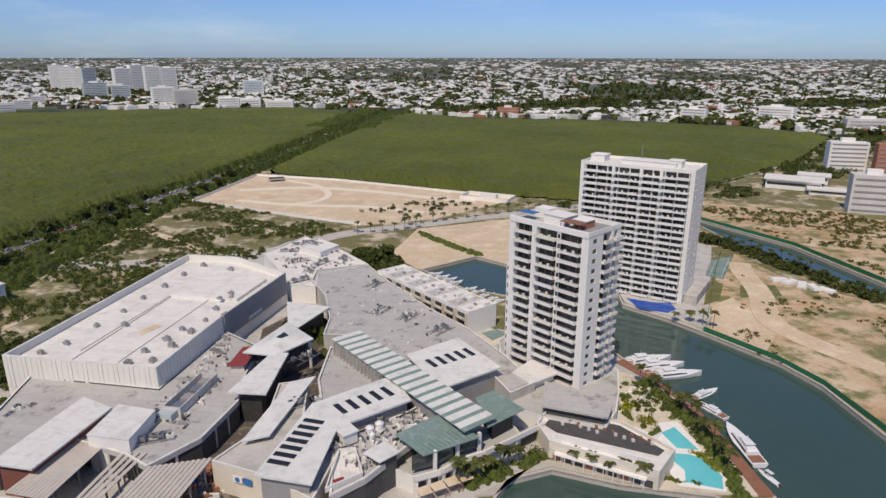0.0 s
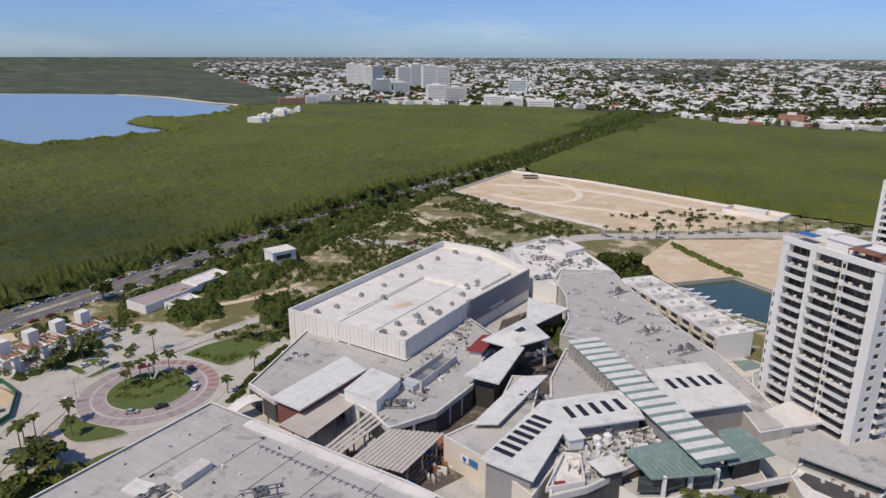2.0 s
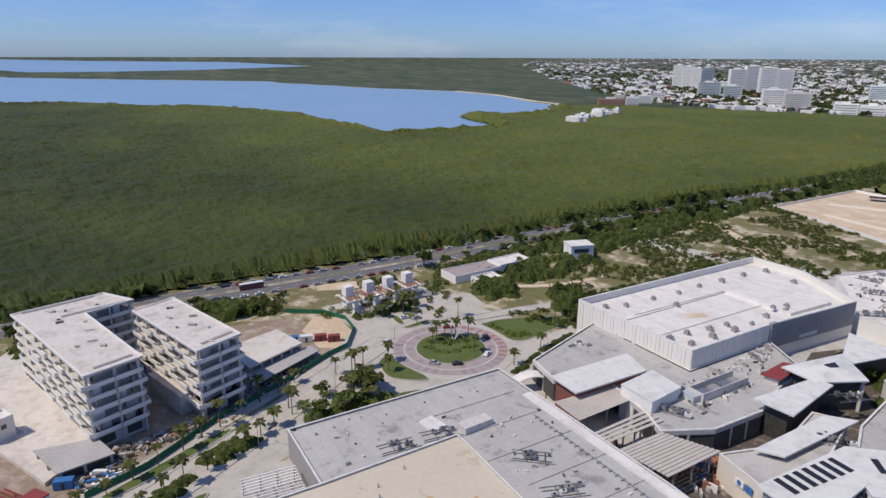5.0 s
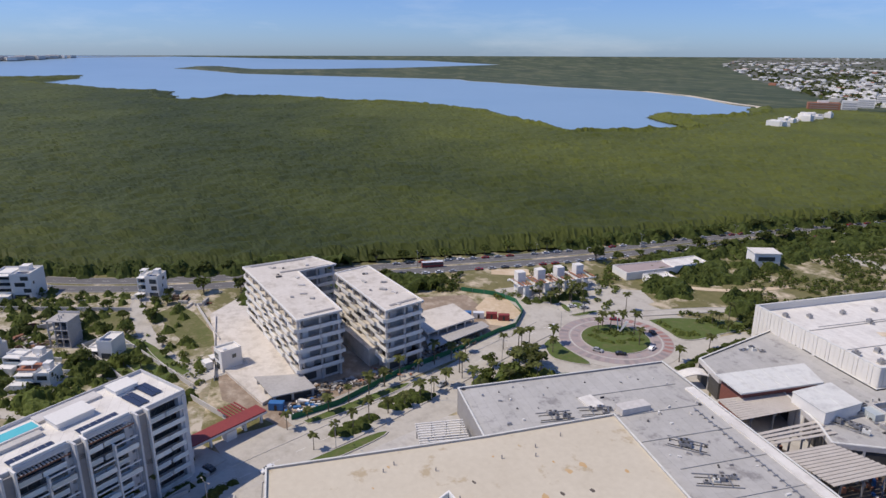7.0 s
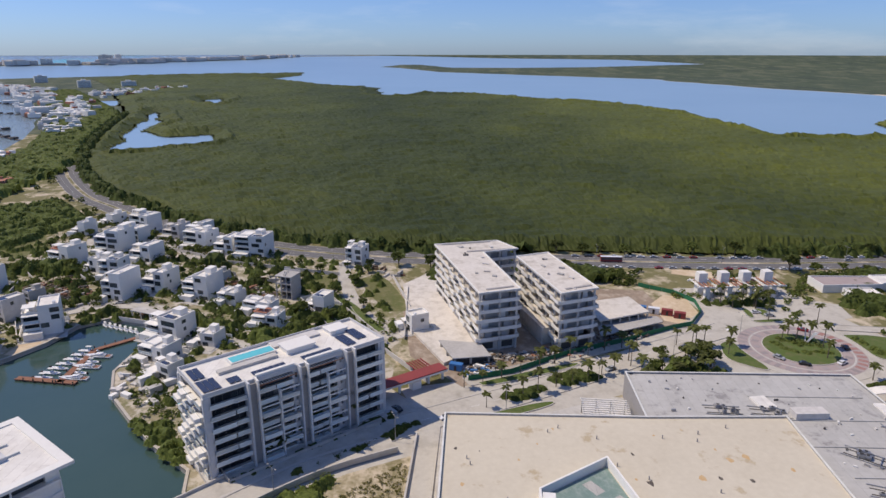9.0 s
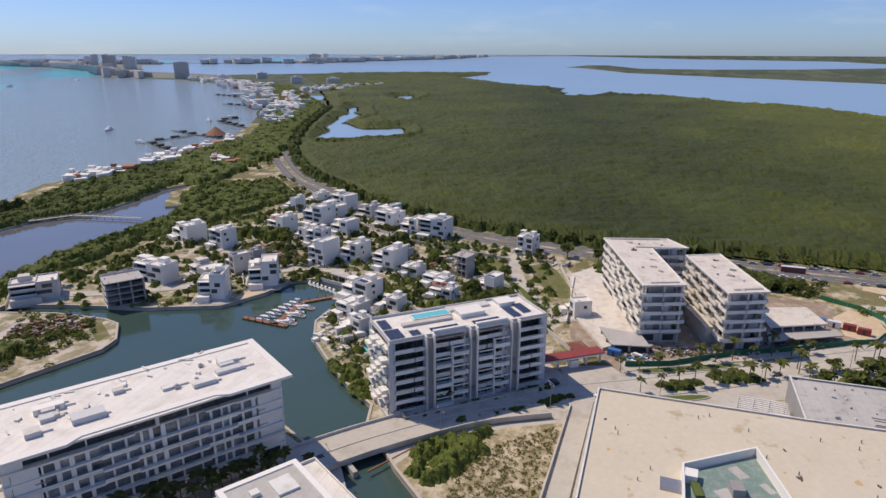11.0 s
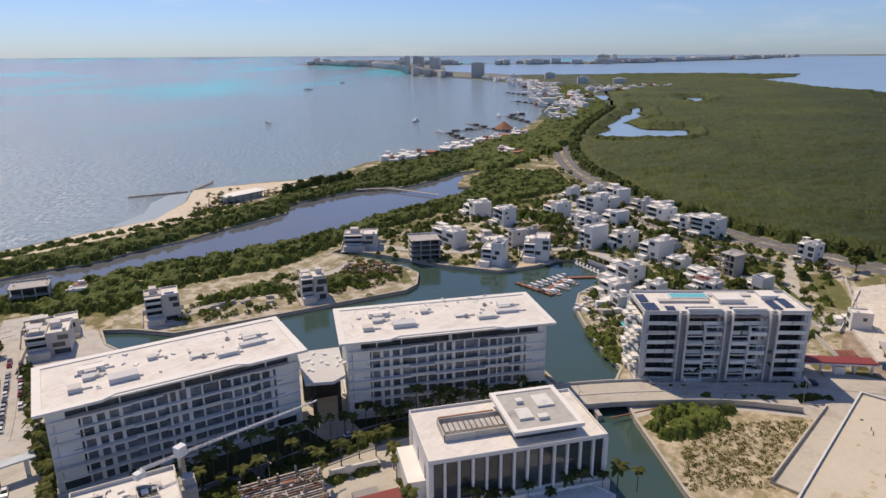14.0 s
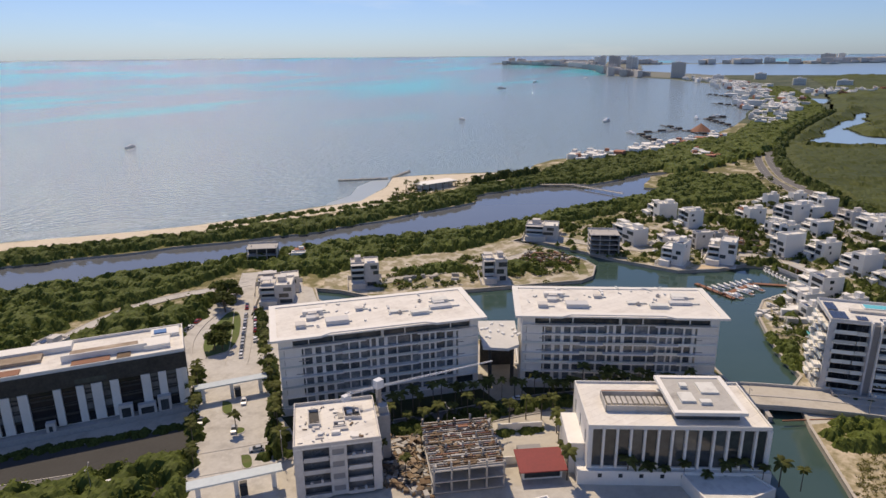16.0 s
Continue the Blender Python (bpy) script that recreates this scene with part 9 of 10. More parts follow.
# x, y, turn, width, depth, height, kind
VILLAS = [(-308, -232, 58, 20, 13, 11.5, ""), (-296, -204, 62, 12, 11, 12.0, ""), (-234, -211, 75, 20, 11, 10.5, ""), (-204, -210, 128, 17, 13, 12.5, "shell"), (-239, -186, 48, 17, 10, 8.0, "grey"), (-253, -175, 50, 10, 10, 11.0, "grey"), (-276, -175, 50, 8, 8, 6.0, "tan"), (-217, -171, 104, 12, 13, 13.0, "glass"), (-237, -154, 112, 14, 13, 13.5, ""),
          (-275, -134, 68, 11, 14, 14.0, ""), (-306, -147, 66, 11, 10, 11.0, ""), (-283, -118, 62, 13, 12, 11.0, ""), (-270, -95, 64, 14, 13, 12.5, ""), (-224, -99, 62, 17, 11, 10.5, ""), (-203, -98, 60, 12, 10, 7.0, ""), (-398, -195, 58, 11, 10, 9.0, ""), (-354, -162, 64, 17, 14, 14.5, ""), (-402, -158, 60, 16, 12, 11.5, ""), (-335, -139, 62, 14, 12, 10.0, ""),
          (-337, -182, 52, 17, 12, 11.0, "tile"), (-379, -133, 62, 13, 11, 10.0, "grey"), (-420, -184, 58, 13, 11, 8.5, ""), (-372, -156, 62, 14, 10, 10.5, ""), (-355, -113, 64, 17, 12, 11.5, ""), (-335, -79, 64, 18, 13, 13.0, ""), (-342, -95, 64, 12, 12, 11.0, ""), (-263, -54, 62, 9, 9, 12.0, "shell"), (-245, -65, 64, 15, 7, 6.2, ""), (-230, -60, 62, 12, 8, 5.8, "tile"),
          (-309, -20, 60, 10, 9, 11.0, ""), (-245, -39, 60, 11, 9, 8.0, ""), (-216, 3, 20, 10, 8, 8.5, ""), (-259, -80, 60, 10, 8, 6.5, ""), (-188, -92, 50, 11, 7, 6.5, ""), (-203, -255, 125, 20, 13, 9.5, "grey"), (-124, -222, 140, 12, 11, 12.0, "grey"), (-70, -262, 146, 14, 11, 12.5, "grey"), (-50, -334, 150, 17, 11, 9.0, "shell"), (-66, -322, 60, 9, 8, 5.0, "tile"), (-26, -272, 150, 15, 13, 9.5, "grey"), (-34, -286, 150, 20, 10, 7.0, "grey"),
          (-390, -120, 58, 12, 10, 8.0, ""), (-318, -160, 60, 10, 9, 8.5, ""), (-214, -82, 62, 10, 8, 6.0, ""), (-296, -92, 62, 8, 7, 4.0, "tan"), (66, -280, 28, 17, 9, 6.5, "grey")]
for k, row in enumerate(VILLAS):
    villa(*row, 100 + k, V_LABEL[row[6]])
def footprint(x, y, turn, w, d):
    c, q = math.cos(radians(turn)), math.sin(radians(turn))
    return [(x + u * c - v * q, y + u * q + v * c) for u, v in ((-w / 2 - 1, -d / 2 - 2), (w / 2 + 1, -d / 2 - 2), (w / 2 + 1, d / 2 + 1), (-w / 2 - 1, d / 2 + 1))]


PLOTS = [footprint(*row[:5]) for row in VILLAS] + [band(VILLA_ROAD, -4, 4), band([(-206, -6), (-240, -22), (-300, -30), (-312, -18)], -3.5, 3.5), band([(-262, -128), (-300, -150), (-340, -170), (-392, -190), (-430, -178)], -3.5, 3.5), band([(-260, -100), (-300, -96), (-330, -108), (-380, -150)], -3.5, 3.5)]
woods("leafy garden trees and hedges between the villas", [(-150, -22), (-215, -5), (-300, -10), (-352, -96), (-420, -190), (-345, -240), (-210, -268), (-192, -230), (-240, -140), (-232, -112), (-180, -106), (-160, -90)], 3.8, 1.9, 133, M_HEDGE, cell=0.9, cat="trees", full=0.13, clear=PLOTS)
woods("dark garden trees between the villas", [(-200, -30), (-300, -40), (-350, -110), (-400, -180), (-330, -200), (-250, -150), (-240, -110)], 5.0, 2.4, 134, M_WOODS, cell=1.0, cat="trees", full=0.07, clear=PLOTS)
for pg, sd in (([(-262, -160), (-300, -182), (-278, -188), (-262, -180), (-256, -168)], 135), ([(-292, -88), (-266, -60), (-256, -62), (-258, -74), (-280, -92)], 136), ([(-295, -182), (-262, -150), (-270, -142), (-308, -170)], 137), ([(-158, -234), (-170, -238), (-184, -222), (-176, -206), (-164, -214)], 138)):
    litter("plot_rubble", "brown rubble, timber and block walls on a dug plot", "rubble", pg, 170, sd, [M_DUG, M_DUG, M_DIRT, M_WOOD, M_CONC_PALE, M_SHADE], (0.5, 3.6), (0.3, 1.9))
wall_lots = thing("garden_walls", I4, "low white walls between villa plots", "wall")
for a, c in (((-202, -10), (-262, -36)), ((-206, -28), (-256, -48)), ((-262, -36), (-256, -48)), ((-168, 2), (-200, -14)), ((-246, -170), (-225, -160)), ((-300, -184), (-330, -205)), ((-264, 4), (-205, -3)), ((-319, -92), (-289, -30)), ((-358, -141), (-330, -104)), ((-238, 3), (-282, -2)), ((-236, -240), (-250, -228)), ((-216, -220), (-250, -228)), ((-300, -160), (-322, -176)), ((-262, -186), (-300, -192)), ((-244, -128), (-236, -112)), ((-222, -72), (-214, -88))):
    m, n = side(a, c)
    put("wall", box_mesh(n, 0.3, 2.0, M_WHITE_OLD), wall_lots, m)
# rubble and dug plots among the villas
rng = random.Random(15)
for x, y in [(-281, -80), (-284, -68), (-264, -66), (-274, -76), (-291, -8), (-284, -4), (-296, -12), (-288, -180), (-280, -166), (-296, -172), (-170, -220), (-176, -214), (-166, -228), (-86, -250), (-98, -244), (-108, -238)]:
    d = thing("ruin", pose(x, y, 0, 0, 0, rng.uniform(0, 90)), "broken brown walls and rubble on a dug plot", "rubble", "dug plots")
    for j in range(4):
        pbox("broken_wall", d, pose(rng.uniform(-5, 5), rng.uniform(-4, 4), 0, 0, 0, 90 * (j % 2) + rng.uniform(-8, 8)), 0, 0, 0, rng.uniform(2, 6), rng.uniform(0.3, 1.4), rng.uniform(0.5, 2.4), rng.choice((M_CONC_PALE, M_DUG, M_WOOD, M_CONC)))
bh = thing("boat_house", I4, "long low terrace with a pale flat roof by the boats", "boathouse")
m, n = side((-246, -122), (-238, -108))
pbox("roof", bh, m, 0, 0, 3.2, n, 5, 0.35, M_CONC_PALE)
pbox("back_wall", bh, m, 0, 4.6, 0, n, 0.3, 3.2, M_TERRACOTTA)
for k in range(4):
    pbox("column", bh, m, 0.3 + k * (n - 1) / 3, 0.3, 0, 0.4, 0.4, 3.2, M_WHITE)
# terraced garden beside the apartment building
tg = thing("garden_terraces", pose(-183, -96, 0, 0, 0, 38), "stepped white garden terraces with planters", "terrace")
for k in range(7):
    pbox("terrace_step", tg, I4, -8 + k * 2.6, -5 + (k % 3) * 3.2, 0, 2.3, 4.5, 1.0 + 0.9 * (k % 4), M_WHITE if k % 2 else M_CONC_PALE)
    pbox("planter", tg, I4, -8 + k * 2.6, -6 + (k % 2) * 9, 0, 2.0, 0.8, 0.8, M_WHITE_OLD)
# pools and lawns at the water's edge
for x, y, a in ((-189, -98, 35), (-181, -94, 35), (-168, -84, 40)):
    g = thing("garden_pool", pose(x, y, 0, 0, 0, a), "small turquoise garden pool with paved edge", "swimming pool", "garden pools")
    ring("edge", [(-4, -2), (4, -2), (4, 2), (-4, 2)], 0.7, 0, 0.35, M_CONC_PALE, g)
    pbox("water", g, I4, -3.3, -1.3, 0, 6.6, 2.6, 0.26, M_POOL)

# ---- entrance buildings by the boulevard ----
gate = thing("entrance_gate", I4, "white entrance gate with four square towers and a beam roof", "gatehouse")
m, n = side((-238, 140), (-235, 184))
for k in range(4):
    pbox("gate_tower", gate, m, 3 + k * 11, -3.5, 0, 4.2, 4.2, 11.5, M_WHITE)
    pbox("buttress", gate, m, 4 + k * 11, -9.5, 0, 2.2, 2.2, 6.5, M_WHITE)
for k in range(22):
    pbox("roof_beam", gate, m, 1 + k * 2, -9.5, 6.5, 0.4, 12, 0.5, M_TERRACOTTA if k % 4 else M_WHITE)
for y in (-9.5, 1.5):
    pbox("edge_beam", gate, m, 0, y, 6.0, n, 0.6, 0.7, M_WHITE)
put("booth", boxes_mesh("booth", [(6 + 11 * k, -7, 0, 3, 5, 3) for k in range(4)], M_WHITE_OLD), gate, m)
pv = thing("pavilion", pose(-217, 292, 0, 0, 0, 62), "small white cube pavilion in the scrub", "house")
pbox("wall", pv, I4, -7, -6, 0, 14, 11, 8.6, M_WHITE)
pbox("roof", pv, I4, -7.4, -6.4, 8.6, 14.8, 11.8, 0.5, M_ROOF_WHITE)
pbox("window", pv, I4, -5, -6.08, 4.6, 9, 0.12, 2.4, M_GLASS)
pbox("door", pv, I4, -1, -6.1, 0, 2.4, 0.15, 2.6, M_DARK)
sales = thing("sales_pavilion", I4, "low white pavilion with a red roof terrace", "house")
for p, z, mt in (([(-243, 208), (-229, 206), (-226, 236), (-238, 238)], 4.2, M_PAVER), ([(-238, 238), (-226, 236), (-224, 258), (-236, 260)], 4.8, M_ROOF_WHITE), ([(-226, 214), (-216, 212), (-214, 226), (-224, 228)], 3.6, M_ROOF_WHITE)):
    ring("wall", p, 0.4, 0, z, M_WHITE, sales)
    prism("roof", inset(ccw(p), 0.38), z - 0.9, z - 0.5, mt, sales)
rg = thing("security_gate", I4, "long red sheet-roofed security gate", "gatehouse")
m, n = side((-157, -13.5), (-168, 9.5))
pbox("roof", rg, m, 0, 0, 4.6, n, 5.5, 0.5, M_RED, "red sheet roof")
pbox("fascia", rg, m, -0.1, -0.15, 4.1, n + 0.2, 0.3, 0.6, M_WHITE)
for k in range(5):
    pbox("column", rg, m, 0.5 + k * (n - 1.5) / 4, 2, 0, 0.7, 0.7, 4.6, M_WHITE)
pbox("booth", rg, m, n * 0.45, 1, 0, 3.5, 3, 3, M_WHITE)
for k in range(6):
    pbox("trellis_bar", rg, m, 17 + k * 1.2, 7, 3.2, 0.5, 8, 0.3, M_RED)
for k in range(2):
    pbox("trellis_post", rg, m, 17.2 + k * 5.6, 10, 0, 0.3, 0.3, 3.2, M_RED)
for (a, c), lab in ((((41.2, -202.6), (20.6, -195.2)), "flat white gate canopy over the avenue"), (((63.2, -152.6), (42.4, -144.2)), "flat white gate canopy over the avenue")):
    gt = thing("gate_canopy", side(a, c)[0], lab, "gatehouse", "avenue gates")
    n = side(a, c)[1]
    pbox("roof", gt, I4, -1, -1.8, 5.4, n + 2, 3.6, 0.5, M_GLASS_G)
    for k in (1, n / 2 - 0.6, n - 2):
        pbox("column", gt, I4, k, -0.6, 0, 1.2, 1.2, 5.4, M_WHITE)
    pbox("booth", gt, I4, n / 2 + 0.8, -1.4, 0, 2, 2.8, 3, M_DARK)
# red-roofed house, rebar frame and small blocks near the office
rh = thing("red_roofed_house", I4, "low white building with a dark red roof", "house")
m, n = side((-7.4, -100.6), (-17.4, -93.2))
pbox("wall", rh, m, 0.6, 0.5, 0, n - 1.2, 6.6, 3.6, M_WHITE)
put("roof", mesh_of("roof", [(-0.5, -1.5, 3.5), (n + 0.5, -1.5, 3.5), (n + 0.5, 7.6, 4.8), (-0.5, 7.6, 4.8), (-0.5, -1.5, 3.8), (n + 0.5, -1.5, 3.8), (n + 0.5, 7.6, 5.1), (-0.5, 7.6, 5.1)], BOXF, M_RED), rh, m, "dark red sheet roof")
pbox("window", rh, m, 1.2, 0.4, 0.6, n - 2.4, 0.15, 2.4, M_GLASS)
pbox("forecourt", rh, m, -3, -16, 0, n + 6, 14, 0.14, M_CONC_PALE)
pbox("side_wall", rh, m, -5, 8, 0, n + 12, 0.3, 2.4, M_WHITE)
pbox("garden_wall", rh, m, -2, 24, 0, 14, 0.5, 3.0, M_WHITE)
pbox("machine_stack", rh, m, 2, 11, 0, 7, 4, 1.4, M_WALL_GREY)
fr = thing("concrete_frame", I4, "unfinished concrete frame with rusty formwork and scaffolding", "building shell")
m, n = side((14.5, -112.5), (-2.5, -101.5))
for z in (0.3, 3.6, 7.0):
    pbox("floor_slab", fr, m, 0, 0, z, n, 24, 0.35, M_CONC)
rng = random.Random(9)
for i in range(5):
    for j in range(6):
        pbox("column", fr, m, 0.3 + i * (n - 1) / 4, 0.3 + j * 4.6, 0, 0.5, 0.5, 8.2 + rng.uniform(0, 1.4), M_CONC)
for i in range(16):
    pbox("formwork", fr, m, rng.uniform(0, n - 6), rng.uniform(0, 22), 7.4 + rng.uniform(0, 0.5), rng.uniform(3, 7), rng.uniform(0.3, 1.2), 0.3, rng.choice((M_DUG, M_WOOD, M_CONC, M_CONC_PALE)))
for i in range(30):
    pbox("rebar", fr, m, rng.uniform(0, n), rng.uniform(0, 24), 7.3, 0.12, 0.12, rng.uniform(0.8, 1.8), M_WOOD)
for i in range(22):
    pbox("beam", fr, m, 0, 0.6 + i * 1.06, 7.35, n, 0.25, 0.35, (M_CONC, M_DUG, M_CONC_PALE, M_DUG, M_WOOD)[i % 5])
ob = thing("corner_building", I4, "white flat-roofed building with roof plant", "office building")
for p, z in (([(30, -96), (2, -84), (8, -70), (38, -84)], 10.0), ([(-38, -70), (-54, -66), (-50, -50), (-30, -56)], 4.0)):
    ring("wall", p, 0.4, 0, z, M_WHITE, ob)
    prism("roof", inset(ccw(p), 0.38), z - 0.9, z - 0.5, M_ROOF_WHITE if z > 5 else M_ROOF_METAL, ob)
put("roof_plant", boxes_mesh("roof_plant", [(12, -84, 9.5, 5, 3, 1.6), (20, -88, 9.5, 4, 3, 1.2), (26, -87, 9.5, 2, 2, 1.8)], M_WHITE_OLD), ob)
cr = thing("mobile_crane", I4, "white crane boom lying over the unfinished block", "crane")
p0, p1 = Vector((20.6, -142.3, 20.5)), Vector((-24.8, -128.5, 20.4))
d = p1 - p0
for k, off in enumerate(((0, 0, 0), (0, 0.7, 0), (0, 0.35, 0.7))):
    v, f = limb(p0 + Vector(off), p1 + Vector(off) * 0.4, 0.12, 0.08, 5)
    put("boom_rail", mesh_of("boom_rail", v, f, M_BOAT), cr)
for k in range(22):
    v, f = limb(p0 + d * (k / 22), p0 + d * ((k + 0.8) / 22) + Vector((0, 0.5, 0.5)), 0.06, 0.06, 4)
    put("boom_lacing", mesh_of("boom_lacing", v, f, M_BOAT), cr)
pbox("cab", cr, I4, 10.6, -139.9, 20.6, 2.4, 2.0, 2.6, M_BOAT)
pbox("mast", cr, I4, 11.2, -139.6, 0, 1.2, 1.2, 20.6, M_STEEL)
pbox("counterweight", cr, I4, 19.6, -143, 18.6, 2.4, 1.6, 1.6, M_BOAT)
# green site fence
fence = thing("site_fence", I4, "green mesh fence round the building site", "fence")
for line in ([(-167, 17), (-170, 34), (-182, 60), (-190, 88), (-199, 112)], [(-199, 112), (-201, 121.7), (-213.6, 133.2), (-226, 136.8), (-238, 132.7), (-251, 120)], [(116, 260), (134, 232), (141, 212), (144, 178), (146, 120)], [(190, 458), (224, 392), (237, 320)], [(118, 262), (150, 332), (172, 376)]):
    for a, c in zip(line, line[1:]):
        m, n = side(a, c)
        for k in range(max(1, int(n / 6))):
            w = n / max(1, int(n / 6))
            put("mesh_panel", box_mesh(w, 0.08, 2.1, M_NET), fence, m @ T3((k * w, 0, 0.1)))
            put("post", box_mesh(0.1, 0.1, 2.3, M_STEEL), fence, m @ T3((k * w, 0.1, 0)))
dw = thing("lot_wall", I4, "low pale wall across the sand lot", "wall")
m, n = side((-7, 424), (42.5, 353))
put("wall", box_mesh(n, 0.8, 1.0, M_BEACH), dw, m)
lw = thing("lot_wall", I4, "low white wall round the sand lot", "wall")
for a, c in (((-199, 514), (-97, 460)), ((-97, 460), (-54, 440)), ((-199, 514), (-179, 632)), ((-179, 632), (-94, 606)), ((-94, 606), (31, 543))):
    m, n = side(a, c)
    put("wall", box_mesh(n, 0.5, 1.8, M_WHITE), lw, m)
hut = thing("site_office", pose(40, 528, 0, 0, 0, -25), "low white walled site compound", "house")
ring("wall", [(-20, -10), (22, -10), (22, 10), (-20, 10)], 0.5, 0, 3.0, M_WHITE, hut)
pbox("shed", hut, I4, -6, 0, 0, 14, 6, 3.4, M_WHITE)
net = thing("net_shelter", pose(-158, 598, 0, 0, 0, 20), "dark net shelter on posts in the corner of the sand lot", "shelter")
pbox("net_roof", net, I4, 0, 0, 2.8, 14, 9, 0.2, M_DARK)
for x in (0, 13.8):
    for y in (0, 8.8):
        pbox("post", net, I4, x, y, 0, 0.2, 0.2, 2.8, M_STEEL)
for k in range(5):
    ws = thing("sheeted_stack", pose(181 + 4 * k, 324 - 4 * k, 0, 0, 0, 30 * k), "white sheeted stack of materials by the canal", "stack", "sheeted stacks")
    pbox("bundle", ws, I4, -4, -2, 0, 8, 4, 1.8, M_WHITE)
    pbox("sheet_fold", ws, I4, -4.4, -2.4, 0, 8.8, 4.8, 0.9, M_WHITE_OLD)
# site machinery and debris
rng = random.Random(5)
for k in range(12):
    x, y = rng.uniform(-182, -168), rng.uniform(24, 100)
    x -= (y - 24) * 0.3
    d = thing("debris_pile", pose(x, y, 0, 0, 0, rng.uniform(0, 90)), "heap of timber, rubble and site waste", "debris", "site debris")
    for j in range(4):
        pbox("plank" if j % 2 else "rubble", d, pose(0, 0, 0, 0, 0, rng.uniform(0, 180)), rng.uniform(-1.5, 0), rng.uniform(-1, 0.5), 0.15 * j, rng.uniform(0.6, 3), rng.uniform(0.3, 1), rng.uniform(0.2, 0.7), rng.choice((M_WOOD, M_TERRACOTTA, M_CONC, M_CONC_PALE, M_DIRT)))
for x, y, mt, lab in ((-214, 117, M_RED, "red"), (-217, 112, M_BOAT, "white"), (-220, 107, M_BLUE, "blue"), (-210, 121, M_RED, "red"), (-222, 102, M_BOAT, "white"), (-176, 14, M_BLUE, "blue")):
    c = thing("site_cabin", pose(x, y, 0, 0, 0, 62), lab + " site cabin standing on the dirt", "cabin", "site cabins")
    pbox("body", c, I4, -2.5, -1.2, 0.2, 5, 2.4, 2.6, mt)
    pbox("door", c, I4, -0.5, -1.25, 0.2, 0.9, 0.1, 2.0, M_DARK)
    pbox("skid", c, I4, -2.5, -1.0, 0, 5, 2, 0.2, M_STEEL)

# ---- the far town ----
FAR_TOWERS = [(-1201, 2154, 102, 79, 0), (-1128, 2156, 43, 75, 1), (-967, 2095, 94, 80, 0), (-835, 2007, 91, 78, 0), (-625, 1506, 51, 44, 0), (-563, 1474, 53, 44, 2), (-893, 1728, 62, 42, 1), (-808, 1688, 46, 40, 1), (-525, 1878, 57, 49, 1), (-446, 1477, 92, 20, 0), (-350, 1447, 61, 18, 0), (130, 1250, 42, 20, 3), (444, 1150, 44, 24, 0), (600, 1172, 60, 27, 0), (660, 1000, 66, 23, 2)]
FAR_TOWERS += [(417, 656, 37, 30, 0), (440, 625, 26, 34, 3), (326, 474, 31, 33, 2), (-870, 1250, 60, 18, 3), (-880, 1345, 30, 20, 0), (-894, 1420, 34, 22, 0), (-906, 1500, 30, 22, 0), (-2576, -1470, 60, 70, 2), (-3986, -2866, 82, 84, 0), (-4033, -2775, 81, 84, 2), (-3815, -2492, 75, 84, 0), (-7636, -2571, 139, 74, 2), (-7670, -2445, 66, 74, 0), (-5122, -4632, 90, 50, 2), (-5287, -4922, 70, 54, 2), (-2643, -1146, 44, 24, 0), (-2254, -855, 40, 24, 0), (-2257, -720, 46, 22, 0), (-5900, -2450, 90, 50, 0), (-2350, -1180, 40, 26, 0)]


def far_tower(x, y, w, h, style, k):
    X, Y, Z, S = (float(q) for q in far(x, y))
    a = math.atan2(Y - MID[1], X - MID[0])
    w, h, dp = w * S, h * S, max(0.35 * w, 14) * S
    wall = (M_WHITE, M_GLASS_G, M_WHITE_OLD, M_TERRACOTTA)[style]
    label = ("white high-rise block with banded windows", "blue-green glazed high-rise block", "weathered pale high-rise block", "brick-red and white apartment block")[style]
    t = thing("far_building", T3((X, Y, Z)) @ pose(0, 0, 0, 0, 0, math.degrees(a) - 90 + (k * 37 % 40 - 20)), label, "building", "distant blocks")
    fl = max(3, min(16, int(h / (4.2 * S))))
    fh = h / fl
    parts = max(1, int(w / (34 * S)))
    for j in range(parts):
        x0, ww = -w / 2 + j * w / parts, w / parts * 0.97
        hh = h * (1 - 0.06 * ((j + k) % 3))
        pbox("wall", t, I4, x0, 0, 0, ww, dp, hh, wall)
        tagged(put("glazing", boxes_mesh("glazing", [(x0 + ww * 0.06, -0.5 * S, i * fh + fh * 0.42, ww * 0.88, 0.6 * S, fh * 0.24) for i in range(int(hh / fh))], M_WALL_GREY if style != 1 else M_GLASS), t), kind="stuff")
        pbox("roof_house", t, I4, x0 + ww * 0.3, dp * 0.3, hh, ww * 0.35, dp * 0.4, 4 * S, M_WHITE)


for k, row in enumerate(FAR_TOWERS):
    far_tower(*row, k)


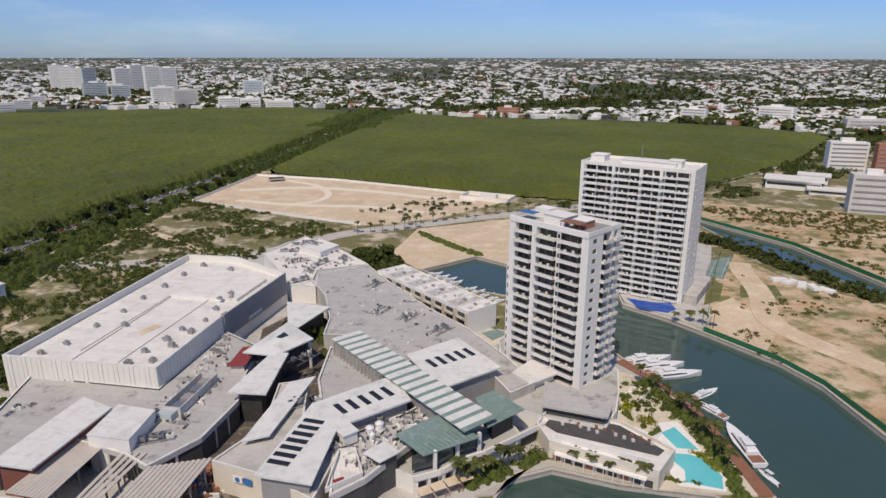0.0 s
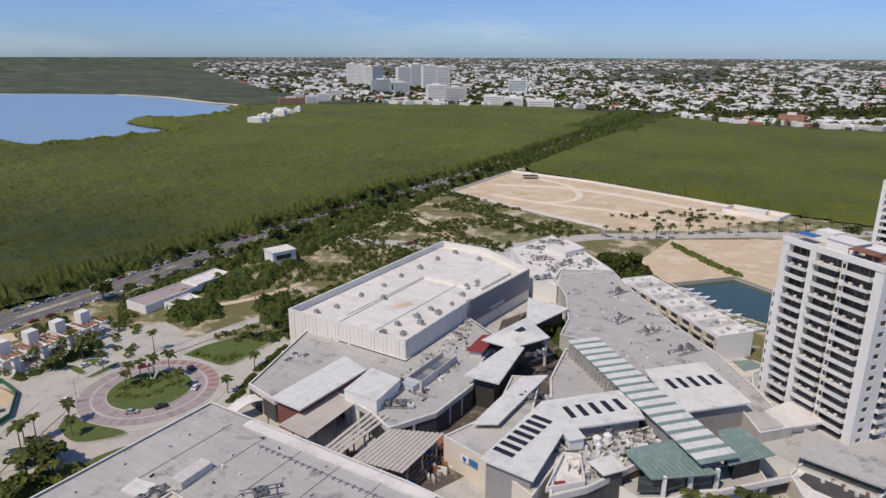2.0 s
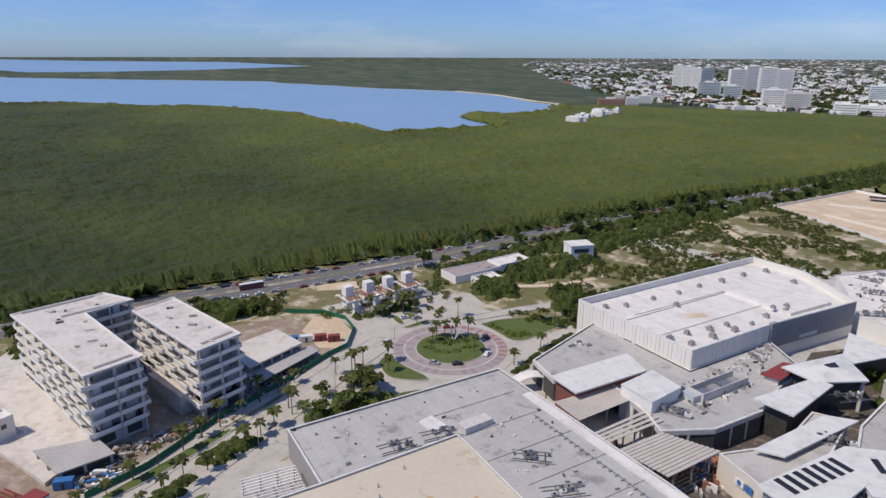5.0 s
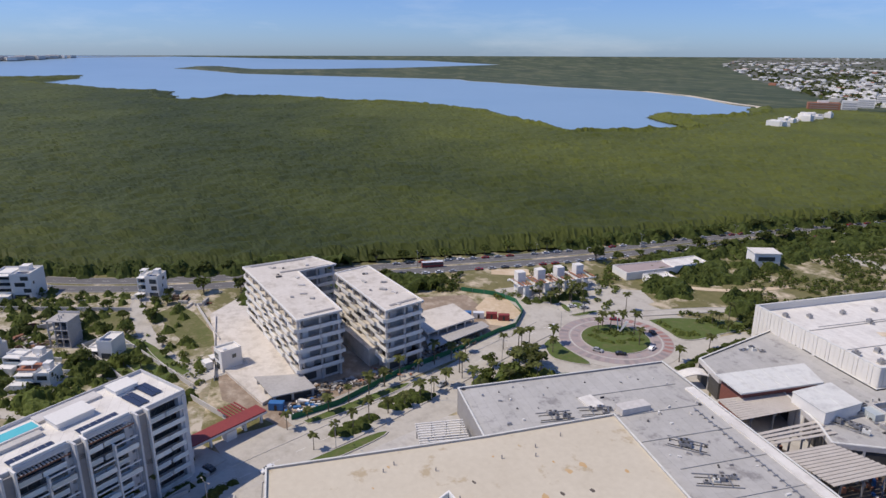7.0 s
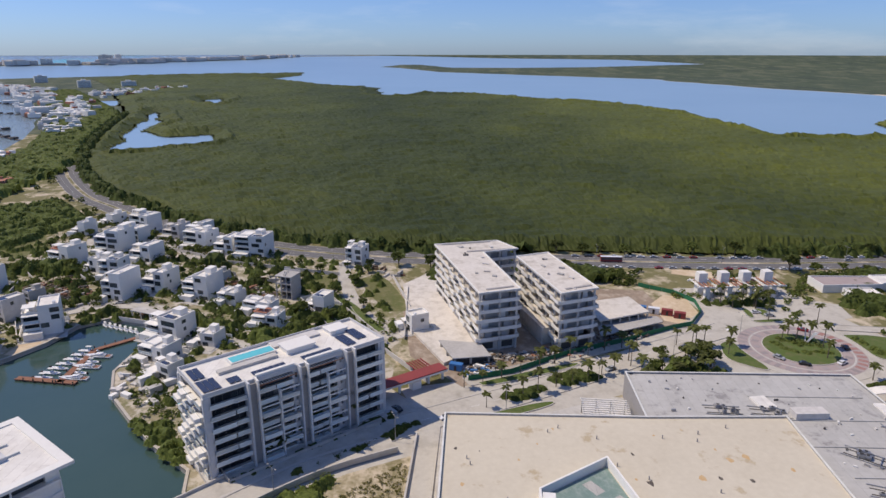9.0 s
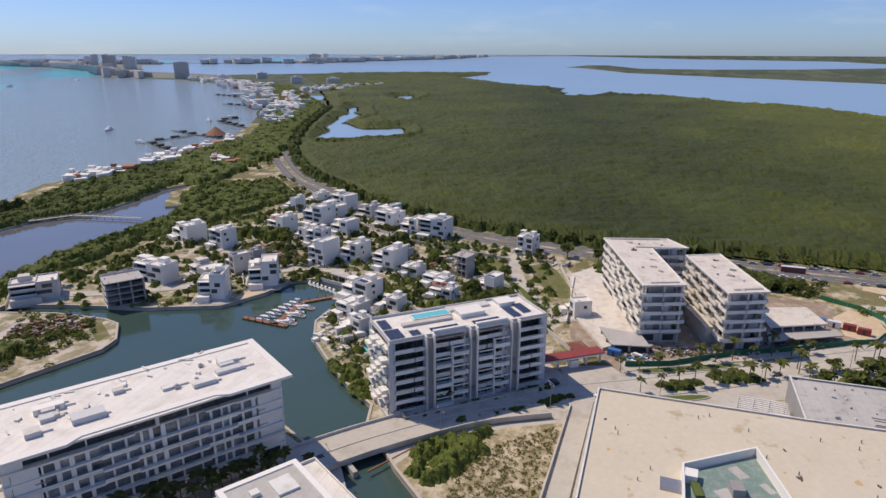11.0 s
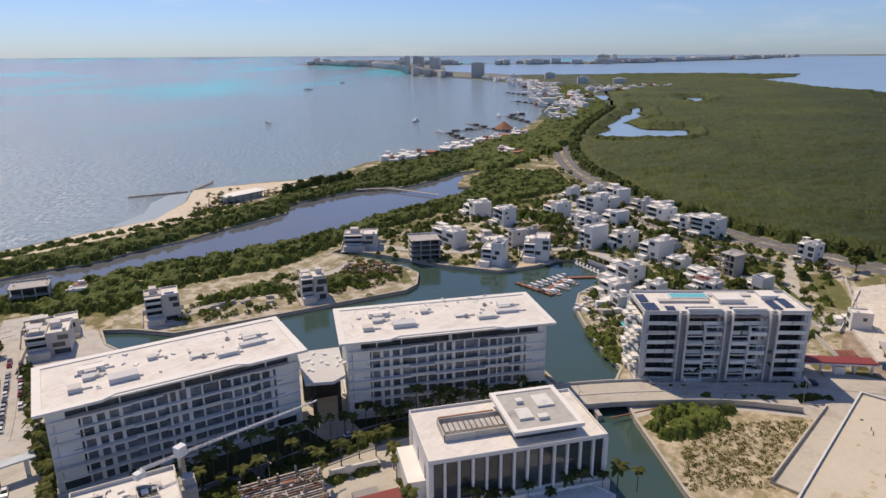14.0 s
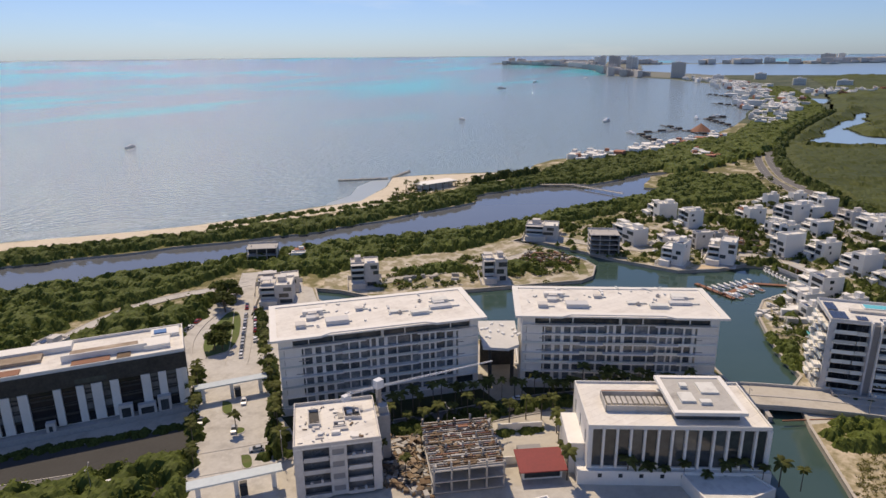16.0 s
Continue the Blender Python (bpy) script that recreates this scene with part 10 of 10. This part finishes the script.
def town(name, label, count, seed, place, colours, size):
    """Low houses of a far quarter, too many and too small to count."""
    r = random.Random(seed)
    v, f, ix = [], [], []
    made = 0
    while made < count:
        x, y, ok = place(r)
        if not ok:
            continue
        made += 1
        X, Y, Z, S = (float(q) for q in far(x, y))
        w, d, h = (r.uniform(*q) for q in size)
        d0 = math.hypot(x - MID[0], y - MID[1])
        if d0 > 5000:
            w, d = w * 1.8, d * 2.5
        a = r.choice((0.3, 0.3, 1.87, 0.8))
        c, s = math.cos(a) * S, math.sin(a) * S
        boxes = [(0, 0, w, d, 0, h)]
        if r.random() < 0.4:
            boxes.append((w * 0.15, d * 0.1, w * 0.4, d * 0.5, h, h + 3))
        for bx, by, bw, bd, z0, z1 in boxes:
            k = len(v)
            for z in (z0, z1):
                for px, py in ((bx, by), (bx + bw, by), (bx + bw, by + bd), (bx, by + bd)):
                    px, py = px - w / 2, py - d / 2
                    v.append((X + px * c - py * s, Y + px * s + py * c, Z + z * S))
            f += [tuple(i + k for i in q) for q in BOXF[1:]]
            col = r.randrange(len(colours)) if r.random() < 0.35 else r.choice((0, 1)) if len(colours) > 4 else 0
            ix += [col] * 5
    tagged(new(name, mesh_of(name, v, f, colours, ix)), label, "houses", kind="stuff")


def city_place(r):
    """A town place drawn by view angle, spread to fit the camera, denser nearby."""
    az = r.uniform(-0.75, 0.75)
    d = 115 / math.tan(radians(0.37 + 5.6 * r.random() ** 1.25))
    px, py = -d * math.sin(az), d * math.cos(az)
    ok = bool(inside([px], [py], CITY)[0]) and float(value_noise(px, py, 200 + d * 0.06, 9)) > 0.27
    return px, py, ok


COLS = [M_WHITE, M_WHITE, M_WHITE_OLD, M_TERRACOTTA, M_ROOF_GREY, M_SHADE]
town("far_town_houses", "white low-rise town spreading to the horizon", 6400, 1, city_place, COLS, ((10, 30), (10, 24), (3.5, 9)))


# trees take the same spread fitted to the camera's view
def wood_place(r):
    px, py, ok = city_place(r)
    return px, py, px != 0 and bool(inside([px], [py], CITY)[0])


def town_trees(count, seed):
    r = random.Random(seed)
    rows = []
    while len(rows) < count:
        x, y, ok = wood_place(r)
        if ok:
            rows.append((x, y, 3.0, r.uniform(8, 24), r.uniform(4, 9)))
    c = np.array(rows)
    v, f = leaves(np.random.default_rng(seed), c, 8, 4.6)
    x, y, z, _ = far(v[:, 0], v[:, 1], np.maximum(v[:, 2], 0.3))
    tagged(new("far_trees", mesh_of("far_trees", np.stack([x, y, z], 1), f, M_LEAF_DARK)), "dark green trees among the far houses", "trees", kind="stuff")


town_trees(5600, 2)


def line_place(line, wide):
    pts = along(line, 20)

    def pick(r):
        x, y, h = r.choice(pts)
        return x + r.uniform(-wide, wide), y + r.uniform(-wide, wide), True
    return pick


town("beach_houses", "white beach houses and small hotels on the spit", 200, 3, line_place([(-1250, -530), (-1500, -640), (-1900, -860), (-2200, -1060), (-2480, -1350)], 60), [M_WHITE, M_WHITE_OLD, M_TERRACOTTA], ((12, 30), (10, 20), (4, 14)))
town("shore_houses", "white and terracotta shore houses with flat roofs", 46, 4, line_place([(-450, -425), (-560, -408), (-680, -405), (-760, -400)], 10), [M_WHITE, M_TERRACOTTA, M_WHITE_OLD], ((10, 18), (8, 13), (3.5, 8)))
town("resort_houses", "white and orange houses by the shore wood", 60, 5, line_place([(-950, -440), (-1150, -490), (-1350, -560)], 26), [M_WHITE, M_WHITE_OLD], ((10, 20), (9, 16), (4, 11)))
town("orange_house_group", "orange and white holiday houses in the trees", 14, 6, line_place([(-560, -330), (-600, -345)], 16), [M_WHITE, M_TERRACOTTA], ((8, 14), (7, 11), (4, 8)))
town("lagoon_terraces", "stepped white holiday houses at the mangrove's edge", 34, 12, line_place([(-700, 895), (-720, 950), (-742, 1020), (-770, 1120)], 12), [M_WHITE, M_WHITE_OLD], ((12, 22), (9, 15), (6, 14)))
town("strip_hotels", "far hotel strip on the sandbar", 150, 7, line_place([(-2600, -1700), (-3300, -2350), (-4300, -3250), (-5000, -4700), (-5450, -3300)], 60), [M_WHITE_OLD, M_WHITE, M_ROOF_GREY], ((30, 80), (20, 40), (8, 40)))
town("strip_hotels", "far hotel strip beyond the lagoon", 150, 8, line_place([(-5700, -2900), (-6100, -2200), (-8000, -1900), (-9400, -1500), (-13500, -1100)], 160), [M_WHITE_OLD, M_WHITE, M_ROOF_GREY], ((40, 120), (20, 50), (8, 45)))
town("lagoon_villas", "low white houses at the lagoon's edge", 40, 10, line_place([(-1750, -640), (-2000, -640), (-2150, -560)], 60), [M_WHITE, M_TERRACOTTA], ((10, 24), (9, 16), (4, 10)))
for x, y, a, w, d, h in ((320, 575, -30, 44, 24, 9), (338, 545, -25, 36, 14, 5), (352, 600, -30, 24, 16, 8)):
    fb = thing("low_building", pose(x, y, 0, 0, 0, a), "low white building with an overhanging flat roof", "building")
    pbox("wall", fb, I4, -w / 2, -d / 2, 0, w, d, h - 1, M_WHITE)
    pbox("window_band", fb, I4, -w / 2 + 1, -d / 2 - 0.1, h * 0.4, w - 2, 0.2, h * 0.25, M_GLASS)
    pbox("roof", fb, I4, -w / 2 - 2, -d / 2 - 2, h - 1, w + 4, d + 4, 1.0, M_ROOF_WHITE)

# ---- boats, cars and small things ----
def yacht_kind(length, label, cabin=True):
    y = thing("motor_yacht", I4, label, "boat", "moored boats")
    L, Wd = length, length * 0.26
    v, f = [], []
    n = 9
    for i in range(n):
        q = i / (n - 1)
        x = -L / 2 + L * q
        w = Wd / 2 * (0.86 + 0.14 * q if q < 0.45 else math.cos((q - 0.45) / 0.55 * math.pi / 2) ** 0.75)
        top = 0.075 * L * (0.8 + 0.5 * q * q)
        for yy, zz in ((-w, top), (-w * 0.8, 0.12 * top), (0, -0.3), (w * 0.8, 0.12 * top), (w, top)):
            v.append((x, yy, zz))
    for i in range(n - 1):
        for j in range(4):
            a = i * 5 + j
            f.append((a, a + 1, a + 6, a + 5))
        f.append((i * 5 + 4, i * 5, i * 5 + 5, i * 5 + 9))
    f.append((0, 4, 3, 2, 1))
    put("hull", mesh_of("hull", v, f, M_BOAT), y)
    t = 0.075 * L
    if cabin:
        for nm, x0, x1, w0, z0, h, mt in (("cabin", -0.30, 0.24, 0.72, 0.9, 0.6, M_BOAT), ("cabin_glass", -0.26, 0.20, 0.74, 1.1, 0.28, M_GLASS), ("flybridge", -0.26, 0.06, 0.6, 1.5, 0.35, M_BOAT), ("hardtop", -0.22, 0.0, 0.56, 2.2, 0.1, M_BOAT)):
            a, b, w, z, hh = x0 * L, x1 * L, w0 * Wd / 2, z0 * t, h * t
            vv = [(a, -w, z), (b, -w * 0.75, z), (b, w * 0.75, z), (a, w, z), (a, -w * 0.9, z + hh), (b - hh, -w * 0.6, z + hh), (b - hh, w * 0.6, z + hh), (a, w * 0.9, z + hh)]
            put(nm, mesh_of(nm, vv, BOXF, mt), y)
        put("mast", box_mesh(0.1, 0.1, 1.2 * t, M_BOAT), y, T3((-0.12 * L, 0, 2.2 * t)))
        put("aft_deck", box_mesh(0.16 * L, Wd * 0.7, 0.06, M_WOOD), y, T3((-0.47 * L, -Wd * 0.35, 0.85 * t)))
    else:
        put("console", box_mesh(0.14 * L, Wd * 0.35, 0.9, M_BOAT), y, T3((-0.05 * L, -Wd * 0.17, t * 0.6)))
        put("bimini", box_mesh(0.3 * L, Wd * 0.6, 0.08, M_ROOF_METAL), y, T3((-0.15 * L, -Wd * 0.3, t * 0.6 + 1.9)))
        put("engine", box_mesh(0.5, 0.8, 0.9, M_DARK), y, T3((-0.53 * L, -0.4, 0.1)))
    return y


YA, YB, YC = yacht_kind(22, "long white motor yacht at the quay"), yacht_kind(14, "white cabin cruiser at the quay"), yacht_kind(8, "small white open motor boat at the pontoon", False)
YA.matrix_basis = pose(95.5, 176, -1.5, 0, 0, 92)
for x, y, a in ((90, 221, 8), (86, 228, 10), (83, 233, 14)):
    copy_thing(YA, pose(x, y, -1.5, 0, 0, a))
YB.matrix_basis = pose(93.5, 197, -1.5, 0, 0, 120)
for x, y, a in ((82, 228, 12), (86, 225, 10), (96, 207, 30), (78, 233, 15), (-2, 336, 40), (2, 331, 42), (6, 327, 44), (9, 322, 45), (16, 312, 45), (20, 308, 45), (24, 303, 42), (28, 299, 42), (31, 296, 40)):
    copy_thing(YB, pose(x, y, -1.5, 0, 0, a))
YC.matrix_basis = pose(96, 160, -1.5, 0, 0, 110)
rng = random.Random(6)
for k in range(7):
    copy_thing(YC, pose(-194 - 3.6 * k, -141 + 1.4 * k + 3.5, -1.5, 0, 0, 75 + rng.uniform(-5, 5)))
    if k < 5:
        copy_thing(YC if k % 2 else YB, pose(-192 - 4.5 * k, -127 + 0.6 * k + 0.5, -1.5, 0, 0, 255 + rng.uniform(-5, 5)) @ Matrix.Scale(0.8, 4))
for k in range(7):
    copy_thing(YC, pose(-232 - 1.6 * k, -116 - 2.6 * k, -1.5, 0, 0, 30) @ Matrix.Scale(0.8, 4))
for x, y, a, s in ((-843, -646, 20, 2.0), (-723, -520, 60, 1.4), (-990, -560, 30, 1.8), (-1045, -545, 80, 1.6), (-1900, -1700, 20, 2.6), (-1500, -1500, 80, 2.4), (-150, -900, 40, 1.2), (-2300, -1750, 10, 3), (-700, -850, 70, 1.3)):
    copy_thing(YA, pose(x, y, -1.2, 0, 0, a) @ Matrix.Scale(s * 0.8, 4))
dock = thing("pontoon", I4, "red timber pontoon with side fingers", "jetty")
for a, c, w in (((-189, -130), (-216, -135 + 8), 2.6), ((-216, -127), (-226, -113), 2.4), ((-188, -124), (-195, -147), 2.4)):
    m, n = side(a, c)
    put("walkway", box_mesh(n, w, 0.5, M_WOOD), dock, m @ T3((0, -w / 2, -1.3)))
    for k in range(int(n / 4)):
        put("mooring_post", box_mesh(0.3, 0.3, 3.2, M_BARK), dock, m @ T3((k * 4, w / 2, -3)))
for nm, pts, lab in (("pier", [(-640, -420), (-723, -510), (-800, -490)], "long timber fishing pier"), ("pier", [(-770, -425), (-800, -480), (-846, -545)], "long timber fishing pier"), ("pier", [(-900, -455), (-990, -545), (-1045, -533)], "long timber fishing pier"), ("pier", [(-1250, -560), (-1330, -700)], "long timber fishing pier"), ("pier", [(-1500, -690), (-1620, -860)], "long timber fishing pier")):
    p = thing(nm, I4, lab, "jetty", "sea piers")
    for a, c in zip(pts, pts[1:]):
        m, n = side(a, c)
        put("walkway", box_mesh(n, 4, 0.6, M_BARK), p, m @ T3((0, -2, 0)))
        for k in range(int(n / 14)):
            put("mooring_post", box_mesh(0.8, 0.8, 4, M_BARK), p, m @ T3((k * 14, 1.2, -3.4)))
            if k % 2:
                put("shelter", box_mesh(9, 7, 2.5, M_SHADE), p, m @ T3((k * 14, -4, 0.6)))
hutp = thing("palapa", I4, "round thatched palm-leaf hut over the water", "hut")
bm = bmesh.new()
bmesh.ops.create_cone(bm, segments=14, radius1=16, radius2=1, depth=11, cap_ends=True)
part("thatch", bm, M_WOOD, hutp, m=T3((-800, -455, 7)))
jt = thing("stone_jetty", I4, "low rubble jetty running out from the beach", "jetty")
for a, c in (((-256, -489), (-218, -512)), ((-262, -488), (-298, -505))):
    for x, y, h in along([a, c], 2.0):
        bm = bmesh.new()
        bmesh.ops.create_icosphere(bm, subdivisions=1, radius=1.7)
        for vv in bm.verts:
            vv.co *= rng.uniform(0.7, 1.2)
        part("boulder", bm, M_STONE, jt, m=T3((x, y, -0.9)))
fb = thing("footbridge", I4, "long pale timber footbridge over the river arm", "bridge")
for a, c in (((-284, -383), (-330, -366)), ((-330, -366), (-352, -344)), ((-352, -344), (-351, -292))):
    m, n = side(a, c)
    put("deck", box_mesh(n, 2.2, 0.3, M_PERGOLA), fb, m @ T3((0, -1.1, 0.5)))
    put("rail", boxes_mesh("rail", [(0, -1.1, 1.6, n, 0.1, 0.12), (0, 1.0, 1.6, n, 0.1, 0.12)] + [(k * 3, s, 0.5, 0.12, 0.12, 1.2) for k in range(int(n / 3)) for s in (-1.1, 1.0)] + [(k * 6, -0.8, -3, 0.25, 0.25, 3.5) for k in range(int(n / 6))], M_PERGOLA), fb, m)
sh = thing("shallows", I4, "pale sandy shallows in the lee of the jetty", "water")
prism("water", [(-150, -430), (-182, -427), (-228, -455), (-258, -486), (-240, -492), (-215, -478), (-190, -452), (-160, -440)], -1.25, -1.17, M_SHALLOW, sh)
bc = thing("beach_club", side((-240, -424), (-280, -420))[0], "long white-roofed beach club on the sand", "beach bar")
pbox("roof", bc, I4, 0, -7, 5.0, 38, 14, 0.5, M_WHITE)
pbox("wall", bc, I4, 2, -3, 0, 34, 6, 5, M_WHITE_OLD)
for k in range(6):
    # openings are panels coloured dark for the shade within the club
    pbox("opening", bc, I4, 3 + k * 5.4, 2.95, 0.2, 3.6, 0.15, 2.8, M_SHADE)
for k in range(6):
    pbox("post", bc, I4, 1 + k * 7, -6.6, 0, 0.4, 0.4, 5, M_WOOD)
    pbox("post", bc, I4, 1 + k * 7, 6.2, 0, 0.4, 0.4, 5, M_WOOD)


def car_kind(paint, label):
    c = thing("car", I4, label, "car", "cars")
    prof = [(-2.2, 0.35), (-2.25, 0.85), (-1.9, 0.98), (-1.5, 1.02), (0.9, 0.98), (2.0, 0.82), (2.2, 0.6), (2.2, 0.35)]
    v = [(x, s * 0.88, z) for s in (-1, 1) for x, z in prof]
    n = len(prof)
    f = [tuple(range(n))[::-1], tuple(range(n, 2 * n))] + [(i, (i + 1) % n, n + (i + 1) % n, n + i) for i in range(n)]
    put("body", mesh_of("body", v, f, paint), c)
    v = [(-1.75, -0.82, 0.99), (1.1, -0.82, 0.95), (1.1, 0.82, 0.95), (-1.75, 0.82, 0.99), (-1.3, -0.66, 1.46), (0.25, -0.66, 1.46), (0.25, 0.66, 1.46), (-1.3, 0.66, 1.46)]
    cab = put("cabin_glass", mesh_of("cabin_glass", v, BOXF, M_GLASS), c)
    put("roof_panel", box_mesh(1.5, 1.3, 0.05, paint), cab, T3((-1.28, -0.65, 1.45)))
    bm = bmesh.new()
    bmesh.ops.create_cone(bm, segments=10, radius1=0.33, radius2=0.33, depth=0.22, cap_ends=True)
    wheel = bpy.data.meshes.new("wheel")
    bm.to_mesh(wheel)
    bm.free()
    wheel.materials.append(M_RUBBER)
    for x in (-1.35, 1.35):
        for yy in (-0.8, 0.8):
            put("wheel", wheel, c, T3((x, yy, 0.33)) @ pose(0, 0, 0, 90, 0, 0))
    return c


CARS = [car_kind(m, l) for m, l in zip(CAR_MATS, ("white saloon car on the road", "silver saloon car on the road", "black saloon car on the road", "red saloon car on the road"))]
rng = random.Random(15)
spots = []
for lane, step in ((WEST_LANES, 110), (EAST_LANES, 200)):
    for x, y, h in along([p for p in lane if -360 < p[0] and p[1] < 560], step):
        if rng.random() < 0.8:
            o = rng.choice((-2, 2))
            spots.append((x - math.sin(h) * o + rng.uniform(-2, 2), y + math.cos(h) * o, 0.1, math.degrees(h)))
for lane, step, z in ((MALL_ROAD, 70, 0.1), (RING_ROAD, 44, 0.1), (QUAY_ROAD, 40, 0.1), (VILLA_ROAD, 34, 0.1)):
    for x, y, h in along(lane, step):
        o = rng.choice((-2.4, 2.4))
        spots.append((x - math.sin(h) * o, y + math.cos(h) * o, z, math.degrees(h)))
for a in (20, 75, 140, 300, 330):
    spots.append((-175.5 + 17.5 * math.cos(radians(a)), 154.5 + 17.5 * math.sin(radians(a)), 0.17, a + 90))
spots += [(-60, -148, 0.1, 20), (-40, -130, 0.1, 150), (40, -178, 0.1, 60), (46, -190, 0.1, 65), (30, -192, 0.1, 60), (-210, 158, 0.1, 80), (-206, 162, 0.1, 80)]
first = [0, 0, 0, 0]
for x, y, z, a in spots:
    k = rng.choices((0, 1, 2, 3), (5, 3, 2.5, 1))[0]
    m = pose(x, y, z, 0, 0, a)
    if not first[k]:
        CARS[k].matrix_basis = m
        first[k] = 1
    else:
        copy_thing(CARS[k], m)
bus = thing("city_bus", pose(-291, 122, 0.1, 0, 0, 78), "red and white city bus on the boulevard", "bus")
pbox("body", bus, I4, -6, -1.25, 0.4, 12, 2.5, 2.7, M_RED)
pbox("window_band", bus, I4, -5.8, -1.28, 1.6, 11.6, 2.56, 0.9, M_GLASS)
pbox("roof", bus, I4, -6, -1.25, 3.1, 12, 2.5, 0.15, M_BOAT)
for x in (-4, 3.6):
    for yy in (-1.2, 0.95):
        pbox("wheel", bus, I4, x, yy, 0, 0.9, 0.25, 0.9, M_RUBBER)

# roof clutter on the hotels
for hb, n, z in (H1, H2):
    rng = random.Random(int(n))
    mm = hb.matrix_basis
    for k in range(15):
        x, y = rng.uniform(5, n - 8), rng.choice((6, 9, 12, 15, 18)) + rng.uniform(-1, 1)
        if k < 13:
            rp = thing("roof_plant_box", mm @ T3((x, y, z)), "white and grey boxed roof plant on the hotel", "air conditioner", "hotel roof plant")
            w, d, h = rng.uniform(2.5, 8), rng.uniform(2.0, 4.0), rng.uniform(0.7, 1.6)
            pbox("casing", rp, I4, 0, 0, 0, w, d, h, rng.choice((M_WHITE, M_WHITE_OLD, M_ROOF_METAL, M_WALL_LIGHT)))
            pbox("grille", rp, I4, w * 0.15, -0.05, h * 0.3, w * 0.7, 0.1, h * 0.5, M_WALL_LIGHT)
            pbox("duct", rp, I4, w, d * 0.3, 0, rng.uniform(1, 3), 0.6, 0.5, M_ROOF_METAL)
        else:
            copy_thing(UNIT, mm @ T3((x, y, z)) @ pose(0, 0, 0, 0, 0, rng.choice((0, 90))) @ Matrix.Scale(rng.uniform(0.4, 0.75), 4))


# street lamps along the boulevard and the mall road
def lamp_kind():
    l = thing("street_lamp", I4, "tall grey street lamp with a double arm", "lamp", "street lamps")
    v, f = limb((0, 0, 0), (0, 0, 9), 0.11, 0.07)
    put("pole", mesh_of("pole", v, f, M_STEEL), l)
    for s in (-1, 1):
        v, f = limb((0, 0, 8.9), (0, 1.8 * s, 9.4), 0.05, 0.04, 5)
        put("arm", mesh_of("arm", v, f, M_STEEL), l)
        pbox("lamp_head", l, I4, -0.15, 1.8 * s - 0.3, 9.35, 0.3, 0.7, 0.15, M_WALL_GREY)
    return l


LAMP = lamp_kind()
lamps = [(x, y, h) for line, st in (([p for p in NEARB if p[0] > -330 and p[1] < 560], 70), (offset_line(MALL_ROAD, 6.8), 40), (offset_line(RING_ROAD, 7), 90), (offset_line(QUAY_ROAD, 6.2), 50)) for x, y, h in along(line, st)]
LAMP.matrix_basis = pose(lamps[0][0], lamps[0][1], 0, 0, 0, math.degrees(lamps[0][2]))
for x, y, h in lamps[1:]:
    copy_thing(LAMP, pose(x, y, 0, 0, 0, math.degrees(h)))


def car_rows(name, label, lines, step, seed):
    """Close rows of far traffic: body, glass and wheels of each car joined, too many to count."""
    r = random.Random(seed)
    mats = CAR_MATS + [M_GLASS, M_RUBBER]
    v, f, ix = [], [], []
    for line in lines:
        for x, y, h in along(line, step):
            if r.random() < 0.25:
                continue
            a = h + r.uniform(-0.05, 0.05)
            c, s = math.cos(a), math.sin(a)
            col = r.choice((0, 0, 1, 1, 2, 3))
            for (x0, x1, y0, y1, z0, z1, t), mt in (((-2.2, 2.2, -0.88, 0.88, 0.4, 0.95, 0.03), col), ((-1.5, 1.0, -0.8, 0.8, 0.95, 1.45, 0.25), 4), ((-1.1, 0.5, -0.6, 0.6, 1.45, 1.49, 0.0), col), ((-1.7, -1.0, -0.9, 0.9, 0.12, 0.5, 0.0), 5), ((1.0, 1.7, -0.9, 0.9, 0.12, 0.5, 0.0), 5)):
                k = len(v)
                for z, e in ((z0, 0.0), (z1, t)):
                    v += [(x + p * c - q * s, y + p * s + q * c, z) for p, q in ((x0 + e, y0 + e), (x1 - e, y0 + e), (x1 - e, y1 - e), (x0 + e, y1 - e))]
                f += [tuple(i + k for i in q) for q in BOXF]
                ix += [mt] * len(BOXF)
    tagged(new(name, mesh_of(name, v, f, mats, ix)), label, "cars", kind="stuff")


car_rows("boulevard_traffic", "queue of white, silver and dark cars on the boulevard", [offset_line([p for p in WEST_LANES if p[1] > 100 and p[1] < 640], 2.2), offset_line([p for p in EAST_LANES if p[1] > 60 and p[1] < 560], -5.4)], 7.5, 33)
car_rows("lane_parking", "parked cars along the lane behind the office block", [[(37, -234), (35, -243), (25, -262), (8, -276)], [(15, -226), (2, -250), (-12, -276)], [(4, -236), (-12, -268)]], 3.2, 34)
